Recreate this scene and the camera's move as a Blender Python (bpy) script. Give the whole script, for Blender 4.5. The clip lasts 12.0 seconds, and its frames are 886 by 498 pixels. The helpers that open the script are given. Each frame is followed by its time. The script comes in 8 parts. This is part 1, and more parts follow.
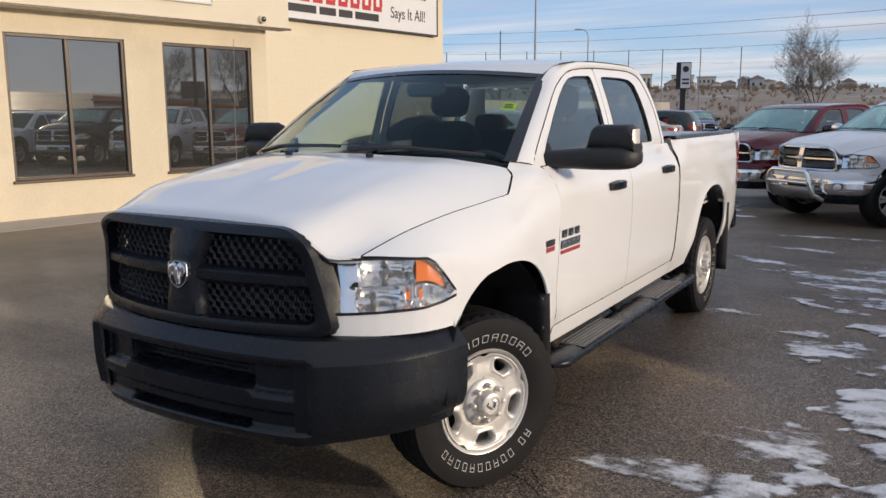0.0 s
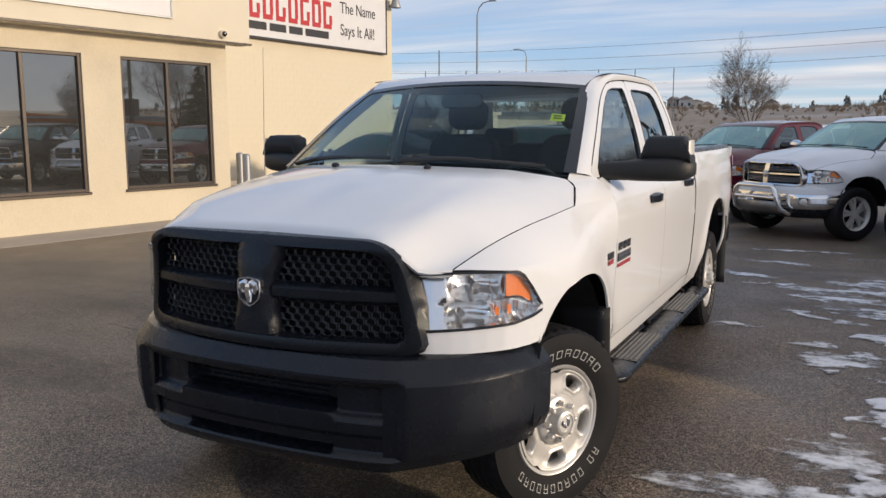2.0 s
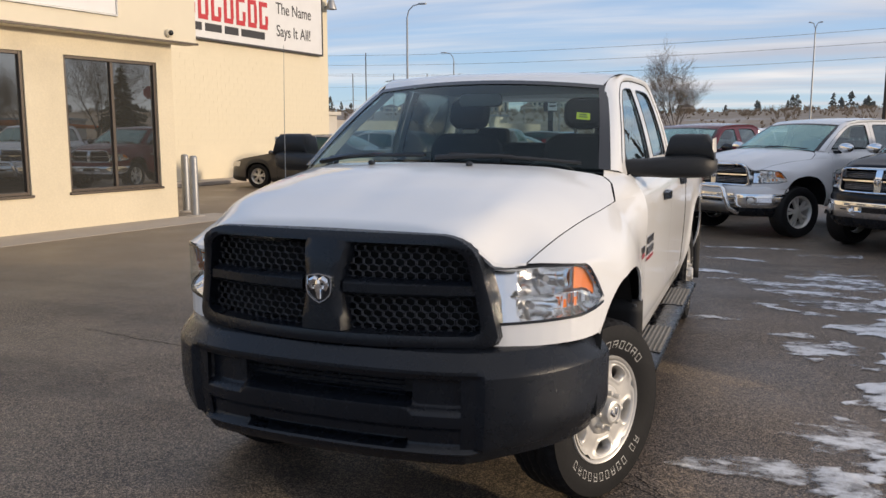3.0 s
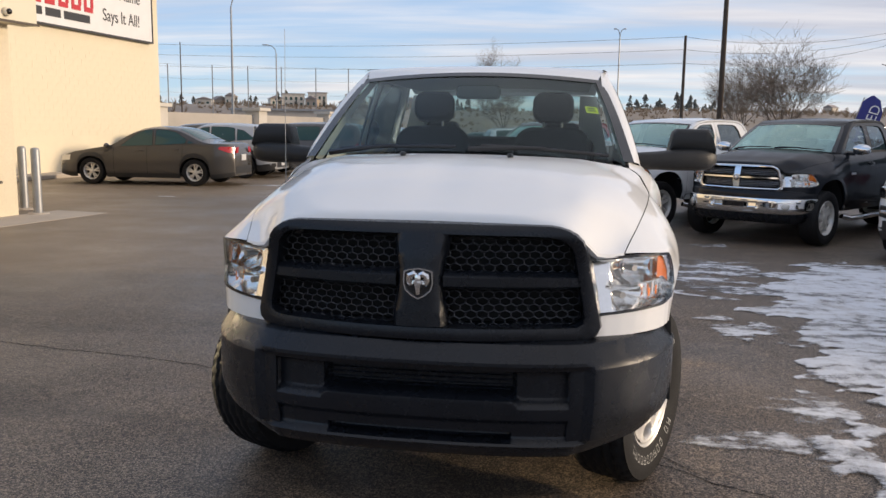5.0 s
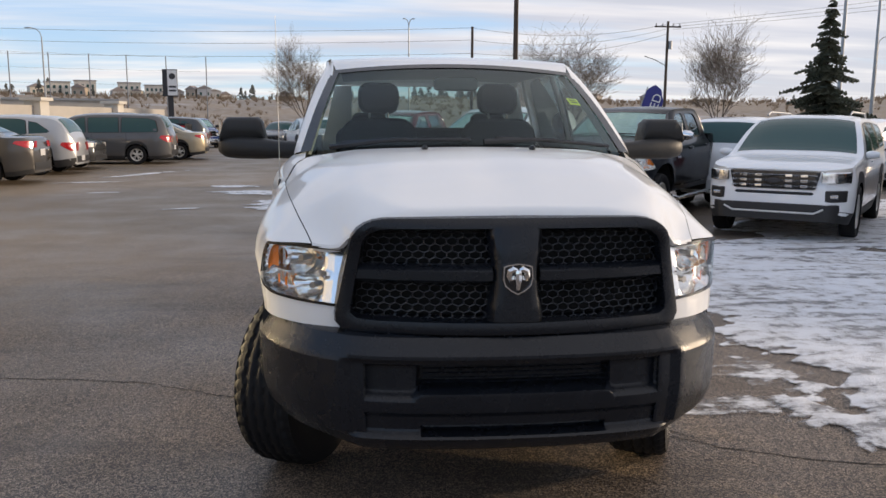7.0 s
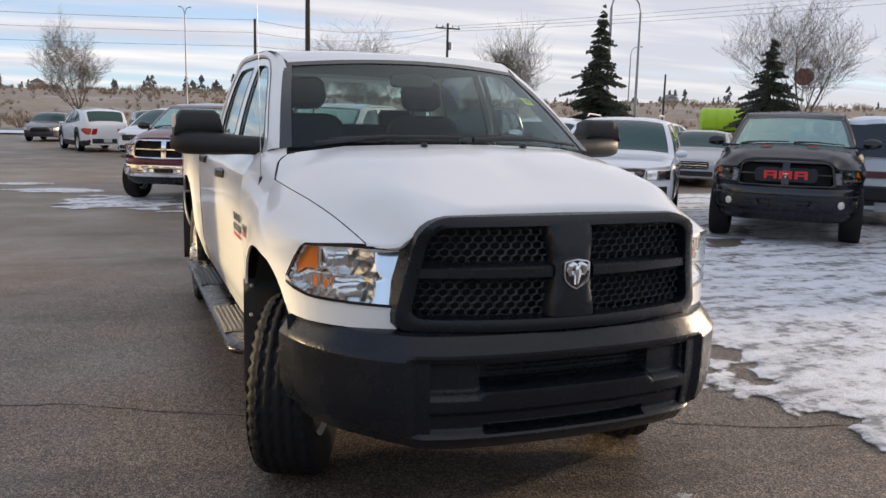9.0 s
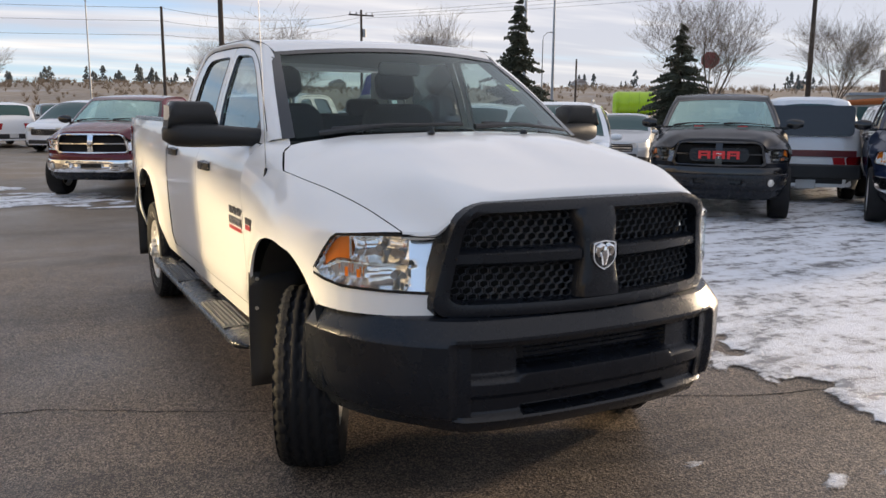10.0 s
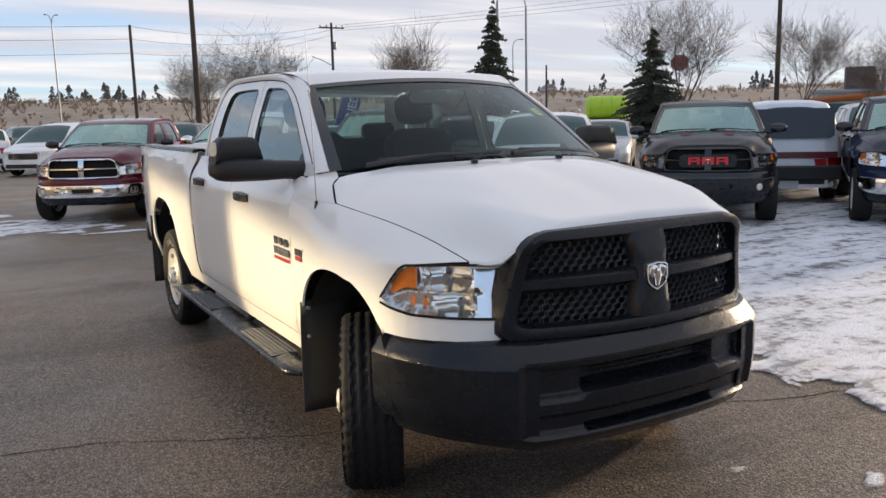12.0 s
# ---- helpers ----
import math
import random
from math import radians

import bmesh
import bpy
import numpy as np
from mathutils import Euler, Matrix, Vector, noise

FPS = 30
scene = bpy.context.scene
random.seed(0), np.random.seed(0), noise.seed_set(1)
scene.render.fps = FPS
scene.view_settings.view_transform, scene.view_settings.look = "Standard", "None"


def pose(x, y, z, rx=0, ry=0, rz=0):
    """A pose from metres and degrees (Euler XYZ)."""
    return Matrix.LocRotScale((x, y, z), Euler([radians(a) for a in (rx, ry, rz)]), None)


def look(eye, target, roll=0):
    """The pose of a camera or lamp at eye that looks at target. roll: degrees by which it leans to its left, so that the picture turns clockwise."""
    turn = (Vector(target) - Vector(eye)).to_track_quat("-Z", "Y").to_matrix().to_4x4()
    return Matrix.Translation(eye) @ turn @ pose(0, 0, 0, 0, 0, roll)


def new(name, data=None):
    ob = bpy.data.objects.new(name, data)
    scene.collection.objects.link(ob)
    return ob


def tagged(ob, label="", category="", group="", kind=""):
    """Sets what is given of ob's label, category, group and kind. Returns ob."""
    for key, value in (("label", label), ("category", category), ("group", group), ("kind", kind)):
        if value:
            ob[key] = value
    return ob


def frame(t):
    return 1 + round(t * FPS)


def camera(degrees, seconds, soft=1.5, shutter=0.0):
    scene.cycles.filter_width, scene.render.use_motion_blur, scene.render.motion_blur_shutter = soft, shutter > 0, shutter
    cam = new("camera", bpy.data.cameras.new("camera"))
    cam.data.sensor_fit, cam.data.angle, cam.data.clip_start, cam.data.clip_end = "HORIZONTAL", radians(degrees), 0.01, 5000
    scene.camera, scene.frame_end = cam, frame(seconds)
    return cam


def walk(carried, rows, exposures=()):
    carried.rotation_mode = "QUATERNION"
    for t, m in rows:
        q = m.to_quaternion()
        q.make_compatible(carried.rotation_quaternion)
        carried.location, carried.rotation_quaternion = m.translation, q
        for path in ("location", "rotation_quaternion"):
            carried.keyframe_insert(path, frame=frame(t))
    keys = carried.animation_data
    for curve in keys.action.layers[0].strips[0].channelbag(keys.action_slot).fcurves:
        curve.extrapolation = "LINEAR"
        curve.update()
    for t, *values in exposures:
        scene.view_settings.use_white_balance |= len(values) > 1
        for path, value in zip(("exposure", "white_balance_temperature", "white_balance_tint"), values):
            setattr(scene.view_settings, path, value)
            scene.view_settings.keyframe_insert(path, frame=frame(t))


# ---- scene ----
cam = camera(56.8, 12.0)
PATH = [
    (0, (2.531, -3.0, 1.659), (1.511, -1.312, 1.326), -0.2),
    (0.5, (2.485, -3.034, 1.651), (1.482, -1.335, 1.323), -0.8),
    (1, (2.394, -3.066, 1.632), (1.418, -1.351, 1.307), -0.5),
    (1.5, (2.169, -3.071, 1.614), (1.234, -1.329, 1.308), 0.1),
    (2, (1.976, -3.168, 1.621), (1.088, -1.399, 1.332), -0.1),
    (2.5, (1.741, -3.334, 1.619), (0.939, -1.526, 1.328), -0.1),
    (3, (1.507, -3.43, 1.597), (0.786, -1.586, 1.315), 0.0),
    (3.2, (1.398, -3.431, 1.592), (0.717, -1.57, 1.321), 0.1),
    (4.8, (0.614, -3.636, 1.573), (0.288, -1.684, 1.286), 0.6),
    (5, (0.508, -3.63, 1.568), (0.214, -1.673, 1.279), 0.8),
    (5.5, (0.25, -3.643, 1.571), (0.05, -1.674, 1.281), 1.3),
    (6, (-0.033, -3.681, 1.578), (-0.091, -1.704, 1.278), 1.1),
    (6.5, (-0.304, -3.658, 1.56), (-0.243, -1.683, 1.252), 0.2),
    (7, (-0.568, -3.607, 1.578), (-0.354, -1.643, 1.267), 0.3),
    (7.2, (-0.683, -3.597, 1.577), (-0.404, -1.642, 1.262), 0.3),
    (8.8, (-1.434, -3.344, 1.561), (-0.76, -1.488, 1.244), 1.5),
    (9, (-1.535, -3.361, 1.569), (-0.802, -1.527, 1.257), 1.4),
    (9.5, (-1.764, -3.317, 1.577), (-0.897, -1.544, 1.258), 0.8),
    (10, (-1.933, -3.22, 1.564), (-1.018, -1.474, 1.225), 0.4),
    (10.5, (-2.079, -3.162, 1.58), (-1.129, -1.438, 1.229), 0.3),
    (11, (-2.203, -3.15, 1.603), (-1.224, -1.442, 1.251), -0.5),
    (11.5, (-2.256, -3.15, 1.641), (-1.274, -1.44, 1.305), -1.0),
    (12, (-2.286, -3.172, 1.667), (-1.316, -1.453, 1.347), -1.4),
]
walk(cam, [(t, look(eye, target, roll)) for t, eye, target, roll in PATH], ((0.0, -0.14, 6680, 13), (3.0, -0.06, 6880, 13), (6.0, 0.15, 7120, 14), (9.0, 0.22, 7220, 14), (12.0, 0.22, 7220, 14)))

# ---- world and sun: low winter sun from the truck's left, thin streaky cloud ----
SUN_AZ, SUN_EL = 80.0, 11.0     # degrees clockwise from +y, and above the horizon
world = bpy.data.worlds.new("world")
scene.world = world
world.use_nodes = True
wn, wl = world.node_tree.nodes, world.node_tree.links
wn.clear()
w_out = wn.new("ShaderNodeOutputWorld")
w_bg = wn.new("ShaderNodeBackground")
w_sky = wn.new("ShaderNodeTexSky")
w_sky.sky_type = "NISHITA"
w_sky.sun_disc = False
w_sky.sun_elevation = radians(SUN_EL)
w_sky.sun_rotation = radians(SUN_AZ)
w_sky.altitude = 1000
w_sky.air_density, w_sky.dust_density, w_sky.ozone_density = 1.0, 0.2, 4.0
w_co = wn.new("ShaderNodeTexCoord")
w_sep = wn.new("ShaderNodeSeparateXYZ")
wl.new(w_co.outputs["Generated"], w_sep.inputs[0])


def wmath(op, a, b=0.0, clamp=False):
    n = wn.new("ShaderNodeMath")
    n.operation, n.use_clamp = op, clamp
    for i, v in enumerate((a, b)):
        if isinstance(v, (int, float)):
            n.inputs[i].default_value = v
        else:
            wl.new(v, n.inputs[i])
    return n.outputs[0]


# clouds on a flat sheet high above: the direction divided by its height
w_up = wmath("ADD", wmath("MAXIMUM", w_sep.outputs[2], 0.0), 0.07)
w_vec = wn.new("ShaderNodeCombineXYZ")
wl.new(wmath("DIVIDE", w_sep.outputs[0], w_up), w_vec.inputs[0])
wl.new(wmath("DIVIDE", w_sep.outputs[1], w_up), w_vec.inputs[1])
w_map = wn.new("ShaderNodeMapping")
w_map.inputs["Rotation"].default_value = (0, 0, radians(-12))
w_map.inputs["Scale"].default_value = (0.20, 0.62, 1)
wl.new(w_vec.outputs[0], w_map.inputs[0])
w_noise = wn.new("ShaderNodeTexNoise")
w_noise.inputs["Scale"].default_value = 1.15
w_noise.inputs["Detail"].default_value = 9
w_noise.inputs["Roughness"].default_value = 0.58
w_noise.inputs["Distortion"].default_value = 0.35
wl.new(w_map.outputs[0], w_noise.inputs["Vector"])
# the cover is thin to the north-west and thick towards the sun
w_cover = wmath("ADD", wmath("MULTIPLY", w_sep.outputs[0], 0.20), 0.045)
w_mask = wn.new("ShaderNodeMapRange")
w_mask.interpolation_type = "SMOOTHSTEP"
w_mask.inputs["From Min"].default_value = 0.36
w_mask.inputs["From Max"].default_value = 0.66
wl.new(wmath("ADD", w_noise.outputs["Fac"], w_cover), w_mask.inputs["Value"])
w_shade = wn.new("ShaderNodeTexNoise")
w_shade.inputs["Scale"].default_value = 1.9
w_shade.inputs["Detail"].default_value = 6
wl.new(w_map.outputs[0], w_shade.inputs["Vector"])
w_ramp = wn.new("ShaderNodeValToRGB")
w_ramp.color_ramp.elements[0].position, w_ramp.color_ramp.elements[0].color = 0.34, (3.5, 3.7, 4.3, 1)
w_ramp.color_ramp.elements[1].position, w_ramp.color_ramp.elements[1].color = 0.60, (6.0, 5.95, 6.0, 1)
# the sheet is thicker and greyer towards the east
wl.new(wmath("SUBTRACT", w_shade.outputs["Fac"], wmath("MULTIPLY", wmath("MAXIMUM", w_sep.outputs[0], 0.0), 0.30)), w_ramp.inputs[0])
w_mix = wn.new("ShaderNodeMix")
w_mix.data_type = "RGBA"
wl.new(wmath("MULTIPLY", w_mask.outputs[0], 0.85), w_mix.inputs["Factor"])
w_haze = wn.new("ShaderNodeMix")
w_haze.data_type = "RGBA"
w_haze.inputs["Factor"].default_value = 0.42
w_haze.inputs["B"].default_value = (3.7, 5.2, 7.7, 1)
wl.new(w_sky.outputs[0], w_haze.inputs["A"])
wl.new(w_haze.outputs["Result"], w_mix.inputs["A"])
wl.new(w_ramp.outputs[0], w_mix.inputs["B"])
wl.new(w_mix.outputs["Result"], w_bg.inputs["Color"])
w_bg.inputs["Strength"].default_value = 0.16
wl.new(w_bg.outputs[0], w_out.inputs[0])

sun_data = bpy.data.lights.new("sun", "SUN")
sun_data.energy, sun_data.angle, sun_data.color = 2.9, radians(5.0), (1.0, 0.84, 0.64)
sun = new("sun", sun_data)
sun_way = Vector((math.sin(radians(SUN_AZ)) * math.cos(radians(SUN_EL)), math.cos(radians(SUN_AZ)) * math.cos(radians(SUN_EL)), math.sin(radians(SUN_EL))))
sun.matrix_world = look(sun_way * 60, (0, 0, 0))

# the low sun mirrored by the two show windows beside the truck: one area lamp added in front of each stands in for it,
# beaming along the mirrored way
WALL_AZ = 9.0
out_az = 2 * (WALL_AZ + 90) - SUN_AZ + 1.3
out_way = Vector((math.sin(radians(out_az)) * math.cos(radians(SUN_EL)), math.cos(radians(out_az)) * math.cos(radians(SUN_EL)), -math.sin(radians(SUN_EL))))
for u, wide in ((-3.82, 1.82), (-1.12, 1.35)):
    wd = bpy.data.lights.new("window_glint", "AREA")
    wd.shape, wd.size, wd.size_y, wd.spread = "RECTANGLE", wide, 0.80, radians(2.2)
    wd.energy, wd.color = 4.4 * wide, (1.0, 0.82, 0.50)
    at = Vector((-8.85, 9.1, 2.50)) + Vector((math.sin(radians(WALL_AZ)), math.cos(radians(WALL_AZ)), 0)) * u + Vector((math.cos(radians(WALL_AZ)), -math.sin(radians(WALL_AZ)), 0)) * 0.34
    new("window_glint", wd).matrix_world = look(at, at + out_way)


# ---- materials ----
def material(name, color, rough=0.5, metal=0.0, vary=0.0, vary_scale=3.0, grain=0.0, grain_scale=60.0, bump=0.0, bump_scale=40.0, coat=0.0,
             rough_vary=0.0, spec=0.5, emit=None, emit_strength=0.0, random_tone=0.0, second=None, second_low=0.5, second_high=0.6, second_scale=2.0):
    """A node material: base colour with broad and fine variation, an optional second colour in stains, bump, and an uneven gloss."""
    m = bpy.data.materials.new(name)
    m.use_nodes = True
    n, l = m.node_tree.nodes, m.node_tree.links
    b = n["Principled BSDF"]
    b.inputs["Base Color"].default_value = (*color, 1)
    b.inputs["Roughness"].default_value, b.inputs["Metallic"].default_value = rough, metal
    b.inputs["Specular IOR Level"].default_value = spec
    b.inputs["Coat Weight"].default_value, b.inputs["Coat Roughness"].default_value = coat, 0.04
    if emit:
        b.inputs["Emission Color"].default_value, b.inputs["Emission Strength"].default_value = (*emit, 1), emit_strength
    co = n.new("ShaderNodeTexCoord")

    def noise_of(scale, detail=5.0, rough_=0.6):
        t = n.new("ShaderNodeTexNoise")
        t.inputs["Scale"].default_value, t.inputs["Detail"].default_value, t.inputs["Roughness"].default_value = scale, detail, rough_
        l.new(co.outputs["Object"], t.inputs["Vector"])
        return t.outputs["Fac"]

    def ranged(value, low, high, to_low, to_high):
        r = n.new("ShaderNodeMapRange")
        for key, v in (("From Min", low), ("From Max", high), ("To Min", to_low), ("To Max", to_high)):
            r.inputs[key].default_value = v
        l.new(value, r.inputs["Value"])
        return r.outputs[0]

    col = None
    rgb = n.new("ShaderNodeRGB")
    rgb.outputs[0].default_value = (*color, 1)
    col = rgb.outputs[0]
    if second:
        mix = n.new("ShaderNodeMix")
        mix.data_type = "RGBA"
        mix.inputs["B"].default_value = (*second, 1)
        l.new(col, mix.inputs["A"])
        l.new(ranged(noise_of(second_scale, 8), second_low, second_high, 0, 1), mix.inputs["Factor"])
        col = mix.outputs["Result"]
    for amount, scale in ((vary, vary_scale), (grain, grain_scale)):
        if amount:
            hsv = n.new("ShaderNodeHueSaturation")
            l.new(col, hsv.inputs["Color"])
            l.new(ranged(noise_of(scale), 0.25, 0.75, 1 - amount, 1 + amount), hsv.inputs["Value"])
            col = hsv.outputs[0]
    if random_tone:
        info = n.new("ShaderNodeObjectInfo")
        hsv = n.new("ShaderNodeHueSaturation")
        l.new(col, hsv.inputs["Color"])
        l.new(ranged(info.outputs["Random"], 0, 1, 1 - random_tone, 1 + random_tone), hsv.inputs["Value"])
        col = hsv.outputs[0]
    l.new(col, b.inputs["Base Color"])
    if rough_vary:
        l.new(ranged(noise_of(vary_scale * 2.3), 0.3, 0.7, max(0.02, rough - rough_vary), min(1, rough + rough_vary)), b.inputs["Roughness"])
    if bump:
        bp = n.new("ShaderNodeBump")
        bp.inputs["Strength"].default_value, bp.inputs["Distance"].default_value = bump, 0.01
        l.new(noise_of(bump_scale, 4), bp.inputs["Height"])
        l.new(bp.outputs[0], b.inputs["Normal"])
    return m


def glass(name, tint=(1, 1, 1), rough=0.0, clear=0.9, mirror=0.08, sheen=(0.84, 0.94, 0.95)):
    """A thin pane: light goes straight through it, tinted, and it mirrors by Fresnel."""
    m = bpy.data.materials.new(name)
    m.use_nodes = True
    n, l = m.node_tree.nodes, m.node_tree.links
    n.clear()
    out, mix = n.new("ShaderNodeOutputMaterial"), n.new("ShaderNodeMixShader")
    tr, gl, lw = n.new("ShaderNodeBsdfTransparent"), n.new("ShaderNodeBsdfGlossy"), n.new("ShaderNodeLayerWeight")
    tr.inputs[0].default_value = (tint[0] * clear, tint[1] * clear, tint[2] * clear, 1)
    gl.inputs["Roughness"].default_value, gl.inputs["Color"].default_value = rough, (*sheen, 1)
    lw.inputs["Blend"].default_value = 0.5
    power, scale = n.new("ShaderNodeMath"), n.new("ShaderNodeMath")
    power.operation, scale.operation = "POWER", "MULTIPLY_ADD"
    power.inputs[1].default_value = 5.0
    scale.inputs[1].default_value, scale.inputs[2].default_value = 1 - mirror, mirror
    l.new(lw.outputs["Facing"], power.inputs[0])
    l.new(power.outputs[0], scale.inputs[0])
    l.new(scale.outputs[0], mix.inputs[0])
    l.new(tr.outputs[0], mix.inputs[1])
    l.new(gl.outputs[0], mix.inputs[2])
    l.new(mix.outputs[0], out.inputs[0])
    return m


def paint(name, color, metal=0.0, coat=0.9):
    return material(name, color, 0.45, metal, vary=0.02, vary_scale=1.3, rough_vary=0.05, coat=coat, spec=0.03)


WHITE_PAINT = paint("white_paint", (0.80, 0.80, 0.79))
BLACK_PLASTIC = material("black_plastic", (0.0075, 0.0095, 0.0135), 0.27, spec=0.36, vary=0.15, vary_scale=4, grain=0.2, grain_scale=300, bump=0.12, bump_scale=700, rough_vary=0.07)
MESH_PLASTIC = material("mesh_plastic", (0.075, 0.078, 0.086), 0.26, spec=0.6, vary=0.2, vary_scale=9)
GLOSS_BLACK = material("gloss_black", (0.012, 0.012, 0.013), 0.2, vary=0.1, coat=0.3)
RUBBER = material("rubber", (0.008, 0.008, 0.009), 0.70, spec=0.28, vary=0.25, vary_scale=6, grain=0.3, grain_scale=120, bump=0.1, bump_scale=300, second=(0.017, 0.016, 0.015), second_low=0.6, second_high=0.8, second_scale=9)
MIRROR_PLASTIC = material("mirror_plastic", (0.017, 0.017, 0.017), 0.5, spec=0.4, vary=0.15, vary_scale=5, grain=0.25, grain_scale=400, bump=0.12, bump_scale=700)
FLAP_RUBBER = material("flap_rubber", (0.012, 0.012, 0.013), 0.6, vary=0.2, bump=0.1)
LINER = material("liner", (0.012, 0.012, 0.012), 0.9, vary=0.3, bump=0.2)
CHROME = material("chrome", (0.82, 0.83, 0.84), 0.07, 1.0, rough_vary=0.03)
ALLOY = material("alloy", (0.66, 0.64, 0.60), 0.38, 0.42, vary=0.06, vary_scale=9, rough_vary=0.08, grain=0.05, grain_scale=90)
REFLECTOR = material("lamp_reflector", (0.93, 0.93, 0.92), 0.17, 1.0, rough_vary=0.05, vary=0.03)
SMOKED = material("smoked_reflector", (0.16, 0.16, 0.165), 0.16, 1.0, rough_vary=0.04)
STEEL = material("steel", (0.35, 0.35, 0.35), 0.45, 0.9, vary=0.2, bump=0.1)
# near-black: painted shade behind grilles and rims, also door gaps and bolts
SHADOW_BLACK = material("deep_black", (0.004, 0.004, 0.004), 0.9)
AMBER = material("amber", (0.85, 0.20, 0.015), 0.25, vary=0.08, coat=0.6)
RED_LENS = material("red_lens", (0.45, 0.012, 0.016), 0.2, vary=0.1, coat=0.8)
LETTER_WHITE = material("letter_white", (0.62, 0.61, 0.58), 0.7, vary=0.1)
BADGE_RED = material("badge_red", (0.42, 0.03, 0.03), 0.3, coat=0.4)
BADGE_SILVER = material("badge_silver", (0.55, 0.55, 0.56), 0.25, 0.9)
BADGE_DARK = material("badge_dark", (0.05, 0.05, 0.055), 0.35, 0.3)
STICKER = material("sticker", (0.75, 0.82, 0.05), 0.6, vary=0.04)
STICKER_INK = material("sticker_ink", (0.12, 0.16, 0.03), 0.6)
SEAT_CLOTH = material("seat_cloth", (0.024, 0.026, 0.029), 0.9, vary=0.15, vary_scale=8, bump=0.08, bump_scale=60)
DASH_PLASTIC = material("dash_plastic", (0.025, 0.027, 0.03), 0.6, vary=0.1, bump=0.1, bump_scale=300)
CABIN_TRIM = material("cabin_trim", (0.33, 0.32, 0.29), 0.85, vary=0.05, bump=0.1)
WINDSHIELD_GLASS = glass("windshield_glass", (0.80, 0.94, 0.91), clear=0.84, mirror=0.022)
PARKED_SCREEN = glass("parked_screen_glass", (0.62, 0.90, 0.86), clear=0.62, mirror=0.42, sheen=(0.62, 0.90, 0.86))
SIDE_GLASS = glass("side_glass", (0.80, 0.92, 0.90), clear=0.80, mirror=0.16)
TINTED_GLASS = glass("tinted_glass", (0.5, 0.55, 0.55), clear=0.30, mirror=0.20)
LENS_GLASS = glass("lens_glass", (1, 1, 1), clear=0.98, mirror=0.04)


# ---- mesh building ----
def lerp(a, b, k):
    return a + (b - a) * k


def step(a, b, x):
    k = min(1.0, max(0.0, (x - a) / (b - a)))
    return k * k * (3 - 2 * k)


def table(x, rows):
    """Linear reading of a small table of (x, value)."""
    if x <= rows[0][0]:
        return rows[0][1]
    for (a, va), (b, vb) in zip(rows, rows[1:]):
        if x <= b:
            return va + (vb - va) * (x - a) / (b - a)
    return rows[-1][1]


def smooth_table(x, rows):
    if x <= rows[0][0]:
        return rows[0][1]
    for i in range(len(rows) - 1):
        (a, va), (b, vb) = rows[i], rows[i + 1]
        if x <= b:
            p, q = rows[max(0, i - 1)], rows[min(len(rows) - 1, i + 2)]
            ma = (vb - p[1]) / (b - p[0]) if i else (vb - va) / (b - a)
            mb = (q[1] - va) / (q[0] - a) if i + 2 < len(rows) else (vb - va) / (b - a)
            h, t = b - a, (x - a) / (b - a)
            return (2 * t**3 - 3 * t**2 + 1) * va + (t**3 - 2 * t**2 + t) * h * ma + (-2 * t**3 + 3 * t**2) * vb + (t**3 - t**2) * h * mb
    return rows[-1][1]


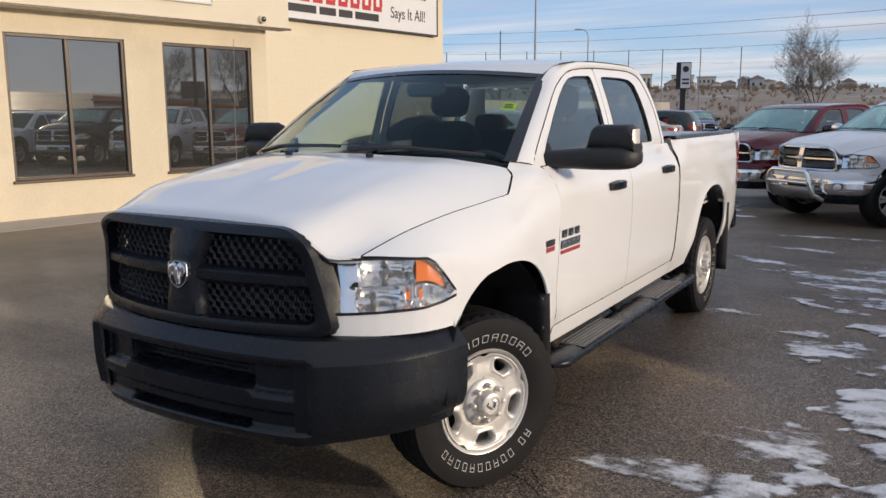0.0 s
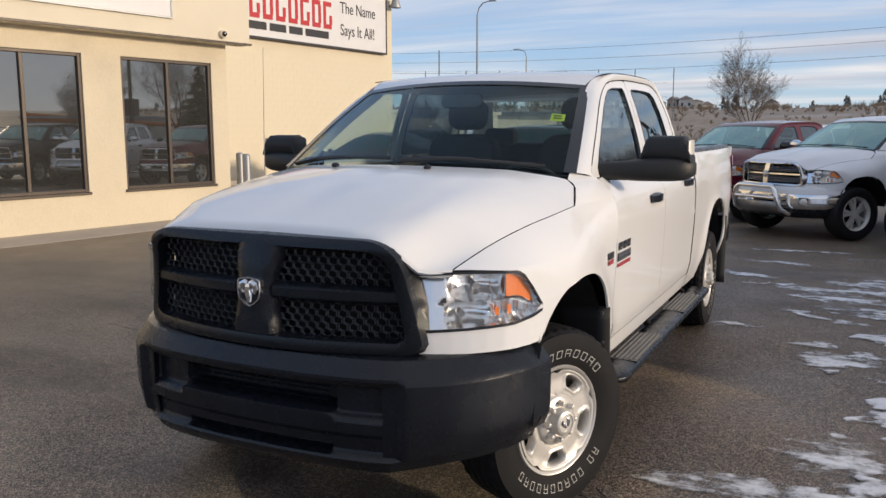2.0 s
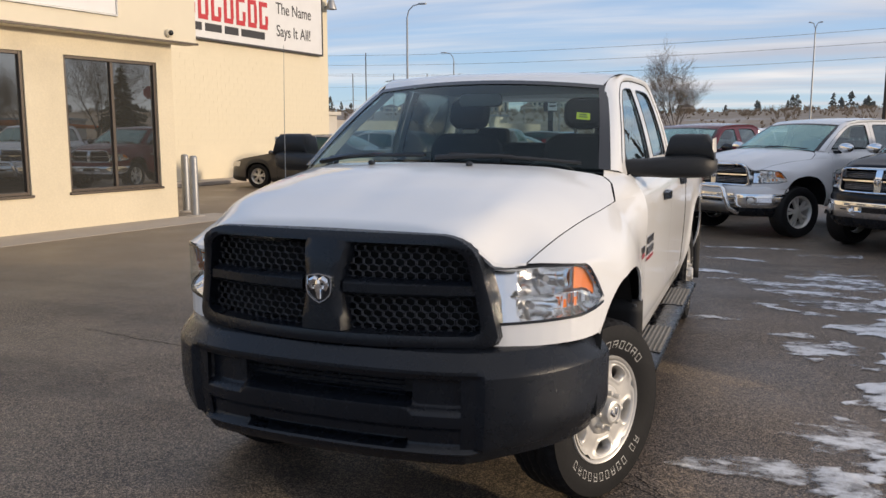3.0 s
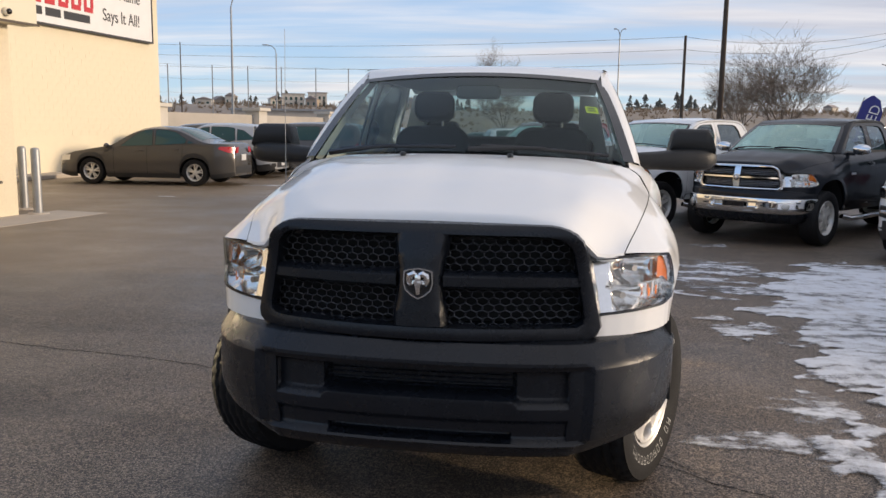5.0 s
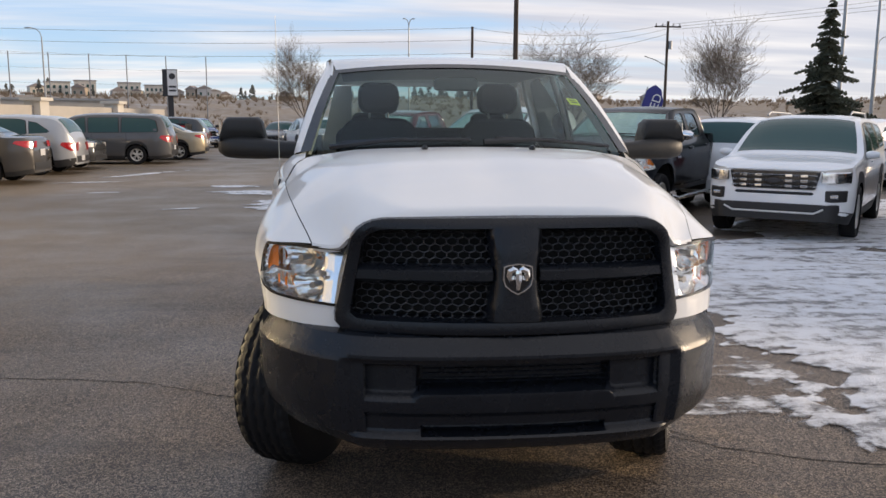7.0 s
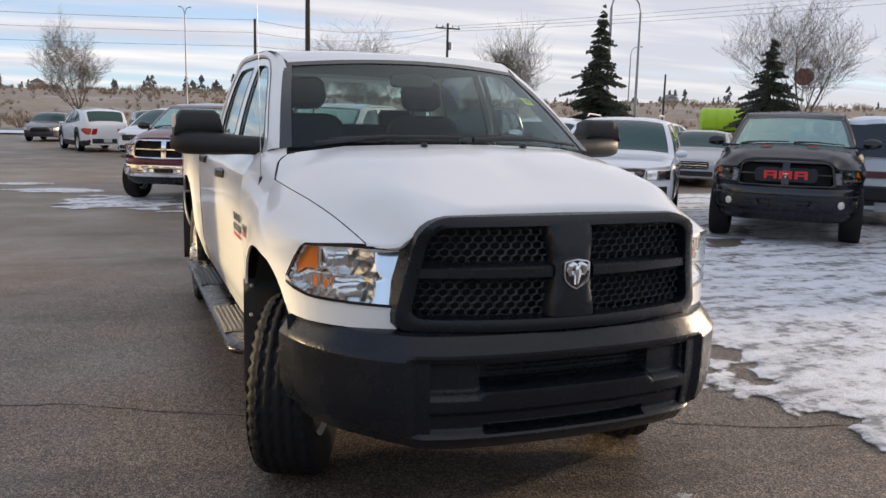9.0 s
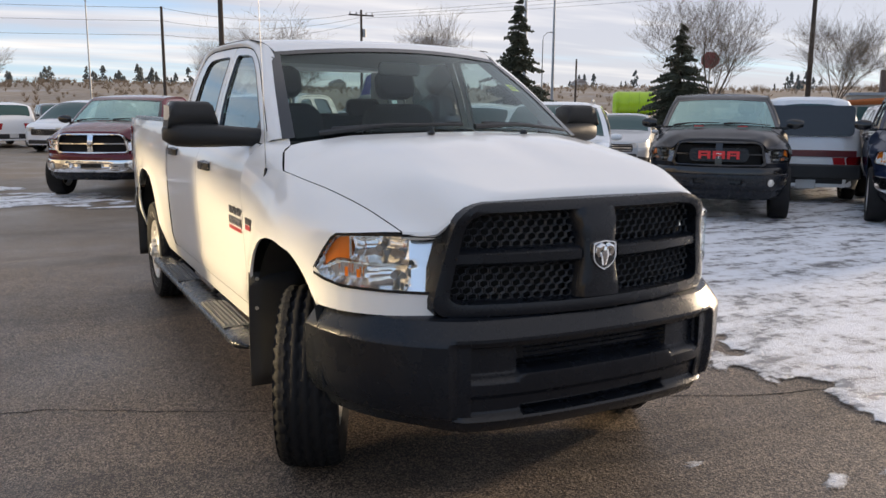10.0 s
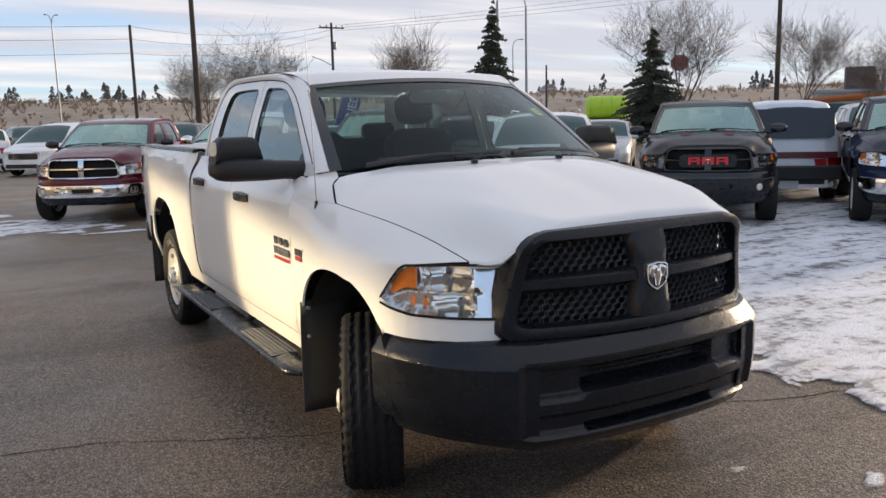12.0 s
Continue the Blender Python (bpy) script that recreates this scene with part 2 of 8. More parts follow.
class Shape:
    """Verts and faces of one mesh."""

    def __init__(self):
        self.v, self.f = [], []

    def grid(self, rows, close=False, flip=False, cap=False):
        n0, w = len(self.v), len(rows[0])
        for r in rows:
            self.v += [tuple(p) for p in r]
        for i in range(len(rows) - 1):
            for j in range(w if close else w - 1):
                k = (j + 1) % w
                q = (n0 + i * w + j, n0 + i * w + k, n0 + (i + 1) * w + k, n0 + (i + 1) * w + j)
                self.f.append(q[::-1] if flip else q)
        if cap:
            a, b = list(range(n0, n0 + w)), list(range(n0 + (len(rows) - 1) * w, n0 + len(rows) * w))
            self.f.append(a if flip else a[::-1])
            self.f.append(b[::-1] if flip else b)
        return self

    def poly(self, pts):
        n0 = len(self.v)
        self.v += [tuple(p) for p in pts]
        self.f.append(list(range(n0, n0 + len(pts))))
        return self

    def box(self, c, s, m=None):
        n0 = len(self.v)
        for dx in (-1, 1):
            for dy in (-1, 1):
                for dz in (-1, 1):
                    p = Vector((c[0] + dx * s[0] / 2, c[1] + dy * s[1] / 2, c[2] + dz * s[2] / 2))
                    self.v.append(tuple(m @ p if m else p))
        for q in ((0, 1, 3, 2), (4, 6, 7, 5), (0, 4, 5, 1), (2, 3, 7, 6), (0, 2, 6, 4), (1, 5, 7, 3)):
            self.f.append([n0 + i for i in q])
        return self

    def prism(self, outline, place, depth):
        """outline: points (a, b), counter-clockwise; place(a, b, d) gives the point; d from 0 to depth."""
        n0, k = len(self.v), len(outline)
        for d in (0, depth):
            self.v += [tuple(place(a, b, d)) for a, b in outline]
        self.f.append(list(range(n0, n0 + k)))
        self.f.append(list(range(n0 + k, n0 + 2 * k))[::-1])
        for i in range(k):
            j = (i + 1) % k
            self.f.append([n0 + j, n0 + i, n0 + k + i, n0 + k + j])
        return self

    def tube(self, pts, r, n=8, cap=True):
        rows = []
        pts = [Vector(p) for p in pts]
        up = None
        for i, p in enumerate(pts):
            d = (pts[min(i + 1, len(pts) - 1)] - pts[max(i - 1, 0)]).normalized()
            if up is None:
                up = d.orthogonal().normalized()
            up = (up - d * up.dot(d)).normalized()
            side = d.cross(up)
            rad = r[i] if isinstance(r, (list, tuple)) else r
            rows.append([p + (up * math.cos(a) + side * math.sin(a)) * rad for a in (2 * math.pi * k / n for k in range(n))])
        return self.grid(rows, close=True, flip=True, cap=cap)

    def lathe(self, profile, n=48, place=None):
        """profile: (radius, height); turned round the height's axis."""
        place = place or (lambda x, y, h: (x, y, h))
        rows = [[place(r * math.cos(2 * math.pi * k / n), r * math.sin(2 * math.pi * k / n), h) for k in range(n)] for r, h in profile]
        return self.grid(rows, close=True)

    def mirror(self):
        n0 = len(self.v)
        self.v += [(-x, y, z) for x, y, z in self.v]
        self.f += [[i + n0 for i in reversed(q)] for q in self.f]
        return self

    def turned(self, m):
        self.v = [tuple(m @ Vector(p)) for p in self.v]
        return self

    def mesh(self, name, mat, sharp=32.0):
        me = bpy.data.meshes.new(name)
        me.from_pydata(self.v, [], self.f)
        me.materials.append(mat)
        if sharp:
            me.polygons.foreach_set("use_smooth", [True] * len(me.polygons))
            me.set_sharp_from_angle(angle=radians(sharp))
        me.update()
        return me


def fix_normals(me):
    bm = bmesh.new()
    bm.from_mesh(me)
    bmesh.ops.remove_doubles(bm, verts=bm.verts, dist=0.0002)
    bmesh.ops.recalc_face_normals(bm, faces=bm.faces)
    bm.to_mesh(me)
    bm.free()
    return me


def part(name, shape, mat, parent=None, label="", sharp=32.0, bevel=0.0, thick=0.0, mend=False):
    """One mesh object of its own, under a thing or a part."""
    me = shape.mesh(name, mat, sharp)
    if mend:
        fix_normals(me)
    ob = new(name, me)
    if parent:
        ob.parent = parent
    if thick:
        so = ob.modifiers.new("thickness", "SOLIDIFY")
        so.thickness, so.offset = thick, -1
    if bevel:
        bv = ob.modifiers.new("edges", "BEVEL")
        bv.width, bv.segments, bv.limit_method, bv.angle_limit = bevel, 2, "ANGLE", radians(40)
        bv.harden_normals = False
    if label:
        ob["label"] = label
    return ob


def thing(name, label, category, group="", kind="", m=None):
    ob = new(name)
    ob.empty_display_size = 0.2
    if m is not None:
        ob.matrix_world = m
    return tagged(ob, label, category, group, kind)


def lettering(text, size, mat, m, parent):
    """Raised letters, turned into a mesh; they run along m's x and stand up along its y."""
    cu = bpy.data.curves.new("writing", "FONT")
    cu.body, cu.size, cu.extrude = text, size, 0.004
    tmp = bpy.data.objects.new("writing", cu)
    me = bpy.data.meshes.new_from_object(tmp)
    bpy.data.objects.remove(tmp)
    me.materials.clear()
    me.materials.append(mat)
    # one object for each letter stroke that stands by itself
    bm = bmesh.new()
    bm.from_mesh(me)
    bm.verts.ensure_lookup_table()
    seen = set()
    for v in bm.verts:
        if v.index in seen:
            continue
        stack, island = [v], {v.index}
        while stack:
            for e in stack.pop().link_edges:
                for w in e.verts:
                    if w.index not in island:
                        island.add(w.index)
                        stack.append(w)
        seen |= island
        order = sorted(island)
        at = {old: i for i, old in enumerate(order)}
        one = bpy.data.meshes.new("letter")
        one.from_pydata([tuple(bm.verts[i].co) for i in order], [], [[at[w.index] for w in f.verts] for f in bm.faces if f.verts[0].index in island])
        one.materials.append(mat)
        ob = new("letter", one)
        ob.parent = parent
        ob.matrix_parent_inverse = parent.matrix_world.inverted()
        ob.matrix_world = m
    bm.free()


def rounded(w, h, r, n=5, cx=0.0, cy=0.0):
    """A rounded rectangle's outline, counter-clockwise."""
    pts = []
    for sx, sy, a0 in ((1, -1, -90), (1, 1, 0), (-1, 1, 90), (-1, -1, 180)):
        for k in range(n + 1):
            a = radians(a0 + 90 * k / n)
            pts.append((cx + sx * (w / 2 - r) + r * math.cos(a), cy + sy * (h / 2 - r) + r * math.sin(a)))
    return pts


# ---- ground ----
def mound(x, y):
    """Height of the wide land: flat lot, a shallow dip, then a brown slope all round to the north."""
    az, d = math.degrees(math.atan2(x, y)), math.hypot(x, y)
    if d < 70:
        return 0.0
    rise = step(85, 260, d) 
    h = 7.6 + 0.9 * noise.noise((az * 0.06, 0.3, 0)) + 0.4 * noise.noise((az * 0.3, 2.3, 0))
    side = step(-75, -45, az) * (1 - step(80, 115, az))
    return rise * h * side + 0.15 * step(70, 90, d) * noise.noise((x * 0.03, y * 0.03, 0.7))


def build_ground():
    s = Shape()
    radii = [0, 2, 4, 7, 10, 15, 22, 30, 40, 50, 60, 70, 80, 90, 100, 112, 125, 140, 155, 170, 190, 210, 230, 250, 270, 300, 350, 450, 700, 1200, 2500, 4500]
    n = 180
    s.grid([[(r * math.sin(2 * math.pi * k / n), r * math.cos(2 * math.pi * k / n), mound(r * math.sin(2 * math.pi * k / n), r * math.cos(2 * math.pi * k / n))) for k in range(n)]
            for r in radii], close=True, flip=True)
    m = bpy.data.materials.new("ground")
    m.use_nodes = True
    nd, l = m.node_tree.nodes, m.node_tree.links
    b = nd["Principled BSDF"]
    geo = nd.new("ShaderNodeNewGeometry")

    def tex(scale, detail=6.0, rough=0.6, stretch=None):
        t = nd.new("ShaderNodeTexNoise")
        t.inputs["Scale"].default_value, t.inputs["Detail"].default_value, t.inputs["Roughness"].default_value = scale, detail, rough
        if stretch:
            mp = nd.new("ShaderNodeMapping")
            mp.inputs["Scale"].default_value = stretch
            l.new(geo.outputs["Position"], mp.inputs[0])
            l.new(mp.outputs[0], t.inputs["Vector"])
        else:
            l.new(geo.outputs["Position"], t.inputs["Vector"])
        return t.outputs["Fac"]

    def rng(v, a, c, d=0.0, e=1.0, soft=False):
        r = nd.new("ShaderNodeMapRange")
        if soft:
            r.interpolation_type = "SMOOTHSTEP"
        for key, val in (("From Min", a), ("From Max", c), ("To Min", d), ("To Max", e)):
            r.inputs[key].default_value = val
        l.new(v, r.inputs["Value"])
        return r.outputs[0]

    def mixed(fac, a, c):
        x = nd.new("ShaderNodeMix")
        x.data_type = "RGBA"
        for key, val in (("Factor", fac), ("A", a), ("B", c)):
            if isinstance(val, tuple):
                x.inputs[key].default_value = (*val, 1)
            elif isinstance(val, float):
                x.inputs[key].default_value = val
            else:
                l.new(val, x.inputs[key])
        return x.outputs["Result"]

    def times(a, c):
        x = nd.new("ShaderNodeMath")
        x.operation = "MULTIPLY"
        l.new(a, x.inputs[0])
        if isinstance(c, float):
            x.inputs[1].default_value = c
        else:
            l.new(c, x.inputs[1])
        return x.outputs[0]

    # asphalt: dark binder, pale stone chips, damp and dry areas, tyre-polished streaks
    vor = nd.new("ShaderNodeTexVoronoi")
    vor.inputs["Scale"].default_value = 92
    l.new(geo.outputs["Position"], vor.inputs["Vector"])
    chips = rng(vor.outputs["Color"], 0.58, 0.90)
    asphalt = mixed(rng(tex(0.55, 7), 0.35, 0.68, soft=True), (0.039, 0.029, 0.023), (0.090, 0.068, 0.052))
    asphalt = mixed(times(chips, 1.0), asphalt, (0.33, 0.252, 0.185))
    asphalt = mixed(times(rng(tex(160, 3), 0.5, 0.8), 0.5), asphalt, (0.016, 0.016, 0.017))
    fine = nd.new("ShaderNodeTexVoronoi")
    fine.inputs["Scale"].default_value = 205
    l.new(geo.outputs["Position"], fine.inputs["Vector"])
    asphalt = mixed(times(rng(fine.outputs["Color"], 0.60, 0.80), 0.85), asphalt, (0.40, 0.312, 0.235))
    asphalt = mixed(times(rng(fine.outputs["Color"], 0.40, 0.15), 0.75), asphalt, (0.012, 0.011, 0.011))
    salt = times(rng(tex(0.8, 9, 0.7, (0.5, 1.6, 1)), 0.56, 0.78, soft=True), 0.45)
    asphalt = mixed(salt, asphalt, (0.16, 0.155, 0.15))
    stain = times(rng(tex(0.9, 8, 0.66, (0.35, 1.3, 1)), 0.50, 0.66, soft=True), 0.55)
    asphalt = mixed(stain, asphalt, (0.030, 0.025, 0.022))
    # sunlit warm tone of the lane away from the snow, painted in with dry road dust
    lane = nd.new("ShaderNodeVectorMath")
    lane.operation = "DOT_PRODUCT"
    lane.inputs[1].default_value = (-0.50, 0.32, 0.0)
    l.new(geo.outputs["Position"], lane.inputs[0])
    sunlit = nd.new("ShaderNodeMath")
    sunlit.operation = "MULTIPLY_ADD"
    sunlit.inputs[1].default_value = 4.0
    l.new(tex(0.45, 6, 0.6, (0.6, 1.5, 1)), sunlit.inputs[0])
    l.new(lane.outputs["Value"], sunlit.inputs[2])
    asphalt = mixed(times(rng(sunlit.outputs[0], 3.0, 7.5, soft=True), 0.70), asphalt, (0.235, 0.185, 0.130))
    # beyond the lot: dry grass with remnants of snow
    dist = nd.new("ShaderNodeVectorMath")
    dist.operation = "LENGTH"
    l.new(geo.outputs["Position"], dist.inputs[0])
    grass = mixed(rng(tex(0.05, 8), 0.4, 0.62), (0.265, 0.185, 0.110), (0.19, 0.135, 0.086))
    grass = mixed(times(rng(tex(0.9, 8), 0.45, 0.7), 0.6), grass, (0.26, 0.19, 0.11))
    grass = mixed(times(rng(tex(0.035, 9, 0.68, (1, 1, 4)), 0.56, 0.66), 0.30), grass, (0.62, 0.66, 0.72))
    far = rng(dist.outputs["Value"], 60.0, 66.0)
    l.new(mixed(far, asphalt, grass), b.inputs["Base Color"])
    l.new(rng(tex(0.7, 6), 0.35, 0.65, 0.42, 0.66), b.inputs["Roughness"])
    b.inputs["Specular IOR Level"].default_value = 0.40
    bp = nd.new("ShaderNodeBump")
    bp.inputs["Strength"].default_value, bp.inputs["Distance"].default_value = 0.5, 0.004
    l.new(vor.outputs["Distance"], bp.inputs["Height"])
    bp2 = nd.new("ShaderNodeBump")
    bp2.inputs["Strength"].default_value, bp2.inputs["Distance"].default_value = 0.25, 0.02
    l.new(tex(9, 5), bp2.inputs["Height"])
    l.new(bp.outputs[0], bp2.inputs["Normal"])
    l.new(bp2.outputs[0], b.inputs["Normal"])
    return tagged(part("ground", s, m, sharp=0), "weathered dark asphalt lot turning into dry winter grass", "ground", kind="structure")


GROUND = build_ground()

# cracks as thin near-black ribbons just above the asphalt
CRACK_BLACK = material("crack_black", (0.008, 0.008, 0.008), 0.95)
CRACKS = (((-3.6, 1.62), (-2.9, 1.5), (-2.33, 1.43), (-1.86, 1.33), (-1.41, 1.07), (-1.07, 0.9), (-0.7, 0.76), (-0.2, 0.6), (0.3, 0.42), (0.8, 0.26), (1.07, 0.16), (1.2, 0.03), (1.39, -0.06), (1.65, -0.18), (2.2, -0.3)),
          ((0.24, 0.45), (0.17, -0.04), (0.13, -0.26), (0.12, -0.47), (0.09, -0.65), (0.02, -1.1), (-0.05, -1.6)),
          ((1.01, 0.31), (1.16, 0.13), (1.3, -0.25), (1.42, -0.7)))
for pts in CRACKS:
    s = Shape()
    rows, rnd = [], random.Random(3)
    for (ax, ay), (bx, by) in zip(pts, pts[1:]):
        n = max(2, int(math.hypot(bx - ax, by - ay) / 0.025))
        for k in range(n):
            x, y = lerp(ax, bx, k / n), lerp(ay, by, k / n)
            j = 0.018 * noise.noise((x * 9, y * 9, 0)) + rnd.uniform(-0.004, 0.004)
            w = 0.0035 + 0.004 * abs(noise.noise((x * 6, y * 6, 4)))
            rows.append([(x + j, y + j - w, 0.0025), (x + j, y + j + w, 0.0025)])
    s.grid(rows, flip=True)
    part("crack", s, CRACK_BLACK, GROUND, sharp=0)

# ---- snow and ice lying in patches ----
def snow_material():
    """Trodden snow: bright crust, grey ice, and bare asphalt showing where the layer is thin."""
    m = bpy.data.materials.new("snow")
    m.use_nodes = True
    n, l = m.node_tree.nodes, m.node_tree.links
    b, out = n["Principled BSDF"], n["Material Output"]
    geo = n.new("ShaderNodeNewGeometry")

    def tex(scale, detail, rough, stretch=(1, 1, 1), turn=0.0):
        mp, t = n.new("ShaderNodeMapping"), n.new("ShaderNodeTexNoise")
        mp.inputs["Scale"].default_value, mp.inputs["Rotation"].default_value = stretch, (0, 0, radians(turn))
        t.inputs["Scale"].default_value, t.inputs["Detail"].default_value, t.inputs["Roughness"].default_value = scale, detail, rough
        l.new(geo.outputs["Position"], mp.inputs[0])
        l.new(mp.outputs[0], t.inputs["Vector"])
        return t.outputs["Fac"]

    def rng(v, a, c, d=0.0, e=1.0):
        r = n.new("ShaderNodeMapRange")
        r.interpolation_type = "SMOOTHSTEP"
        for key, val in (("From Min", a), ("From Max", c), ("To Min", d), ("To Max", e)):
            r.inputs[key].default_value = val
        l.new(v, r.inputs["Value"])
        return r.outputs[0]

    def mixed(fac, a, c):
        x = n.new("ShaderNodeMix")
        x.data_type = "RGBA"
        for key, val in (("Factor", fac), ("A", a), ("B", c)):
            if isinstance(val, tuple):
                x.inputs[key].default_value = (*val, 1)
            else:
                l.new(val, x.inputs[key])
        return x.outputs["Result"]

    def summed(a, c, op="ADD"):
        x = n.new("ShaderNodeMath")
        x.operation = op
        for i, v in enumerate((a, c)):
            if isinstance(v, float):
                x.inputs[i].default_value = v
            else:
                l.new(v, x.inputs[i])
        return x.outputs[0]

    ruts = tex(2.1, 9, 0.70, (0.45, 1.5, 1), 38)
    crust = tex(7.0, 10, 0.72)
    fine = tex(42, 6, 0.65)
    white = rng(summed(summed(ruts, 0.55, "MULTIPLY"), summed(crust, 0.45, "MULTIPLY")), 0.42, 0.55)
    col = mixed(white, (0.42, 0.415, 0.42), (0.80, 0.82, 0.86))
    col = mixed(rng(tex(1.1, 6, 0.6), 0.58, 0.72, 0.0, 0.45), col, (0.36, 0.30, 0.24))
    l.new(col, b.inputs["Base Color"])
    l.new(rng(white, 0.0, 1.0, 0.22, 0.62), b.inputs["Roughness"])
    bp = n.new("ShaderNodeBump")
    bp.inputs["Strength"].default_value, bp.inputs["Distance"].default_value = 0.8, 0.02
    l.new(summed(summed(crust, 1.4, "MULTIPLY"), fine), bp.inputs["Height"])
    l.new(bp.outputs[0], b.inputs["Normal"])
    sep, clear, mix = n.new("ShaderNodeSeparateXYZ"), n.new("ShaderNodeBsdfTransparent"), n.new("ShaderNodeMixShader")
    l.new(geo.outputs["Position"], sep.inputs[0])
    layer = summed(rng(sep.outputs[2], 0.000, 0.016), summed(summed(ruts, 1.7, "MULTIPLY"), summed(crust, 1.2, "MULTIPLY")))
    l.new(rng(layer, 1.78, 2.34), mix.inputs[0])
    l.new(clear.outputs[0], mix.inputs[1])
    l.new(b.outputs[0], mix.inputs[2])
    l.new(mix.outputs[0], out.inputs[0])
    return m


SNOW = snow_material()


def snow_sheet(label, x0, x1, y0, y1, cell, field, rough_scale, high=0.022):
    """The sheet's height field, cut where it sinks below the asphalt; field gives its cover before the ragged edge is added."""
    nx, ny = int((x1 - x0) / cell), int((y1 - y0) / cell)
    h = {}
    for i in range(nx + 1):
        for j in range(ny + 1):
            x, y = x0 + i * cell, y0 + j * cell
            f = field(x, y)
            h[i, j] = f + 0.55 * noise.fractal((x * rough_scale, y * rough_scale * 1.3, 1.0), 0.7, 2.1, 6) if f > -1.2 else -1.0
    s, ids = Shape(), {}
    for i in range(nx):
        for j in range(ny):
            q = [(i, j), (i + 1, j), (i + 1, j + 1), (i, j + 1)]
            if max(h[k] for k in q) <= 0:
                continue
            face = []
            for k in q:
                if k not in ids:
                    ids[k] = len(s.v)
                    z = high * (1 - math.exp(-max(h[k], -0.2) * 4)) if h[k] > 0 else max(-0.012, h[k] * 0.12)
                    s.v.append((x0 + k[0] * cell, y0 + k[1] * cell, z))
                face.append(ids[k])
            s.f.append(face)
    return tagged(part("snow", s, SNOW, sharp=60), label, "snow", kind="stuff")


def patches(blobs, level):
    """blobs: (x, y, rx, ry, turn)."""
    def field(x, y):
        best = -2.0
        for bx, by, rx, ry, a in blobs:
            ca, sa = math.cos(radians(a)), math.sin(radians(a))
            best = max(best, 1 - math.hypot(((x - bx) * ca + (y - by) * sa) / rx, (-(x - bx) * sa + (y - by) * ca) / ry))
        return best + level
    return field


SHEET_EDGE = ((-7.5, 3.4), (-3.0, 2.9), (-1.4, 2.35), (-0.7, 1.95), (-0.2, 1.88), (0.3, 1.98), (0.9, 2.20), (1.6, 2.28), (2.6, 2.26), (3.2, 2.16), (4.0, 2.40), (5.0, 2.55), (6.1, 2.95), (7.1, 3.75), (8.5, 5.2), (12.0, 9.0))
BARE = patches(((6.1, 5.6, 1.5, 0.9, 45), (7.4, 6.8, 1.4, 1.0, 45), (3.2, 8.2, 1.6, 0.8, 45), (4.6, 7.2, 1.3, 0.8, 50), (8.9, 3.6, 0.9, 0.6, 40), (10.0, 4.6, 1.5, 1.0, 45)), 0.0)


def broad_sheet(x, y):
    return min(1.0, (x - table(y, SHEET_EDGE)) / 0.95 + 0.22 * noise.noise((x * 2.3, y * 3.1, 5.0))) - 1.5 * max(0.0, BARE(x, y)) + 0.10


snow_sheet("thin trodden ice in ragged patches on asphalt", 0.4, 2.75, -1.5, 8.9, 0.026,
           patches(((1.62, 0.60, 0.42, 0.16, 8), (2.00, 1.20, 0.30, 0.30, 0), (1.92, 3.12, 0.30, 0.22, -10), (1.80, 3.45, 0.20, 0.12, 20), (1.14, 3.90, 0.24, 0.10, 0), (1.55, 4.65, 0.18, 0.07, 0), (1.90, 4.40, 0.34, 0.09, -25),
                    (1.00, 6.45, 0.52, 0.13, -30), (1.85, 5.55, 0.75, 0.34, -38), (2.35, 6.2, 0.6, 0.6, 0), (2.2, 4.9, 0.5, 0.3, -20), (1.25, 7.5, 0.5, 0.10, -10), (2.5, 8.2, 0.6, 0.16, 5), (1.3, 8.6, 0.7, 0.10, 5),
                    (0.66, -0.69, 0.07, 0.03, 0), (1.08, -1.10, 0.12, 0.05, 20), (1.40, -1.16, 0.10, 0.05, 0)), 0.20), 5.2, 0.0100)
snow_sheet("broad sheet of packed grey-white snow and ice", 1.3, 14.0, -7.5, 12.0, 0.06, broad_sheet, 1.9, 0.024)
snow_sheet("streaks of old snow swept over the asphalt", -4.8, 0.4, 8.6, 17.5, 0.07,
           patches(((-1.4, 12.0, 1.2, 1.1, -40), (-2.6, 14.4, 1.0, 0.6, -20), (-0.4, 10.4, 0.5, 0.14, 0), (-3.6, 11.2, 0.5, 0.10, 20), (-3.4, 16.2, 0.9, 0.3, 0)), 0.05), 1.6, 0.018)
snow_sheet("pale line of old snow beside parked cars", -9.5, -3.0, 12.0, 26.0, 0.10,
           patches(((-7.2, 17.5, 1.0, 0.12, 15), (-6.6, 20.5, 2.0, 0.22, 65), (-5.8, 14.6, 0.5, 0.08, 10), (-8.3, 13.4, 0.35, 0.06, 0)), 0.05), 1.6, 0.016)

# ---- dealership building ----
STUCCO = material("stucco", (0.74, 0.655, 0.49), 0.9, vary=0.07, vary_scale=0.8, grain=0.06, grain_scale=30, bump=0.4, bump_scale=45, second=(0.62, 0.545, 0.41), second_low=0.55, second_high=0.8, second_scale=0.6)
BLOCK_PAINT = material("block_paint", (0.78, 0.70, 0.53), 0.85, vary=0.05, vary_scale=0.7, grain=0.05, grain_scale=40, bump=0.35, bump_scale=70)
FASCIA = material("fascia_metal", (0.76, 0.69, 0.54), 0.6, vary=0.05, vary_scale=0.9, bump=0.05)
BRONZE = material("bronze_frame", (0.075, 0.060, 0.050), 0.45, 0.4, vary=0.15, grain=0.1)
SHOW_GLASS = material("window_glass", (0.34, 0.34, 0.32), 0.015, 0.9, vary=0.03)
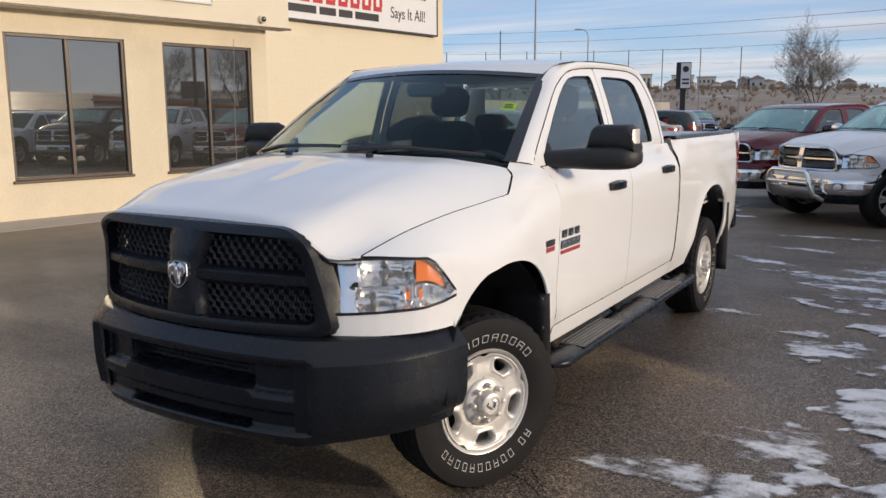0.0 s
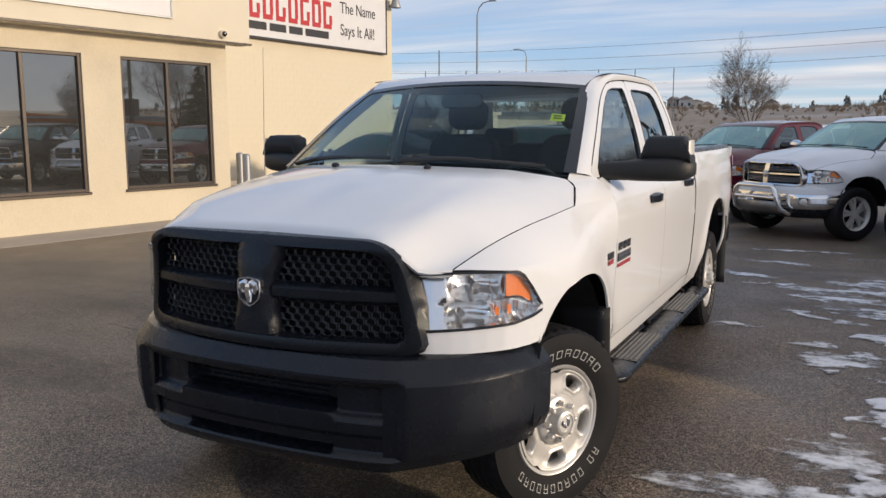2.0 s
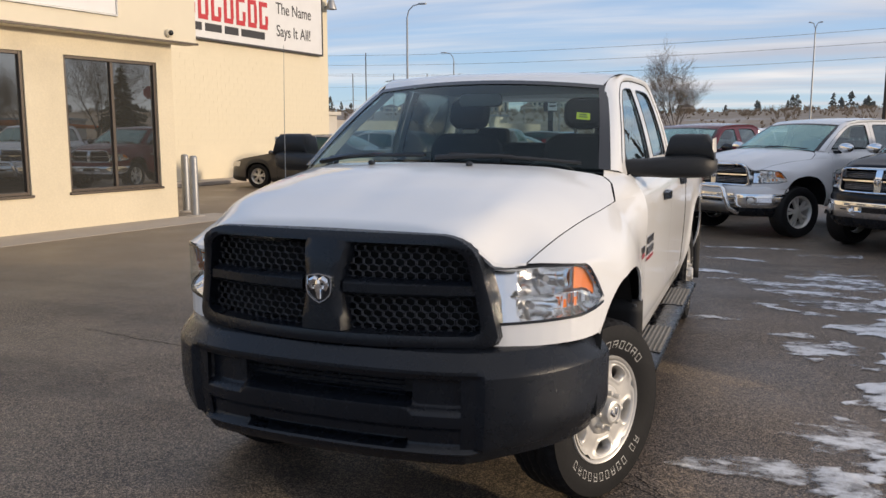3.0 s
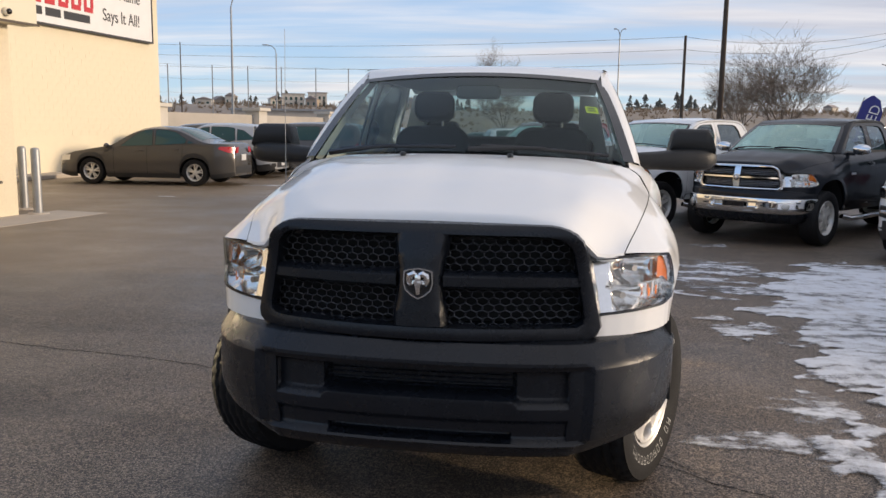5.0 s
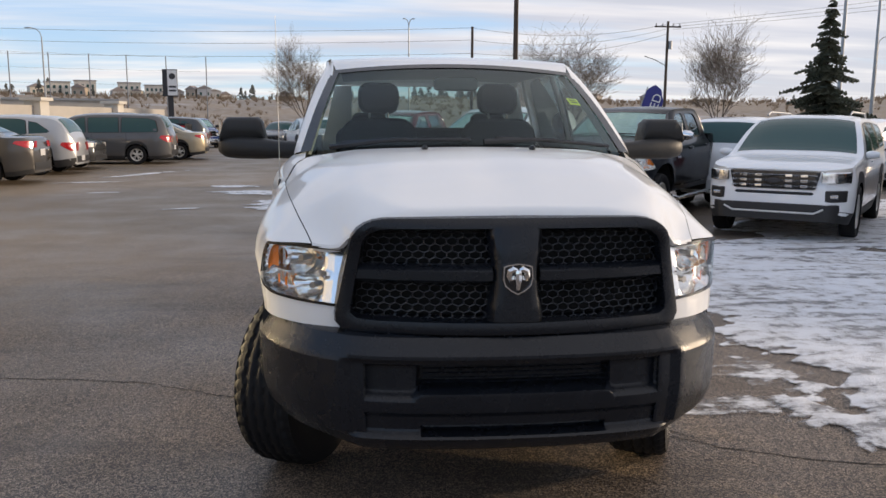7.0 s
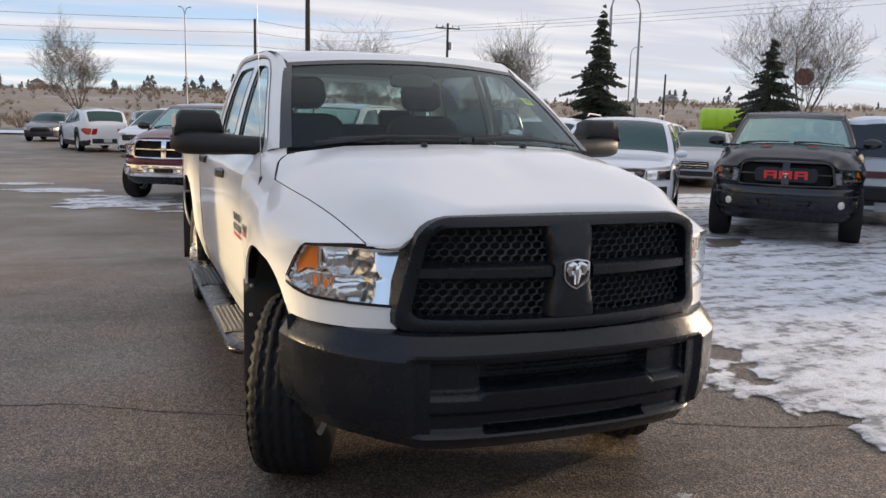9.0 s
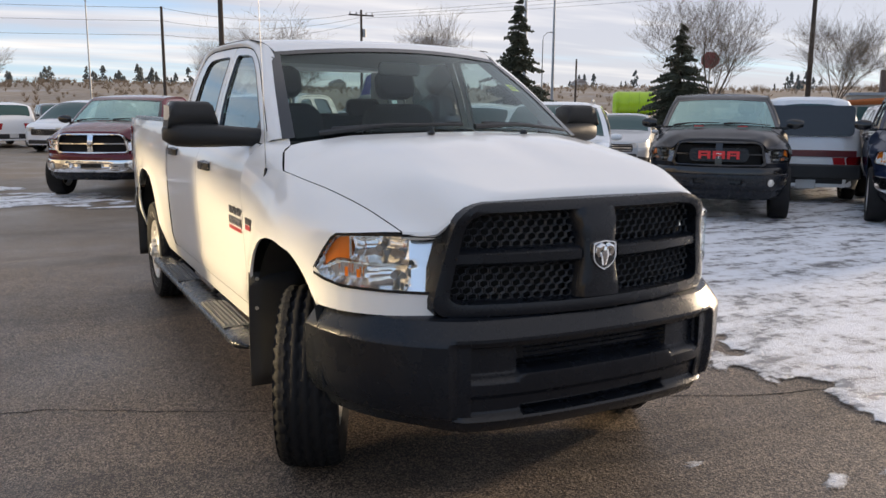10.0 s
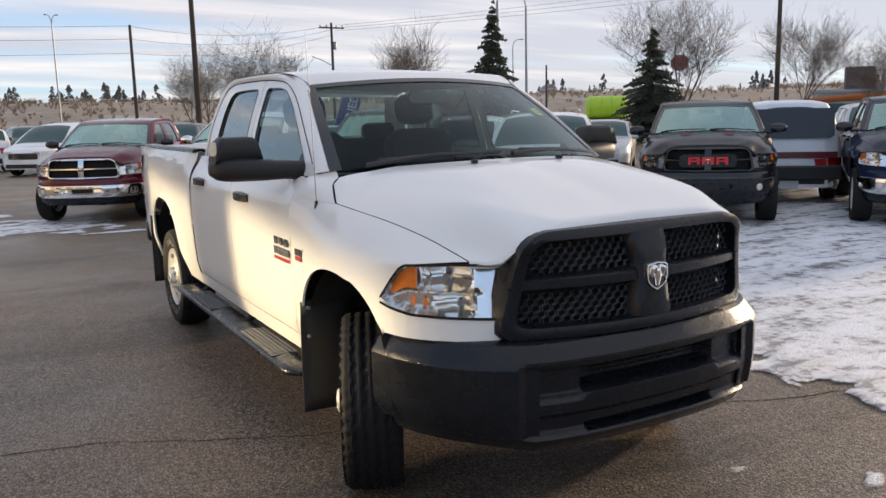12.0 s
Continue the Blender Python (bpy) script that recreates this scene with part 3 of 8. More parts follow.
SIGN_WHITE = material("sign_white", (0.78, 0.78, 0.78), 0.4, vary=0.03)
SIGN_RED = material("sign_red", (0.55, 0.03, 0.04), 0.45)
SIGN_BLACK = material("sign_black", (0.03, 0.03, 0.035), 0.5)
CONCRETE = material("concrete", (0.44, 0.385, 0.325), 0.85, vary=0.12, vary_scale=1.2, grain=0.1, grain_scale=50, bump=0.3, bump_scale=40)
GALVANISED = material("galvanised", (0.36, 0.37, 0.38), 0.5, 0.7, vary=0.12, vary_scale=5)
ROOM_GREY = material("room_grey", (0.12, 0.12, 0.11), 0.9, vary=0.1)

# the wing with the show windows: u runs along the wall, out is away from it
W_AT, W_AZ = Vector((-8.85, 9.1, 0)), radians(9)
W_U, W_OUT = Vector((math.sin(W_AZ), math.cos(W_AZ), 0)), Vector((math.cos(W_AZ), -math.sin(W_AZ), 0))


def on_wing(u, out, z):
    return W_AT + W_U * u + W_OUT * out + Vector((0, 0, z))


def wall_box(s, place, u0, u1, o0, o1, z0, z1):
    n0 = len(s.v)
    for u in (u0, u1):
        for o in (o0, o1):
            for z in (z0, z1):
                s.v.append(tuple(place(u, o, z)))
    for q in ((0, 1, 3, 2), (4, 6, 7, 5), (0, 4, 5, 1), (2, 3, 7, 6), (0, 2, 6, 4), (1, 5, 7, 3)):
        s.f.append([n0 + i for i in q])
    return s


WINDOWS = ((-9.4, -7.5), (-7.05, -5.2), (-4.78, -2.84), (-2.14, -0.26))
W_LOW, W_TOP = 0.61, 2.85
s = Shape()
edges = [-16.0] + [e for w in WINDOWS for e in w] + [0.10]
for k in range(0, len(edges), 2):
    wall_box(s, on_wing, edges[k], edges[k + 1], -0.25, 0, W_LOW, W_TOP)
wall_box(s, on_wing, -16.0, 0.10, -0.25, 0, 0.0, W_LOW)
wall_box(s, on_wing, -16.0, 0.10, -0.25, 0, W_TOP, 4.6)
tagged(part("wall_east", s, STUCCO, sharp=0, mend=True), "cream stucco wall with dark-framed show windows", "wall", kind="structure")
s = Shape()
wall_box(s, on_wing, -0.15, 0.10, -6.4, -0.25, 0, 4.6)
tagged(part("wall_north", s, STUCCO, sharp=0), "cream stucco return wall of the showroom wing", "wall", kind="structure")
s = Shape()
wall_box(s, on_wing, -16.0, 0.1, -7.0, -0.25, 4.6, 4.7)
tagged(part("roof", s, CONCRETE, sharp=0), "flat roof of the showroom wing", "roof", kind="structure")
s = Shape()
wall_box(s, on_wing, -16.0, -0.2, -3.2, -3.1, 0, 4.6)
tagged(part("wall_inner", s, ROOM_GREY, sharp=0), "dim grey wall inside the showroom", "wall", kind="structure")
s = Shape()
wall_box(s, on_wing, -16.0, 0.44, 0.0, 0.30, 3.20, 4.75)
fascia = tagged(part("fascia", s, FASCIA, bevel=0.012, mend=True), "cream metal fascia over the show windows", "trim", kind="structure")
s = Shape()
wall_box(s, on_wing, -16.0, 0.46, 0.29, 0.335, 3.20, 3.235)
part("drip_edge", s, BRONZE, fascia)
s = Shape()
wall_box(s, on_wing, -12.0, -1.33, 0.30, 0.33, 3.55, 4.60)
part("fascia_panel", s, SIGN_WHITE, fascia, "pale raised sign panel")
s = Shape()
for a, b_, c, d in ((-12.03, -1.30, 3.52, 3.55), (-1.33, -1.30, 3.55, 4.6)):
    wall_box(s, on_wing, a, b_, 0.30, 0.345, c, d)
part("panel_frame", s, GALVANISED, fascia)
for k, (u0, u1) in enumerate(WINDOWS):
    w = thing("window_%d" % (k + 1), "wide dark-bronze framed show window with mirroring glass", "window", "show windows", "structure")
    s = Shape()
    for a, b_, c, d in ((u0, u0 + 0.055, W_LOW, W_TOP), (u1 - 0.055, u1, W_LOW, W_TOP), (u0 + 0.055, u1 - 0.055, W_TOP - 0.055, W_TOP), (u0 + 0.055, u1 - 0.055, W_LOW, W_LOW + 0.05)):
        wall_box(s, on_wing, a, b_, -0.13, -0.03, c, d)
    part("window_frame", s, BRONZE, w, bevel=0.006)
    um = (u0 + u1) / 2
    s = Shape()
    wall_box(s, on_wing, um - 0.03, um + 0.03, -0.12, -0.035, W_LOW + 0.05, W_TOP - 0.055)
    part("mullion", s, BRONZE, w, bevel=0.006)
    s = Shape()
    wall_box(s, on_wing, u0 - 0.03, u1 + 0.03, -0.03, 0.035, W_LOW - 0.045, W_LOW)
    part("window_sill", s, BRONZE, w, bevel=0.006)
    for a, b_ in ((u0 + 0.055, um - 0.03), (um + 0.03, u1 - 0.055)):
        s = Shape()
        wall_box(s, on_wing, a, b_, -0.085, -0.075, W_LOW + 0.05, W_TOP - 0.055)
        part("pane", s, SHOW_GLASS, w, sharp=0)

# security camera dome on the fascia
dome = thing("security_camera", "small cream dome security camera on the fascia", "security camera")
s = Shape()
s.lathe([(0.0, 0.0), (0.075, 0.0), (0.075, 0.05), (0.06, 0.07), (0.0, 0.07)], 20, lambda a, b_, h: on_wing(-0.22 + a, 0.30 + h, 3.36 + b_))
part("housing", s, FASCIA, dome, mend=True)
s = Shape()
s.lathe([(0.05, 0.068), (0.045, 0.095), (0.025, 0.115), (0.0, 0.12)], 20, lambda a, b_, h: on_wing(-0.22 + a, 0.30 + h, 3.36 + b_))
part("dome", s, GLOSS_BLACK, dome, mend=True)

# the tall block wall with the sign
S_AT, S_AZ = Vector((-14.9, 19.5, 0)), radians(5)
S_U, S_OUT = Vector((math.sin(S_AZ), math.cos(S_AZ), 0)), Vector((math.cos(S_AZ), -math.sin(S_AZ), 0))


def on_sign(u, out, z):
    return S_AT + S_U * u + S_OUT * out + Vector((0, 0, z))


s = Shape()
wall_box(s, on_sign, -14.0, 5.6, -0.3, 0, 0, 9.0)
wall_box(s, on_sign, 5.3, 5.6, -14.0, -0.3, 0, 9.0)
SIGN_WALL = tagged(part("wall_block", s, BLOCK_PAINT, sharp=0, mend=True), "tall cream painted concrete block wall", "wall", kind="structure")
s = Shape()
wall_box(s, on_sign, -14.0, 5.6, -14.0, -0.3, 9.0, 9.15)
tagged(part("roof_block", s, CONCRETE, sharp=0), "flat roof of the tall block building", "roof", kind="structure")
# block courses, a hair proud of their joints
block = Shape().box((0, 0, 0), (0.385, 0.006, 0.188))
block_me = block.mesh("block", BLOCK_PAINT, 0)
count = 0
for row in range(6, 32):
    for col in range(-8, 14):
        u, z = col * 0.4 + (0.2 if row % 2 else 0.0) + 0.1, 0.1 + row * 0.2
        if u + 0.2 > 5.6 or count >= 300 or (4.45 < z + 0.1 and u < 5.2):
            continue
        ob = new("block", block_me)
        ob.matrix_world = Matrix.Translation(on_sign(u, -0.0008, z)) @ Matrix.Rotation(math.pi / 2 - S_AZ, 4, "Z")
        ob.parent = SIGN_WALL
        count += 1
# kerb walk along the block wall
s = Shape()
wall_box(s, on_sign, -10.4, 5.6, 0.0, 0.95, 0, 0.12)
tagged(part("kerb_walk", s, CONCRETE, bevel=0.02, mend=True), "raised concrete walk along the block wall", "pavement", kind="structure")
s = Shape()
wall_box(s, on_wing, -16.0, 1.0, 0.001, 1.1, 0, 0.006)
tagged(part("apron", s, CONCRETE, sharp=0), "worn concrete apron along the showroom wall", "pavement", kind="structure")

board = thing("wall_sign", "white dealership sign board with red and black writing", "sign")
s = Shape()
wall_box(s, on_sign, -6.5, 5.0, 0.03, 0.15, 4.5, 7.6)
part("panel", s, SIGN_WHITE, board)
s = Shape()
for a, b_, c, d in ((-6.54, 5.04, 4.44, 4.5), (-6.54, 5.04, 7.6, 7.66), (5.0, 5.04, 4.5, 7.6), (-6.54, -6.5, 4.5, 7.6)):
    wall_box(s, on_sign, a, b_, 0.03, 0.18, c, d)
part("frame", s, SIGN_BLACK, board)
for k, u in enumerate([-2.75 + 0.585 * i for i in range(8)]):
    s = Shape()
    for a, b_, c, d in ((0.0, 0.13, 0.0, 1.0), (0.13, 0.42, 0.0, 0.17), (0.13, 0.42, 0.83, 1.0), (0.32, 0.45, 0.17, 0.83 if k % 2 == 0 else 0.5)):
        wall_box(s, on_sign, u + a, u + b_, 0.15, 0.165, 5.06 + c * 0.9, 5.06 + d * 0.9)
    part("red_mark", s, SIGN_RED, board)
for a, b_ in ((-2.75, -1.45), (-1.3, -0.55), (-0.4, 0.25), (0.4, 1.6)):
    s = Shape()
    wall_box(s, on_sign, a, b_, 0.15, 0.162, 4.72, 4.96)
    part("black_bar", s, SIGN_BLACK, board)
for text, u, z, size in (("The Name", 2.25, 5.68, 0.56), ("Says It All!", 2.25, 4.92, 0.56)):
    lettering(text, size, SIGN_BLACK, Matrix.Translation(on_sign(u, 0.156, z)) @ Matrix(((S_U.x, 0, S_OUT.x, 0), (S_U.y, 0, S_OUT.y, 0), (0, 1, 0, 0), (0, 0, 0, 1))) @ Matrix.Diagonal((0.86, 1, 1, 1)), board)
flood = thing("floodlight", "grey floodlight on the corner of the block wall", "floodlight")
s = Shape().tube([on_sign(5.45, 0.0, 6.3), on_sign(5.45, 0.35, 6.4)], 0.03, 8)
part("arm", s, GALVANISED, flood)
s = Shape().lathe([(0, 0), (0.12, 0.0), (0.22, 0.3), (0.22, 0.33), (0, 0.33)], 20, lambda a, b_, h: on_sign(5.45 + a, 0.3 + b_ * 0.9, 6.55 - h))
part("lamp_head", s, GALVANISED, flood, mend=True)

for x, y in ((-8.64, 9.45), (-9.4, 10.15)):
    b_ = thing("bollard", "grey steel pipe bollard beside the showroom corner", "bollard", "bollards", m=pose(x, y, 0))
    s = Shape().lathe([(0.0, 1.16), (0.05, 1.155), (0.07, 1.13), (0.075, 1.1), (0.075, 0.0)], 20)
    part("post", s, GALVANISED, b_, mend=True)
    s = Shape().lathe([(0.0, 0.03), (0.17, 0.025), (0.19, 0.0)], 20)
    part("footing", s, CONCRETE, b_, mend=True)


# ---- pickup trucks: y runs from the front axle to the rear, x to the truck's left ----
AXLE_Z, WHEELBASE, ROCKER = 0.42, 3.795, 0.50
# plan of the side, from the headlight's inner edge round the corner and back to the tail
FRONT_PLAN = ((0.600, -0.668), (0.660, -0.640), (0.720, -0.602), (0.775, -0.560), (0.825, -0.512), (0.868, -0.460), (0.902, -0.405), (0.928, -0.345), (0.945, -0.28))


def side_x(y):
    return smooth_table(y, ((-0.28, 0.945), (-0.15, 0.968), (0.05, 0.985), (0.3, 0.984), (0.6, 0.982), (1.5, 0.985), (2.7, 0.98), (3.3, 0.978), (3.8, 0.988), (4.4, 0.975), (4.78, 0.955), (4.90, 0.94)))


def side_in(y, z):
    """How far the body's side lies inside its widest line at this height."""
    cab = ((0.45, 0.075), (0.52, 0.055), (0.60, 0.038), (0.66, 0.020), (0.70, 0.018), (0.85, 0.008), (1.0, 0.0), (1.12, -0.002), (1.20, 0.0), (1.26, 0.006), (1.31, 0.025), (1.36, 0.066), (1.40, 0.110), (1.43, 0.124))
    bed = ((0.45, 0.075), (0.52, 0.055), (0.60, 0.035), (0.70, 0.016), (0.85, 0.006), (1.0, 0.0), (1.2, 0.0), (1.3, 0.006), (1.38, 0.018), (1.43, 0.030), (1.46, 0.045))
    k = step(2.6, 3.0, y)
    flare = 0.0
    for yc, zc in ((0.06, 0.42), (WHEELBASE, 0.42)):
        d = math.hypot(y - yc, (z - zc))
        flare += 0.018 * math.exp(-((d - 0.60) / 0.075) ** 2) * step(0.5, 0.7, z) * step(-0.28, 0.0, y)
    return lerp(smooth_table(z, cab), smooth_table(z, bed), k) - flare


def arch(y):
    """Height of the wheel opening's rim, or the rocker's lower edge."""
    z = ROCKER
    for yc, front, rear, h, n in ((0.06, 0.375, 0.53, 0.60, 2.5), (WHEELBASE - 0.02, 0.53, 0.52, 0.645, 2.3)):
        d = y - yc
        a = front if d < 0 else rear
        if abs(d) < a:
            z = max(z, AXLE_Z + h * (1 - (abs(d) / a) ** n) ** (1 / n))
    return z


def belt_z(y):
    return table(y, ((0.55, 1.385), (0.9, 1.395), (2.7, 1.43)))


def side_panel(s, ys, top, low=None, n=14):
    rows = []
    for y in ys:
        z0, z1 = (low or arch)(y), top(y)
        rows.append([(side_x(y) - side_in(y, lerp(z0, z1, k / n)), y, lerp(z0, z1, k / n)) for k in range(n + 1)])
    # rim turned inward along the lower edge
    lip = [[r[0] for r in rows], [(r[0][0] - 0.012, r[0][1], r[0][2] + 0.004) for r in rows]]
    s.grid(rows, flip=True)
    s.grid(lip)
    return rows


def stations(a, b, n, dense=()):
    ys = {round(lerp(a, b, k / n), 4) for k in range(n + 1)}
    for c, r in dense:
        for k in range(-24, 25):
            y = c + r * math.sin(math.pi / 2 * k / 24)
            if a < y < b:
                ys.add(round(y, 4))
    return sorted(ys)


SEAM = ((-0.597, 0.727, 1.128), (-0.50, 0.752, 1.160), (-0.40, 0.780, 1.192), (-0.25, 0.812, 1.224), (-0.10, 0.840, 1.248), (0.05, 0.862, 1.264), (0.20, 0.880, 1.280), (0.285, 0.886, 1.288),
        (0.41, 0.900, 1.330), (0.50, 0.905, 1.345))


def seam_at(y):
    """The line where hood and fender meet, and the same line carried on to the windscreen's foot: x and z."""
    return smooth_table(y, [(r[0], r[1]) for r in SEAM]), smooth_table(y, [(r[0], r[2]) for r in SEAM])


HOOD_FRONT_Y = ((0.0, -0.712), (0.40, -0.722), (0.52, -0.722), (0.58, -0.706), (0.62, -0.672), (0.68, -0.632), (0.727, -0.597))
HOOD_FRONT_Z = ((0.0, 1.236), (0.42, 1.237), (0.50, 1.233), (0.55, 1.214), (0.59, 1.178), (0.615, 1.142), (0.64, 1.129), (0.727, 1.128))


def hood_rear(x):
    """The hood's rear edge along the windscreen's foot and round its corner."""
    if x < 0.80:
        return 0.475 - 0.235 * (1 - (x / 0.80) ** 2) - 0.035
    return table(x, ((0.80, 0.440), (0.83, 0.424), (0.850, 0.400), (0.874, 0.330), (0.886, 0.285)))


def hood_z(x, y):
    """Nearly flat across to a soft shoulder, then falling to the seam."""
    sx, sz = seam_at(y)
    flat = smooth_table(y, ((-0.72, 1.250), (-0.60, 1.279), (-0.42, 1.326), (-0.25, 1.356), (-0.05, 1.385), (0.15, 1.410), (0.35, 1.425), (0.48, 1.432)))
    k = min(1, max(0, (y + 0.70) / 0.92))
    high = lerp(0.012, 0.040, step(-0.6, 0.2, y))
    edge = 0.56
    ridge = 0.010 * step(0.56, 0.40, x) * math.sin(math.pi * k) - 0.006 * step(0.16, 0.0, x) * math.sin(math.pi * k)
    if x <= edge:
        return flat + high * (1 - (x / 0.70) ** 2) + ridge
    z0 = flat + high * (1 - (edge / 0.70) ** 2)
    h, t = sx - edge, min(1.0, (x - edge) / (sx - edge))
    m0, m1 = -0.17, lerp(-0.95, -0.75, step(-0.4, 0.2, y))
    return (2 * t**3 - 3 * t**2 + 1) * z0 + (t**3 - 2 * t**2 + t) * h * m0 + (-2 * t**3 + 3 * t**2) * sz + (t**3 - t**2) * h * m1


def hood_point(u, v):
    """u: 0 at the left seam, 1 at the middle; v: 0 front, 1 rear."""
    v = v ** 1.4
    x = (seam_at(lerp(-0.597, 0.285, v))[0] - 0.003) * (1 - u)
    y = lerp(table(0.727 * (1 - u), HOOD_FRONT_Y), hood_rear(0.886 * (1 - u)), v)
    z = hood_z(x, y)
    # the leading edge rolls down to the grille and the lamps
    front, zf = table(0.727 * (1 - u), HOOD_FRONT_Y), table(0.727 * (1 - u), HOOD_FRONT_Z)
    run = lerp(0.035, 0.26, step(0.36, 0.60, x))
    q = max(0.0, 1 - (y - front) / run)
    drop = math.sqrt(max(0.0, 1 - q * q)) if x < 0.45 else lerp(math.sqrt(max(0.0, 1 - q * q)), 1 - q ** 1.8, step(0.45, 0.62, x))
    drop = lerp(drop, 1.0, step(0.96, 1.0, 1 - u))
    if z > zf:
        z = zf + (z - zf) * drop
    return x, y, z


def fender_foot(y):
    """Where the fender's rounded top turns into its flat side."""
    return table(y, ((-0.28, 0.966), (0.05, 1.02)))


def fender_section(y, r):
    """r: 0 at the seam, 1 at the foot."""
    if y < 0.285:
        sx, sz = seam_at(y)
    else:
        k = (y - 0.285) / 0.37
        sx, sz = lerp(0.886, side_x(0.655) - side_in(0.655, 1.30), k), lerp(1.288, 1.30, k)
    z1 = fender_foot(y)
    x1 = side_x(y) - side_in(y, z1)
    size = math.hypot(x1 - sx, z1 - sz) * 1.15
    k = step(0.0, 0.655, y)
    ta, tb = Vector((lerp(0.80, 0.40, k), -lerp(0.60, 0.91, k))) * size, Vector((0.04, -1.0)) * size
    p = Vector((sx, sz)) * (2 * r**3 - 3 * r**2 + 1) + ta * (r**3 - 2 * r**2 + r) + Vector((x1, z1)) * (-2 * r**3 + 3 * r**2) + tb * (r**3 - r**2)
    return Vector((p.x, y, p.y))


def plan_at(q):
    j = min(int(q * (len(FRONT_PLAN) - 1)), len(FRONT_PLAN) - 2)
    f = q * (len(FRONT_PLAN) - 1) - j
    return lerp(FRONT_PLAN[j][0], FRONT_PLAN[j + 1][0], f), lerp(FRONT_PLAN[j][1], FRONT_PLAN[j + 1][1], f)


def fender_nose(r, k):
    """The fender ahead of y = -0.1: k 0 on the lamp's upper edge, 1 at y = -0.1."""
    def raw(r):
        q = lerp(0.266, 1.0, r)
        x, y = plan_at(q)
        a, b = Vector((x, y, lamp_top(q) + 0.004)), fender_section(-0.1, r)
        size = (b - a).length
        tb = (fender_section(-0.06, r) - b).normalized() * size
        ta = Vector((lerp(0.28, 0.30, r), 1, lerp(0.40, 0.15, r))).normalized() * size
        return a * (2 * k**3 - 3 * k**2 + 1) + ta * (k**3 - 2 * k**2 + k) + b * (-2 * k**3 + 3 * k**2) + tb * (k**3 - k**2)
    p, top, low = raw(r), raw(0.0), raw(1.0)
    sx, sz = seam_at(top.y)
    p += Vector((sx - top.x, 0, sz - top.z)) * (1 - r) ** 2
    z1 = fender_foot(low.y)
    p += Vector((side_x(low.y) - side_in(low.y, z1) - low.x, 0, z1 - low.z)) * r * r
    return p


def ws_edge(k):
    """The windscreen's side edge from base (0) to roof (1)."""
    return (smooth_table(k, ((0, 0.800), (0.5, 0.735), (1, 0.660))), smooth_table(k, ((0, 0.475), (0.5, 0.80), (1, 1.135))), smooth_table(k, ((0, 1.420), (0.5, 1.645), (1, 1.850))))


def ws_point(a, k):
    """a: -1 right to 1 left; k: 0 base to 1 roof."""
    ex, ey, ez = ws_edge(k)
    bow = (1 - a * a)
    return ex * a, ey - lerp(0.235, 0.115, k) * bow, ez + lerp(0.045, 0.032, k) * bow


def rail(y):
    """The roof's edge over the doors: x and z."""
    return (smooth_table(y, ((1.0, 0.700), (1.15, 0.704), (1.6, 0.702), (2.3, 0.700), (2.6, 0.702), (2.75, 0.70))),
            smooth_table(y, ((1.0, 1.835), (1.14, 1.885), (1.42, 1.925), (1.75, 1.943), (2.1, 1.947), (2.42, 1.944), (2.60, 1.915), (2.72, 1.86))))


def cab_side_at(y, z):
    """The greenhouse's leaning side."""
    k = min(1, max(0, (z - 1.40) / 0.53))
    return 0.868 - (z - 1.40) * 0.315 + 0.014 * math.sin(math.pi * k) - 0.012 * step(2.3, 2.8, y), y, z


# the doors' outer frame line and the cab's own edge beyond it, from the front base over the top to the rear base
DOOR_LINE = ((0.605, 1.400), (0.63, 1.449), (0.79, 1.580), (1.06, 1.767), (1.28, 1.858), (1.45, 1.887), (1.75, 1.905), (2.10, 1.910), (2.38, 1.907), (2.55, 1.884), (2.63, 1.840), (2.70, 1.740), (2.745, 1.60), (2.755, 1.425))


# outlines of the side windows in (y, z)
FRONT_WINDOW = ((0.735, 1.440), (0.80, 1.505), (0.95, 1.630), (1.10, 1.735), (1.21, 1.795), (1.30, 1.832), (1.40, 1.847), (1.50, 1.851), (1.63, 1.856), (1.652, 1.840), (1.655, 1.60), (1.650, 1.460), (1.635, 1.440))
REAR_WINDOW = ((1.832, 1.450), (1.820, 1.465), (1.820, 1.83), (1.832, 1.856), (1.95, 1.860), (2.20, 1.860), (2.34, 1.853), (2.42, 1.825), (2.47, 1.740), (2.505, 1.60), (2.525, 1.475), (2.51, 1.450))


def inside(pt, poly):
    x, y = pt
    c = False
    for (ax, ay), (bx, by) in zip(poly, poly[1:] + poly[:1]):
        if (ay > y) != (by > y) and x < (bx - ax) * (y - ay) / (by - ay) + ax:
            c = not c
    return c


def resample(outline, n):
    pts = [Vector(p) for p in outline] + [Vector(outline[0])]
    lens = [(b - a).length for a, b in zip(pts, pts[1:])]
    total, out = sum(lens), []
    for k in range(n):
        d, i = total * k / n, 0
        while d > lens[i]:
            d -= lens[i]
            i += 1
        p = pts[i].lerp(pts[i + 1], d / lens[i])
        out.append((p.x, p.y))
    return out


def way_out(c, d, border):
    """How far along d from c the border is met."""
    best = 1.0
    for (ax, ay), (bx, by) in zip(border, border[1:] + border[:1]):
        ex, ey = bx - ax, by - ay
        den = d[0] * ey - d[1] * ex
        if abs(den) > 1e-9:
            t = ((ax - c[0]) * ey - (ay - c[1]) * ex) / den
            w = ((ax - c[0]) * d[1] - (ay - c[1]) * d[0]) / den
            if t > 0 and -1e-6 <= w <= 1 + 1e-6:
                best = max(best, t)
    return best


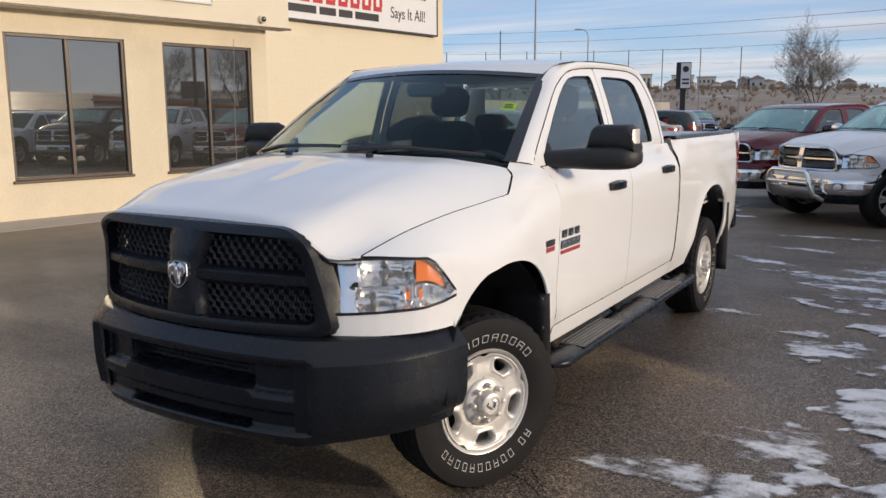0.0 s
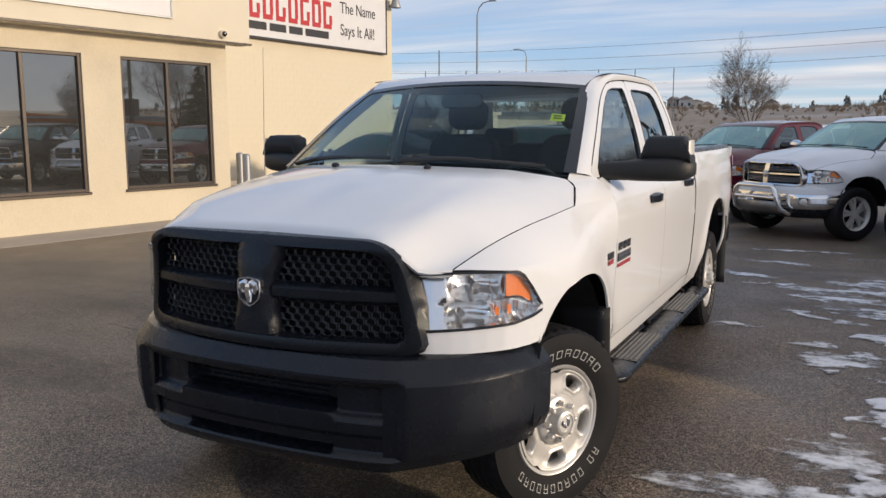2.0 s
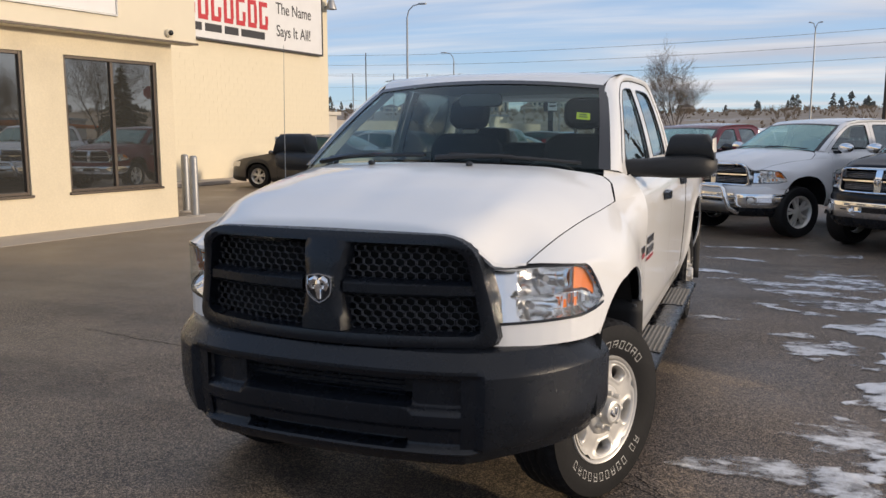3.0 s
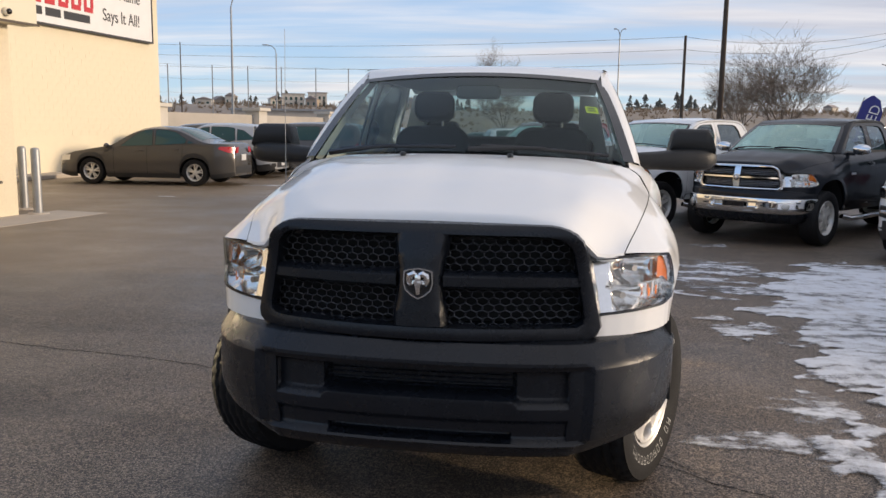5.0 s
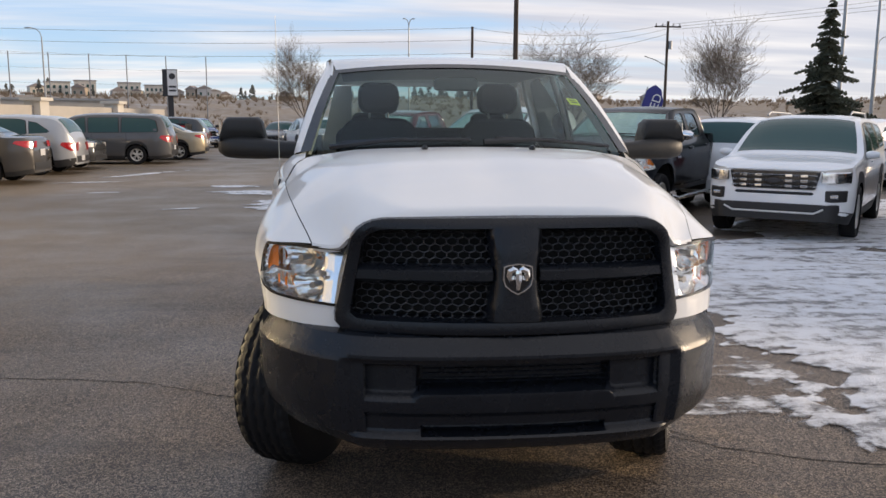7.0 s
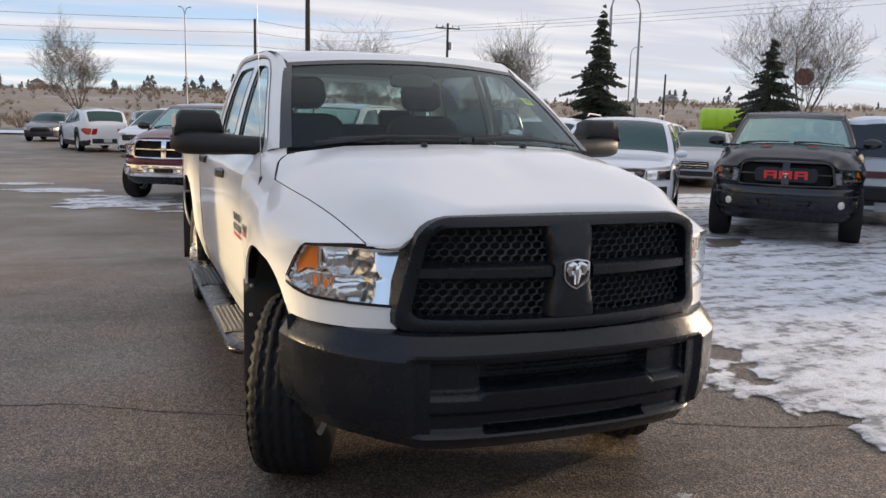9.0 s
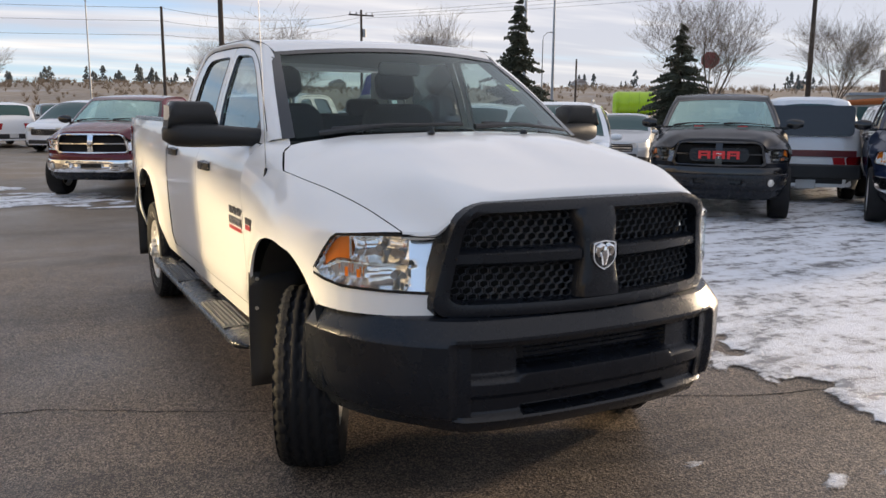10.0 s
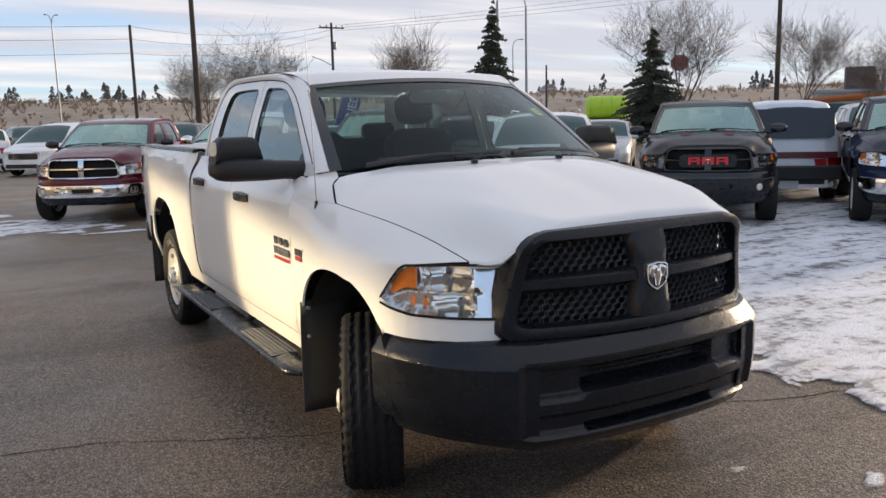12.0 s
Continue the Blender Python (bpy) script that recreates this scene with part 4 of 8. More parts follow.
def window_frame_patch(s, border, outline, n=72):
    """The painted door frame between the door's outline and its window's."""
    ring = resample(outline, n)
    cy, cz = sum(p[0] for p in ring) / n, sum(p[1] for p in ring) / n
    rows = []
    for k in range(5):
        row = []
        for y, z in ring:
            f = lerp(1.0, way_out((cy, cz), (y - cy, z - cz), border), k / 4)
            row.append(cab_side_at(cy + (y - cy) * f, cz + (z - cz) * f))
        rows.append(row)
    s.grid(rows, close=True)
    return ring


def tyre_shapes(r=0.42, w=0.275, rim=0.235, tread=True, n=132):
    """Tyre turned round the x axis, outer face to +x."""
    s = Shape()
    h = w / 2
    prof = []
    for k in range(9):      # inner wall, bulging
        t = k / 8
        prof.append((lerp(rim, r - 0.022, t), -lerp(0.105, 0.128, t) - 0.012 * math.sin(math.pi * t)))
    nt = 33 if tread else 9
    for k in range(nt):
        a = lerp(-1, 1, k / (nt - 1))
        prof.append((r - 0.006 * a * a - 0.014 * max(0, abs(a) - 0.86) / 0.14, a * 0.122, a))
    for k in range(9):
        t = 1 - k / 8
        prof.append((lerp(rim, r - 0.022, t), lerp(0.105, 0.128, t) + 0.012 * math.sin(math.pi * t)))
    rows = []
    for p in prof:
        row = []
        for k in range(n):
            th = 2 * math.pi * k / n
            rr = p[0]
            if len(p) == 3 and tread:
                a, ph = p[2], k % 4
                zig = 0.035 * (1 if ph < 2 else -1)
                cut = 0.0
                for g in (-0.56, -0.19, 0.19, 0.56):
                    if abs(a - g - zig) < 0.050:
                        cut = 0.011
                if abs(a) > 0.70 and k % 3 == 0:
                    cut = 0.009
                elif abs(a) <= 0.70 and k % 4 == 0 and int((a + 2) * 5.4) % 2:
                    cut = 0.005
                rr -= cut
            row.append((p[1], rr * math.cos(th), rr * math.sin(th)))
        rows.append(row)
    s.grid(rows, close=True)
    return s


def tyre_letters(r0=0.290, size=0.037):
    """Raised white outlined blocks round the outer wall, in two runs."""
    s = Shape()
    for start, count, pitch, narrow in ((68, 9, 10.2, 0.92), (-118, 10, 8.6, 0.80), (-60, 2, 8.6, 0.80)):
        for k in range(count):
            a = radians(start - count * pitch / 2 + k * pitch)
            for (u0, u1, v0, v1) in ((-0.5, -0.41, 0, 1), (0.41, 0.5, 0, 1), (-0.41, 0.41, 0.92, 1), (-0.41, 0.41, 0.0, 0.08)):
                if k % 3 == 1 and v1 == 0.08:
                    v0, v1 = 0.46, 0.54
                quad = []
                for u, v in ((u0, v0), (u1, v0), (u1, v1), (u0, v1)):
                    rr = r0 + v * size
                    th = a - u * pitch * 0.66 * narrow * math.pi / 180
                    k_ = (rr - 0.243) / 0.155
                    quad.append((lerp(0.105, 0.128, k_) + 0.012 * math.sin(math.pi * k_) + 0.0018, rr * math.cos(th), rr * math.sin(th)))
                s.poly(quad)
    return s


def rim_face(r_in=0.112, r_out=0.222, spokes=5, hole=True):
    """One face with rounded window openings between broad spokes; axis x."""
    s = Shape()
    n = 28
    sec = 2 * math.pi / spokes

    def depth(r, t, edge):
        dish = table(r, ((0.09, 0.058), (0.13, 0.064), (0.19, 0.062), (0.215, 0.068), (0.225, 0.076)))
        return 0.036 + dish + 0.005 * math.exp(-((edge - 0.22) / 0.11) ** 2) - 0.010 * max(0, 1 - edge * 8)

    for i in range(spokes):
        mid = sec * (i + 0.5)
        rows = []
        for lvl in range(10):
            row = []
            for k in range(n):
                ph = 2 * math.pi * k / n
                c, sn = math.cos(ph), math.sin(ph)
                hx = math.copysign(abs(c) ** 0.75, c)
                hy = math.copysign(abs(sn) ** 0.75, sn)
                rh = 0.181 + 0.027 * hy
                th = (0.235 + 0.050 * hy) * hx
                m = max(abs(c), abs(sn))
                bx, by = c / m, sn / m
                rb = 0.171 + 0.061 * by
                tb = sec / 2 * bx
                f = max(0, lvl - 1) / 8
                rr, tt = lerp(rh, rb, f), lerp(th, tb, f)
                x = depth(rr, tt, f)
                if lvl == 0:
                    x -= 0.024
                row.append((x, rr * math.cos(mid + tt), rr * math.sin(mid + tt)))
            rows.append(row)
        s.grid(rows, close=True, flip=True)
    return s


WHEEL_MESH = {}


def build_wheel(parent, m, style, tread=True):
    """A wheel with its own tyre, rim, hub and nuts; outer face to +x of m."""
    key = (style, tread)
    if key not in WHEEL_MESH:
        d = {}
        n = 132 if tread else 64
        d["tyre"] = fix_normals(tyre_shapes(tread=tread, n=n, rim=0.243 if style == "work" else 0.258).mesh("tyre", RUBBER, 40))
        rim = Shape()
        R = 0.243 if style == "work" else 0.258
        rim.lathe([(R - 0.004, -0.11), (R - 0.022, -0.09), (R - 0.03, 0.05), (R - 0.016, 0.092), (R - 0.004, 0.112), (R + 0.006, 0.116), (R + 0.010, 0.108), (R + 0.004, 0.10)], 64, lambda a, b, h: (h, a, b))
        if style == "work":
            f = rim_face()
            k = len(rim.v)
            rim.v += f.v
            rim.f += [[i + k for i in q] for q in f.f]
            rim.lathe([(0.241, 0.112), (0.236, 0.110), (0.230, 0.100), (0.226, 0.084)], 64, lambda a, b, h: (h, a, b))
            rim.lathe([(0.118, 0.092), (0.113, 0.106), (0.108, 0.111), (0.07, 0.116), (0.0, 0.116)], 48, lambda a, b, h: (h, a, b))
        else:
            # five paired thin spokes from the hub to the rim
            for i in range(5):
                for off in (-0.16, 0.16):
                    a0, a1 = 2 * math.pi * i / 5 + off * 0.7, 2 * math.pi * i / 5 + off * 1.25
                    p0 = Vector((0.085, 0.05 * math.cos(a0), 0.05 * math.sin(a0)))
                    p1 = Vector((0.072, (R - 0.02) * math.cos(a1), (R - 0.02) * math.sin(a1)))
                    dirn = (p1 - p0).normalized()
                    sd = dirn.cross(Vector((1, 0, 0))).normalized()
                    rows = []
                    for t, wd in ((0, 0.030), (0.5, 0.024), (1, 0.030)):
                        c = p0.lerp(p1, t)
                        rows.append([c + sd * wd - Vector((0.035, 0, 0)), c + sd * wd * 0.8, c - sd * wd * 0.8, c - sd * wd - Vector((0.035, 0, 0))])
                    rim.grid(rows, flip=True)
            rim.lathe([(0.075, 0.06), (0.07, 0.088), (0.04, 0.096), (0.0, 0.098)], 32, lambda a, b, h: (h, a, b))
        d["rim"] = rim.mesh("rim", ALLOY if style != "dark" else GLOSS_BLACK, 38)
        # brake disc and closing disc in near-black: shade of the rim's openings as colour
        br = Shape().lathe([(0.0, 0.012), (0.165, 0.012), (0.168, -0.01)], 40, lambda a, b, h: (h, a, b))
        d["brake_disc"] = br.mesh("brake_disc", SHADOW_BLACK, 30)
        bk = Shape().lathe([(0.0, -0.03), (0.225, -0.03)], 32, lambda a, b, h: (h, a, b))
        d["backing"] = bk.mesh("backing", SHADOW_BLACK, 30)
        if style == "work":
            hub = Shape().lathe([(0.062, 0.114), (0.060, 0.146), (0.053, 0.156), (0.042, 0.160), (0.040, 0.155), (0.0, 0.156)], 40, lambda a, b, h: (h, a, b))
            d["hub_cap"] = hub.mesh("hub_cap", ALLOY, 35)
            mk = Shape()
            for sx in (-1, 1):
                mk.tube([(0.157, sx * 0.006, -0.018), (0.158, sx * 0.016, 0.0), (0.158, sx * 0.022, 0.012), (0.157, sx * 0.012, 0.02)], [0.005, 0.007, 0.006, 0.003], 6)
            d["hub_mark"] = mk.mesh("hub_mark", BADGE_SILVER, 40)
            nut = Shape().lathe([(0.013, 0.110), (0.013, 0.134), (0.009, 0.142), (0.0, 0.144)], 8, lambda a, b, h: (h, a, b))
            d["wheel_nut"] = nut.mesh("wheel_nut", ALLOY, 35)
            d["lettering"] = tyre_letters().mesh("sidewall_mark", LETTER_WHITE, 0)
        WHEEL_MESH[key] = d
    d = WHEEL_MESH[key]
    w = new("wheel")
    w.parent = parent
    w.matrix_local = m
    for k, me in d.items():
        if k == "wheel_nut":
            for i in range(8):
                a = 2 * math.pi * (i + 0.5) / 8
                o = new("wheel_nut", me)
                o.parent = w
                o.location = (0, 0.083 * math.cos(a), 0.083 * math.sin(a))
        else:
            o = new(k if k != "lettering" else "sidewall_mark", me)
            o.parent = w
            if k == "lettering":
                tagged(o, "raised white sidewall marks", kind="stuff")
    return w


def truck_body(t, pnt, screen):
    """Painted panels, glass and liners that all the pickups share."""
    # front fenders: side, shoulder up to the hood's seam, and the nose below and beside the lamp
    for sgn, side in ((1, "left"), (-1, "right")):
        flip = (lambda s: s if sgn > 0 else mirrored(s))
        s = Shape()
        ys = stations(-0.28, 0.655, 26, ((0.06, 0.375), (0.06, 0.53)))
        side_panel(s, ys, fender_foot, lambda y: arch(y) if y > -0.268 else 0.83, 8)
        s.grid([[fender_nose(i / 14, k / 12) for i in range(14, -1, -1)] for k in range(13)], flip=True)
        s.grid([[fender_section(y, i / 14) for i in range(14, -1, -1)] for y in [lerp(-0.1, 0.655, k / 22) for k in range(23)]], flip=True)
        # the strip below the lamp follows the plan curve
        low = []
        for i in range(41):
            q = i / 40
            x, y = plan_at(q)
            zb = table(q, ((0, 0.905), (0.7, 0.915), (0.9, 0.932), (1.0, 0.966)))
            low.append([(x - side_in(-0.28, lerp(0.820, zb, k / 3)) * step(0.6, 1.0, q), y, lerp(0.820, zb, k / 3)) for k in range(4)])
        s.grid(low, flip=True)
        # between the hood's rear corner, the windscreen's foot and the door
        edge = [(x + 0.003, hood_rear(x) + 0.004, hood_z(x, hood_rear(x))) for x in (0.886, 0.880, 0.874, 0.862, 0.850, 0.83, 0.80)] + [ws_edge(0)]
        door = [(side_x(0.655) - side_in(0.655, z), 0.655, z) for z in (1.30, 1.315, 1.33, 1.345, 1.36, 1.376)] + [(0.882, 0.635, 1.392), cab_side_at(0.605, 1.40)]
        s.grid([[Vector(a).lerp(Vector(b), k / 7) + Vector((0.012, 0, 0.006)) * math.sin(math.pi * k / 7) * math.sin(math.pi * i / 7) for k in range(8)] for i, (a, b) in enumerate(zip(edge, door))])
        part("front_fender", flip(s), pnt, t, sharp=40, mend=True)
        # doors
        for nm, y0, y1, win in (("front_door", 0.6585, 1.736, FRONT_WINDOW), ("rear_door", 1.7395, 2.755, REAR_WINDOW)):
            s = Shape()
            ys = stations(y0, y1, 16, ((WHEELBASE, 0.53),))
            rear = nm == "rear_door"
            side_panel(s, ys, belt_z, (lambda y: max(0.60, arch(y))) if rear else (lambda y: 0.60), 18)
            line = list(DOOR_LINE)
            border = [(0.605, 1.39)] + line[:6] + [(1.735, 1.904), (1.735, 1.405)] if not rear else [(1.741, 1.405), (1.741, 1.904)] + line[7:] + [(2.755, 1.42)]
            ring = window_frame_patch(s, border, win)
            d = part(nm, flip(s), pnt, t, sharp=40)
            g = Shape()
            cy, cz = sum(p[0] for p in ring) / len(ring), sum(p[1] for p in ring) / len(ring)
            rows = []
            for f in (1.02, 0.75, 0.5, 0.25, 0.02):
                rows.append([tuple(Vector(cab_side_at(cy + (y - cy) * f, cz + (z - cz) * f)) - Vector((0.012, 0, 0))) for y, z in ring])
            g.grid(rows, close=True)
            pane = part("window", flip(g), SIDE_GLASS if not rear else TINTED_GLASS, d, "tinted side glass" if rear else "", sharp=0)
            g = Shape()
            rows = []
            for f, o in ((1.0, 0.001), (1.006, 0.003), (0.990, 0.003), (0.980, -0.01)):
                rows.append([tuple(Vector(cab_side_at(cy + (y - cy) * f, cz + (z - cz) * f)) + Vector((o, 0, 0))) for y, z in ring])
            g.grid(rows, close=True)
            part("weather_strip", flip(g), GLOSS_BLACK, d, sharp=40)
            # pull handle on its backing
            hy, hz = (1.47, 1.240) if not rear else (2.500, 1.268)
            hx = side_x(hy) - side_in(hy, hz)
            g = Shape()
            rows = []
            for k in range(9):
                q = k / 8
                bow = 0.024 * math.sin(math.pi * q) ** 0.5
                hh = 0.021 + 0.008 * math.sin(math.pi * q)
                yy = hy + lerp(-0.128, 0.128, q)
                rows.append([(hx + 0.004, yy, hz - hh), (hx + 0.010 + bow, yy, hz - hh * 0.7), (hx + 0.010 + bow, yy, hz + hh * 0.75), (hx + 0.002, yy, hz + hh)])
            g.grid(rows, flip=True, cap=True)
            part("handle", flip(g), BLACK_PLASTIC, d, "black plastic pull handle", sharp=50)
        # sill below the doors
        s = Shape()
        ys = stations(0.45, 3.30, 24)
        rows = []
        for y in ys:
            zt = 0.592
            z0 = max(ROCKER, arch(y))
            if z0 >= zt:
                continue
            rows.append([(side_x(y) - side_in(y, lerp(z0, zt, k / 4)) - 0.004, y, lerp(z0, zt, k / 4)) for k in range(5)])
        s.grid(rows, flip=True)
        s.grid([[r[0] for r in rows], [(r[0][0] - 0.16, r[0][1], r[0][2] + 0.01) for r in rows]])
        part("sill", flip(s), pnt, t)
        # the cab's own edge: A pillar, roof side and rear pillar in one ring round the doors
        s = Shape()
        outer = [ws_edge(0.0), ws_edge(0.10), ws_edge(0.42), ws_edge(0.82), (0.675, 1.20, 1.881), (0.703, 1.42, 1.925), (0.702, 1.75, 1.943), (0.700, 2.10, 1.947), (0.700, 2.42, 1.944), (0.702, 2.60, 1.915),
                 (0.715, 2.69, 1.858), (0.752, 2.765, 1.745), (0.798, 2.79, 1.60), (0.846, 2.80, 1.425)]
        rows = []
        for k in range(53):
            q = k / 4
            dy, dz = smooth_table(q, [(i, p[0]) for i, p in enumerate(DOOR_LINE)]), smooth_table(q, [(i, p[1]) for i, p in enumerate(DOOR_LINE)])
            g = Vector([smooth_table(q, [(i, p[c]) for i, p in enumerate(outer)]) for c in range(3)])
            d_ = Vector(cab_side_at(dy, dz)) + Vector((0.001, 0, 0))
            row = []
            for m_, b_ in ((0.0, 0.0), (0.06, 0.002), (0.35, 0.012), (0.7, 0.013), (1.0, 0.002)):
                p = d_.lerp(g, m_)
                row.append((p.x + b_, p.y, p.z + b_ * 0.4))
            rows.append(row)
        s.grid(rows)
        part("cab_frame", flip(s), pnt, t, sharp=45)
        s = Shape()
        rows = [[(side_x(2.76) - side_in(2.5, z) - 0.001, 2.761, z), (side_x(2.8) - side_in(2.5, z) - 0.002, 2.785, z), (0.84, 2.793, z)] for z in [lerp(0.6, 1.43, k / 10) for k in range(11)]]
        s.grid(rows)
        part("cab_corner", flip(s), pnt, t, sharp=45)
        s = Shape().grid([[Vector(cab_side_at(smooth_table(k / 4, [(i, p[0]) for i, p in enumerate(DOOR_LINE)]), smooth_table(k / 4, [(i, p[1]) for i, p in enumerate(DOOR_LINE)]))) + Vector((o, 0, 0)) for o in (0.0035, 0.0036)] for k in range(4, 53)])
        rows = []
        for k in range(4, 53):
            dy, dz = smooth_table(k / 4, [(i, p[0]) for i, p in enumerate(DOOR_LINE)]), smooth_table(k / 4, [(i, p[1]) for i, p in enumerate(DOOR_LINE)])
            p = Vector(cab_side_at(dy, dz))
            g = Vector([smooth_table(k / 4, [(i, q_[c]) for i, q_ in enumerate(outer)]) for c in range(3)])
            w_ = (g - p).normalized() * 0.003
            rows.append([p - w_ + Vector((0.002, 0, 0)), p + w_ + Vector((0.0035, 0, 0.001))])
        part("door_frame_gap", flip(Shape().grid(rows)), LINER, t, sharp=0)
        # bed side with its own wheel opening
        s = Shape()
        ys = stations(2.803, 4.90, 30, ((WHEELBASE, 0.53),))
        top = (lambda y: 1.452)
        rows = side_panel(s, ys, top, arch, 16)
        s.grid([[r[-1] for r in rows], [(r[-1][0] - 0.03, r[-1][1], 1.462) for r in rows], [(r[-1][0] - 0.10, r[-1][1], 1.460) for r in rows], [(r[-1][0] - 0.11, r[-1][1], 1.0) for r in rows]], flip=True)
        part("bed_side", flip(s), pnt, t, sharp=40)
        s = Shape()
        s.grid([[(side_x(y) - 0.042, y, 1.456), (side_x(y) - 0.05, y, 1.478), (side_x(y) - 0.13, y, 1.478), (side_x(y) - 0.15, y, 1.45)] for y in stations(2.82, 4.89, 10)], flip=True)
        part("bed_rail_cap", flip(s), BLACK_PLASTIC, t, "black plastic rail cap")
        # tail lamp
        s = Shape().grid([[(side_x(4.77) + 0.004, 4.75, z), (side_x(4.82) + 0.006, 4.83, z), (side_x(4.89) - 0.005, 4.905, z), (0.78, 4.915, z)] for z in (0.98, 1.1, 1.25, 1.38)], flip=True)
        part("tail_lamp", flip(s), RED_LENS, t)
        # wheel housings
        for yc, a, b in ((0.06, 0.42, 0.56), (WHEELBASE, 0.56, 0.56)):
            s = Shape()
            rows = []
            for k in range(25):
                an = math.pi * k / 24
                dy = -math.cos(an)
                yy = yc + dy * ((a if dy < 0 else b) + 0.0)
                zz = max(0.52, AXLE_Z - 0.08 + 0.71 * math.sin(an) ** 0.8)
                rows.append([(0.945, yy, zz - 0.015), (0.90, yy, zz), (0.50, yy, zz)])
            s.grid(rows, flip=True)
            s.grid([[(0.50, r[0][1], r[0][2]) for r in rows], [(0.50, r[0][1], min(0.50, r[0][2])) for r in rows]], flip=True)
            part("wheel_housing", flip(s), LINER, t, sharp=60)
    # hood
    s = Shape()
    nu, nv = 22, 30
    left = [[hood_point(u / nu, v / nv) for u in range(nu + 1)] for v in range(nv + 1)]
    s.grid([row + [(-x, y, z) for x, y, z in row[-2::-1]] for row in left])
    front = left[0] + [(-x, y, z) for x, y, z in left[0][-2::-1]]
    s.grid([[(x * 0.995, y + 0.012, z - 0.03) for x, y, z in front], [(x, y - 0.006, z - 0.012) for x, y, z in front], front])
    part("hood", s, pnt, t, sharp=50)
    # dark floor of the gaps beside the hood and between the panels
    for sgn in (1, -1):
        gaps = [[[(sgn * (seam_at(y)[0] + dx), y, seam_at(y)[1] + dz) for dx, dz in ((-0.011, -0.006), (0.011, -0.024))] for y in [lerp(-0.582, 0.285, k / 20) for k in range(21)]]]
        gaps[0] += [[(sgn * (x - 0.03), hood_rear(x) - 0.01, hood_z(x, hood_rear(x)) - 0.012), (sgn * (x + 0.008), hood_rear(x) + 0.014, hood_z(x, hood_rear(x)) - 0.024)] for x in (0.880, 0.874, 0.862, 0.850, 0.83, 0.80)]
        for y in (0.658, 1.738):
            gaps.append([[(sgn * (side_x(y) - side_in(y, z) - 0.010), y - 0.03, z), (sgn * (side_x(y) - side_in(y, z) - 0.010), y + 0.03, z)] for z in [lerp(0.52, 1.385, k / 16) for k in range(17)]])
        gaps.append([[(sgn * (side_x(2.8) - side_in(2.5, z) - 0.018), 2.75, z), (sgn * (side_x(2.8) - side_in(2.5, z) - 0.018), 2.83, z)] for z in [lerp(0.52, 1.42, k / 16) for k in range(17)]])
        for rows in gaps:
            part("panel_gap", Shape().grid(rows, flip=sgn < 0), LINER, t, sharp=0)
    # cowl, windscreen and its black border
    s = Shape()
    s.grid([[hood_point(u / 16, 1.0) for u in range(17)], [Vector(hood_point(u / 16, 1.0)) + Vector((-0.01, 0.01, -0.03)) for u in range(17)],
            [Vector(ws_point(1 - u / 16, 0.0)) + Vector((-0.01, 0.03, -0.02)) for u in range(17)]])
    part("cowl", s.mirror(), BLACK_PLASTIC, t, sharp=0)
    s = Shape().grid([[ws_point(lerp(-0.985, 0.985, i / 24), lerp(0.0, 0.985, k / 14)) for i in range(25)] for k in range(15)])
    wsg = part("windscreen", s, screen, t, sharp=0)
    s = Shape()
    loop, inner = [], []
    for i in range(25):
        loop.append(ws_point(lerp(-1, 1, i / 24), 1.0)); inner.append(ws_point(lerp(-0.955, 0.955, i / 24), 0.945))
    s.grid([loop, inner])
    for sg in (-1, 1):
        s.grid([[ws_point(sg * a, k / 12) for k in range(13)] for a in (1.036, 1.0, 0.970)], flip=sg > 0)
    s.v = [(x, y - 0.003, z + 0.003) for x, y, z in s.v]
    part("windscreen_border", s, GLOSS_BLACK, wsg, "black frit border", sharp=0)
    # roof
    s = Shape()
    rows = []
    for k in range(27):
        q = k / 26
        y = lerp(1.14, 2.72, q)
        rx, rz = rail(y)
        row = []
        for i in range(25):
            a = lerp(1, -1, i / 24)
            bow = 1 - abs(a) ** 2.4
            fx, fy, fz = ws_point(a, 1.0)
            mid = smooth_table(y, ((1.14, 1.905), (1.30, 1.930), (1.6, 1.965), (2.0, 1.985), (2.4, 1.978), (2.62, 1.945), (2.72, 1.90)))
            x, z = a * rx, lerp(rz, mid, bow)
            yy = y
            if k < 4:
                f = (k / 4) ** 0.8
                x, yy, z = lerp(fx, x, f), lerp(fy, lerp(1.14, 2.72, 4 / 26), k / 4), lerp(fz, lerp(rail(1.40)[1], 1.945, bow), math.sin(math.pi / 2 * (k / 4)) ** 0.9)
            row.append((x, yy, z))
        rows.append(row)
    rows.append([(x * 0.99, 2.785, 1.835 + 0.02 * (1 - (x / 0.7) ** 2)) for x, y, z in rows[-1]])
    s.grid(rows, flip=True)
    part("roof", s, pnt, t, sharp=50)
    # roof ditch lines
    s = Shape()
    for sx in (1, -1):
        part("roof_gutter", Shape().grid([[(sx * (rail(y)[0] + 0.010), y, rail(y)[1] - 0.002), (sx * (rail(y)[0] - 0.004), y, rail(y)[1] + 0.0045)] for y in stations(1.25, 2.62, 20)]), LINER, t, sharp=0)
    # back of the cab with its window, bed floor, front board and tailgate
    s = Shape()
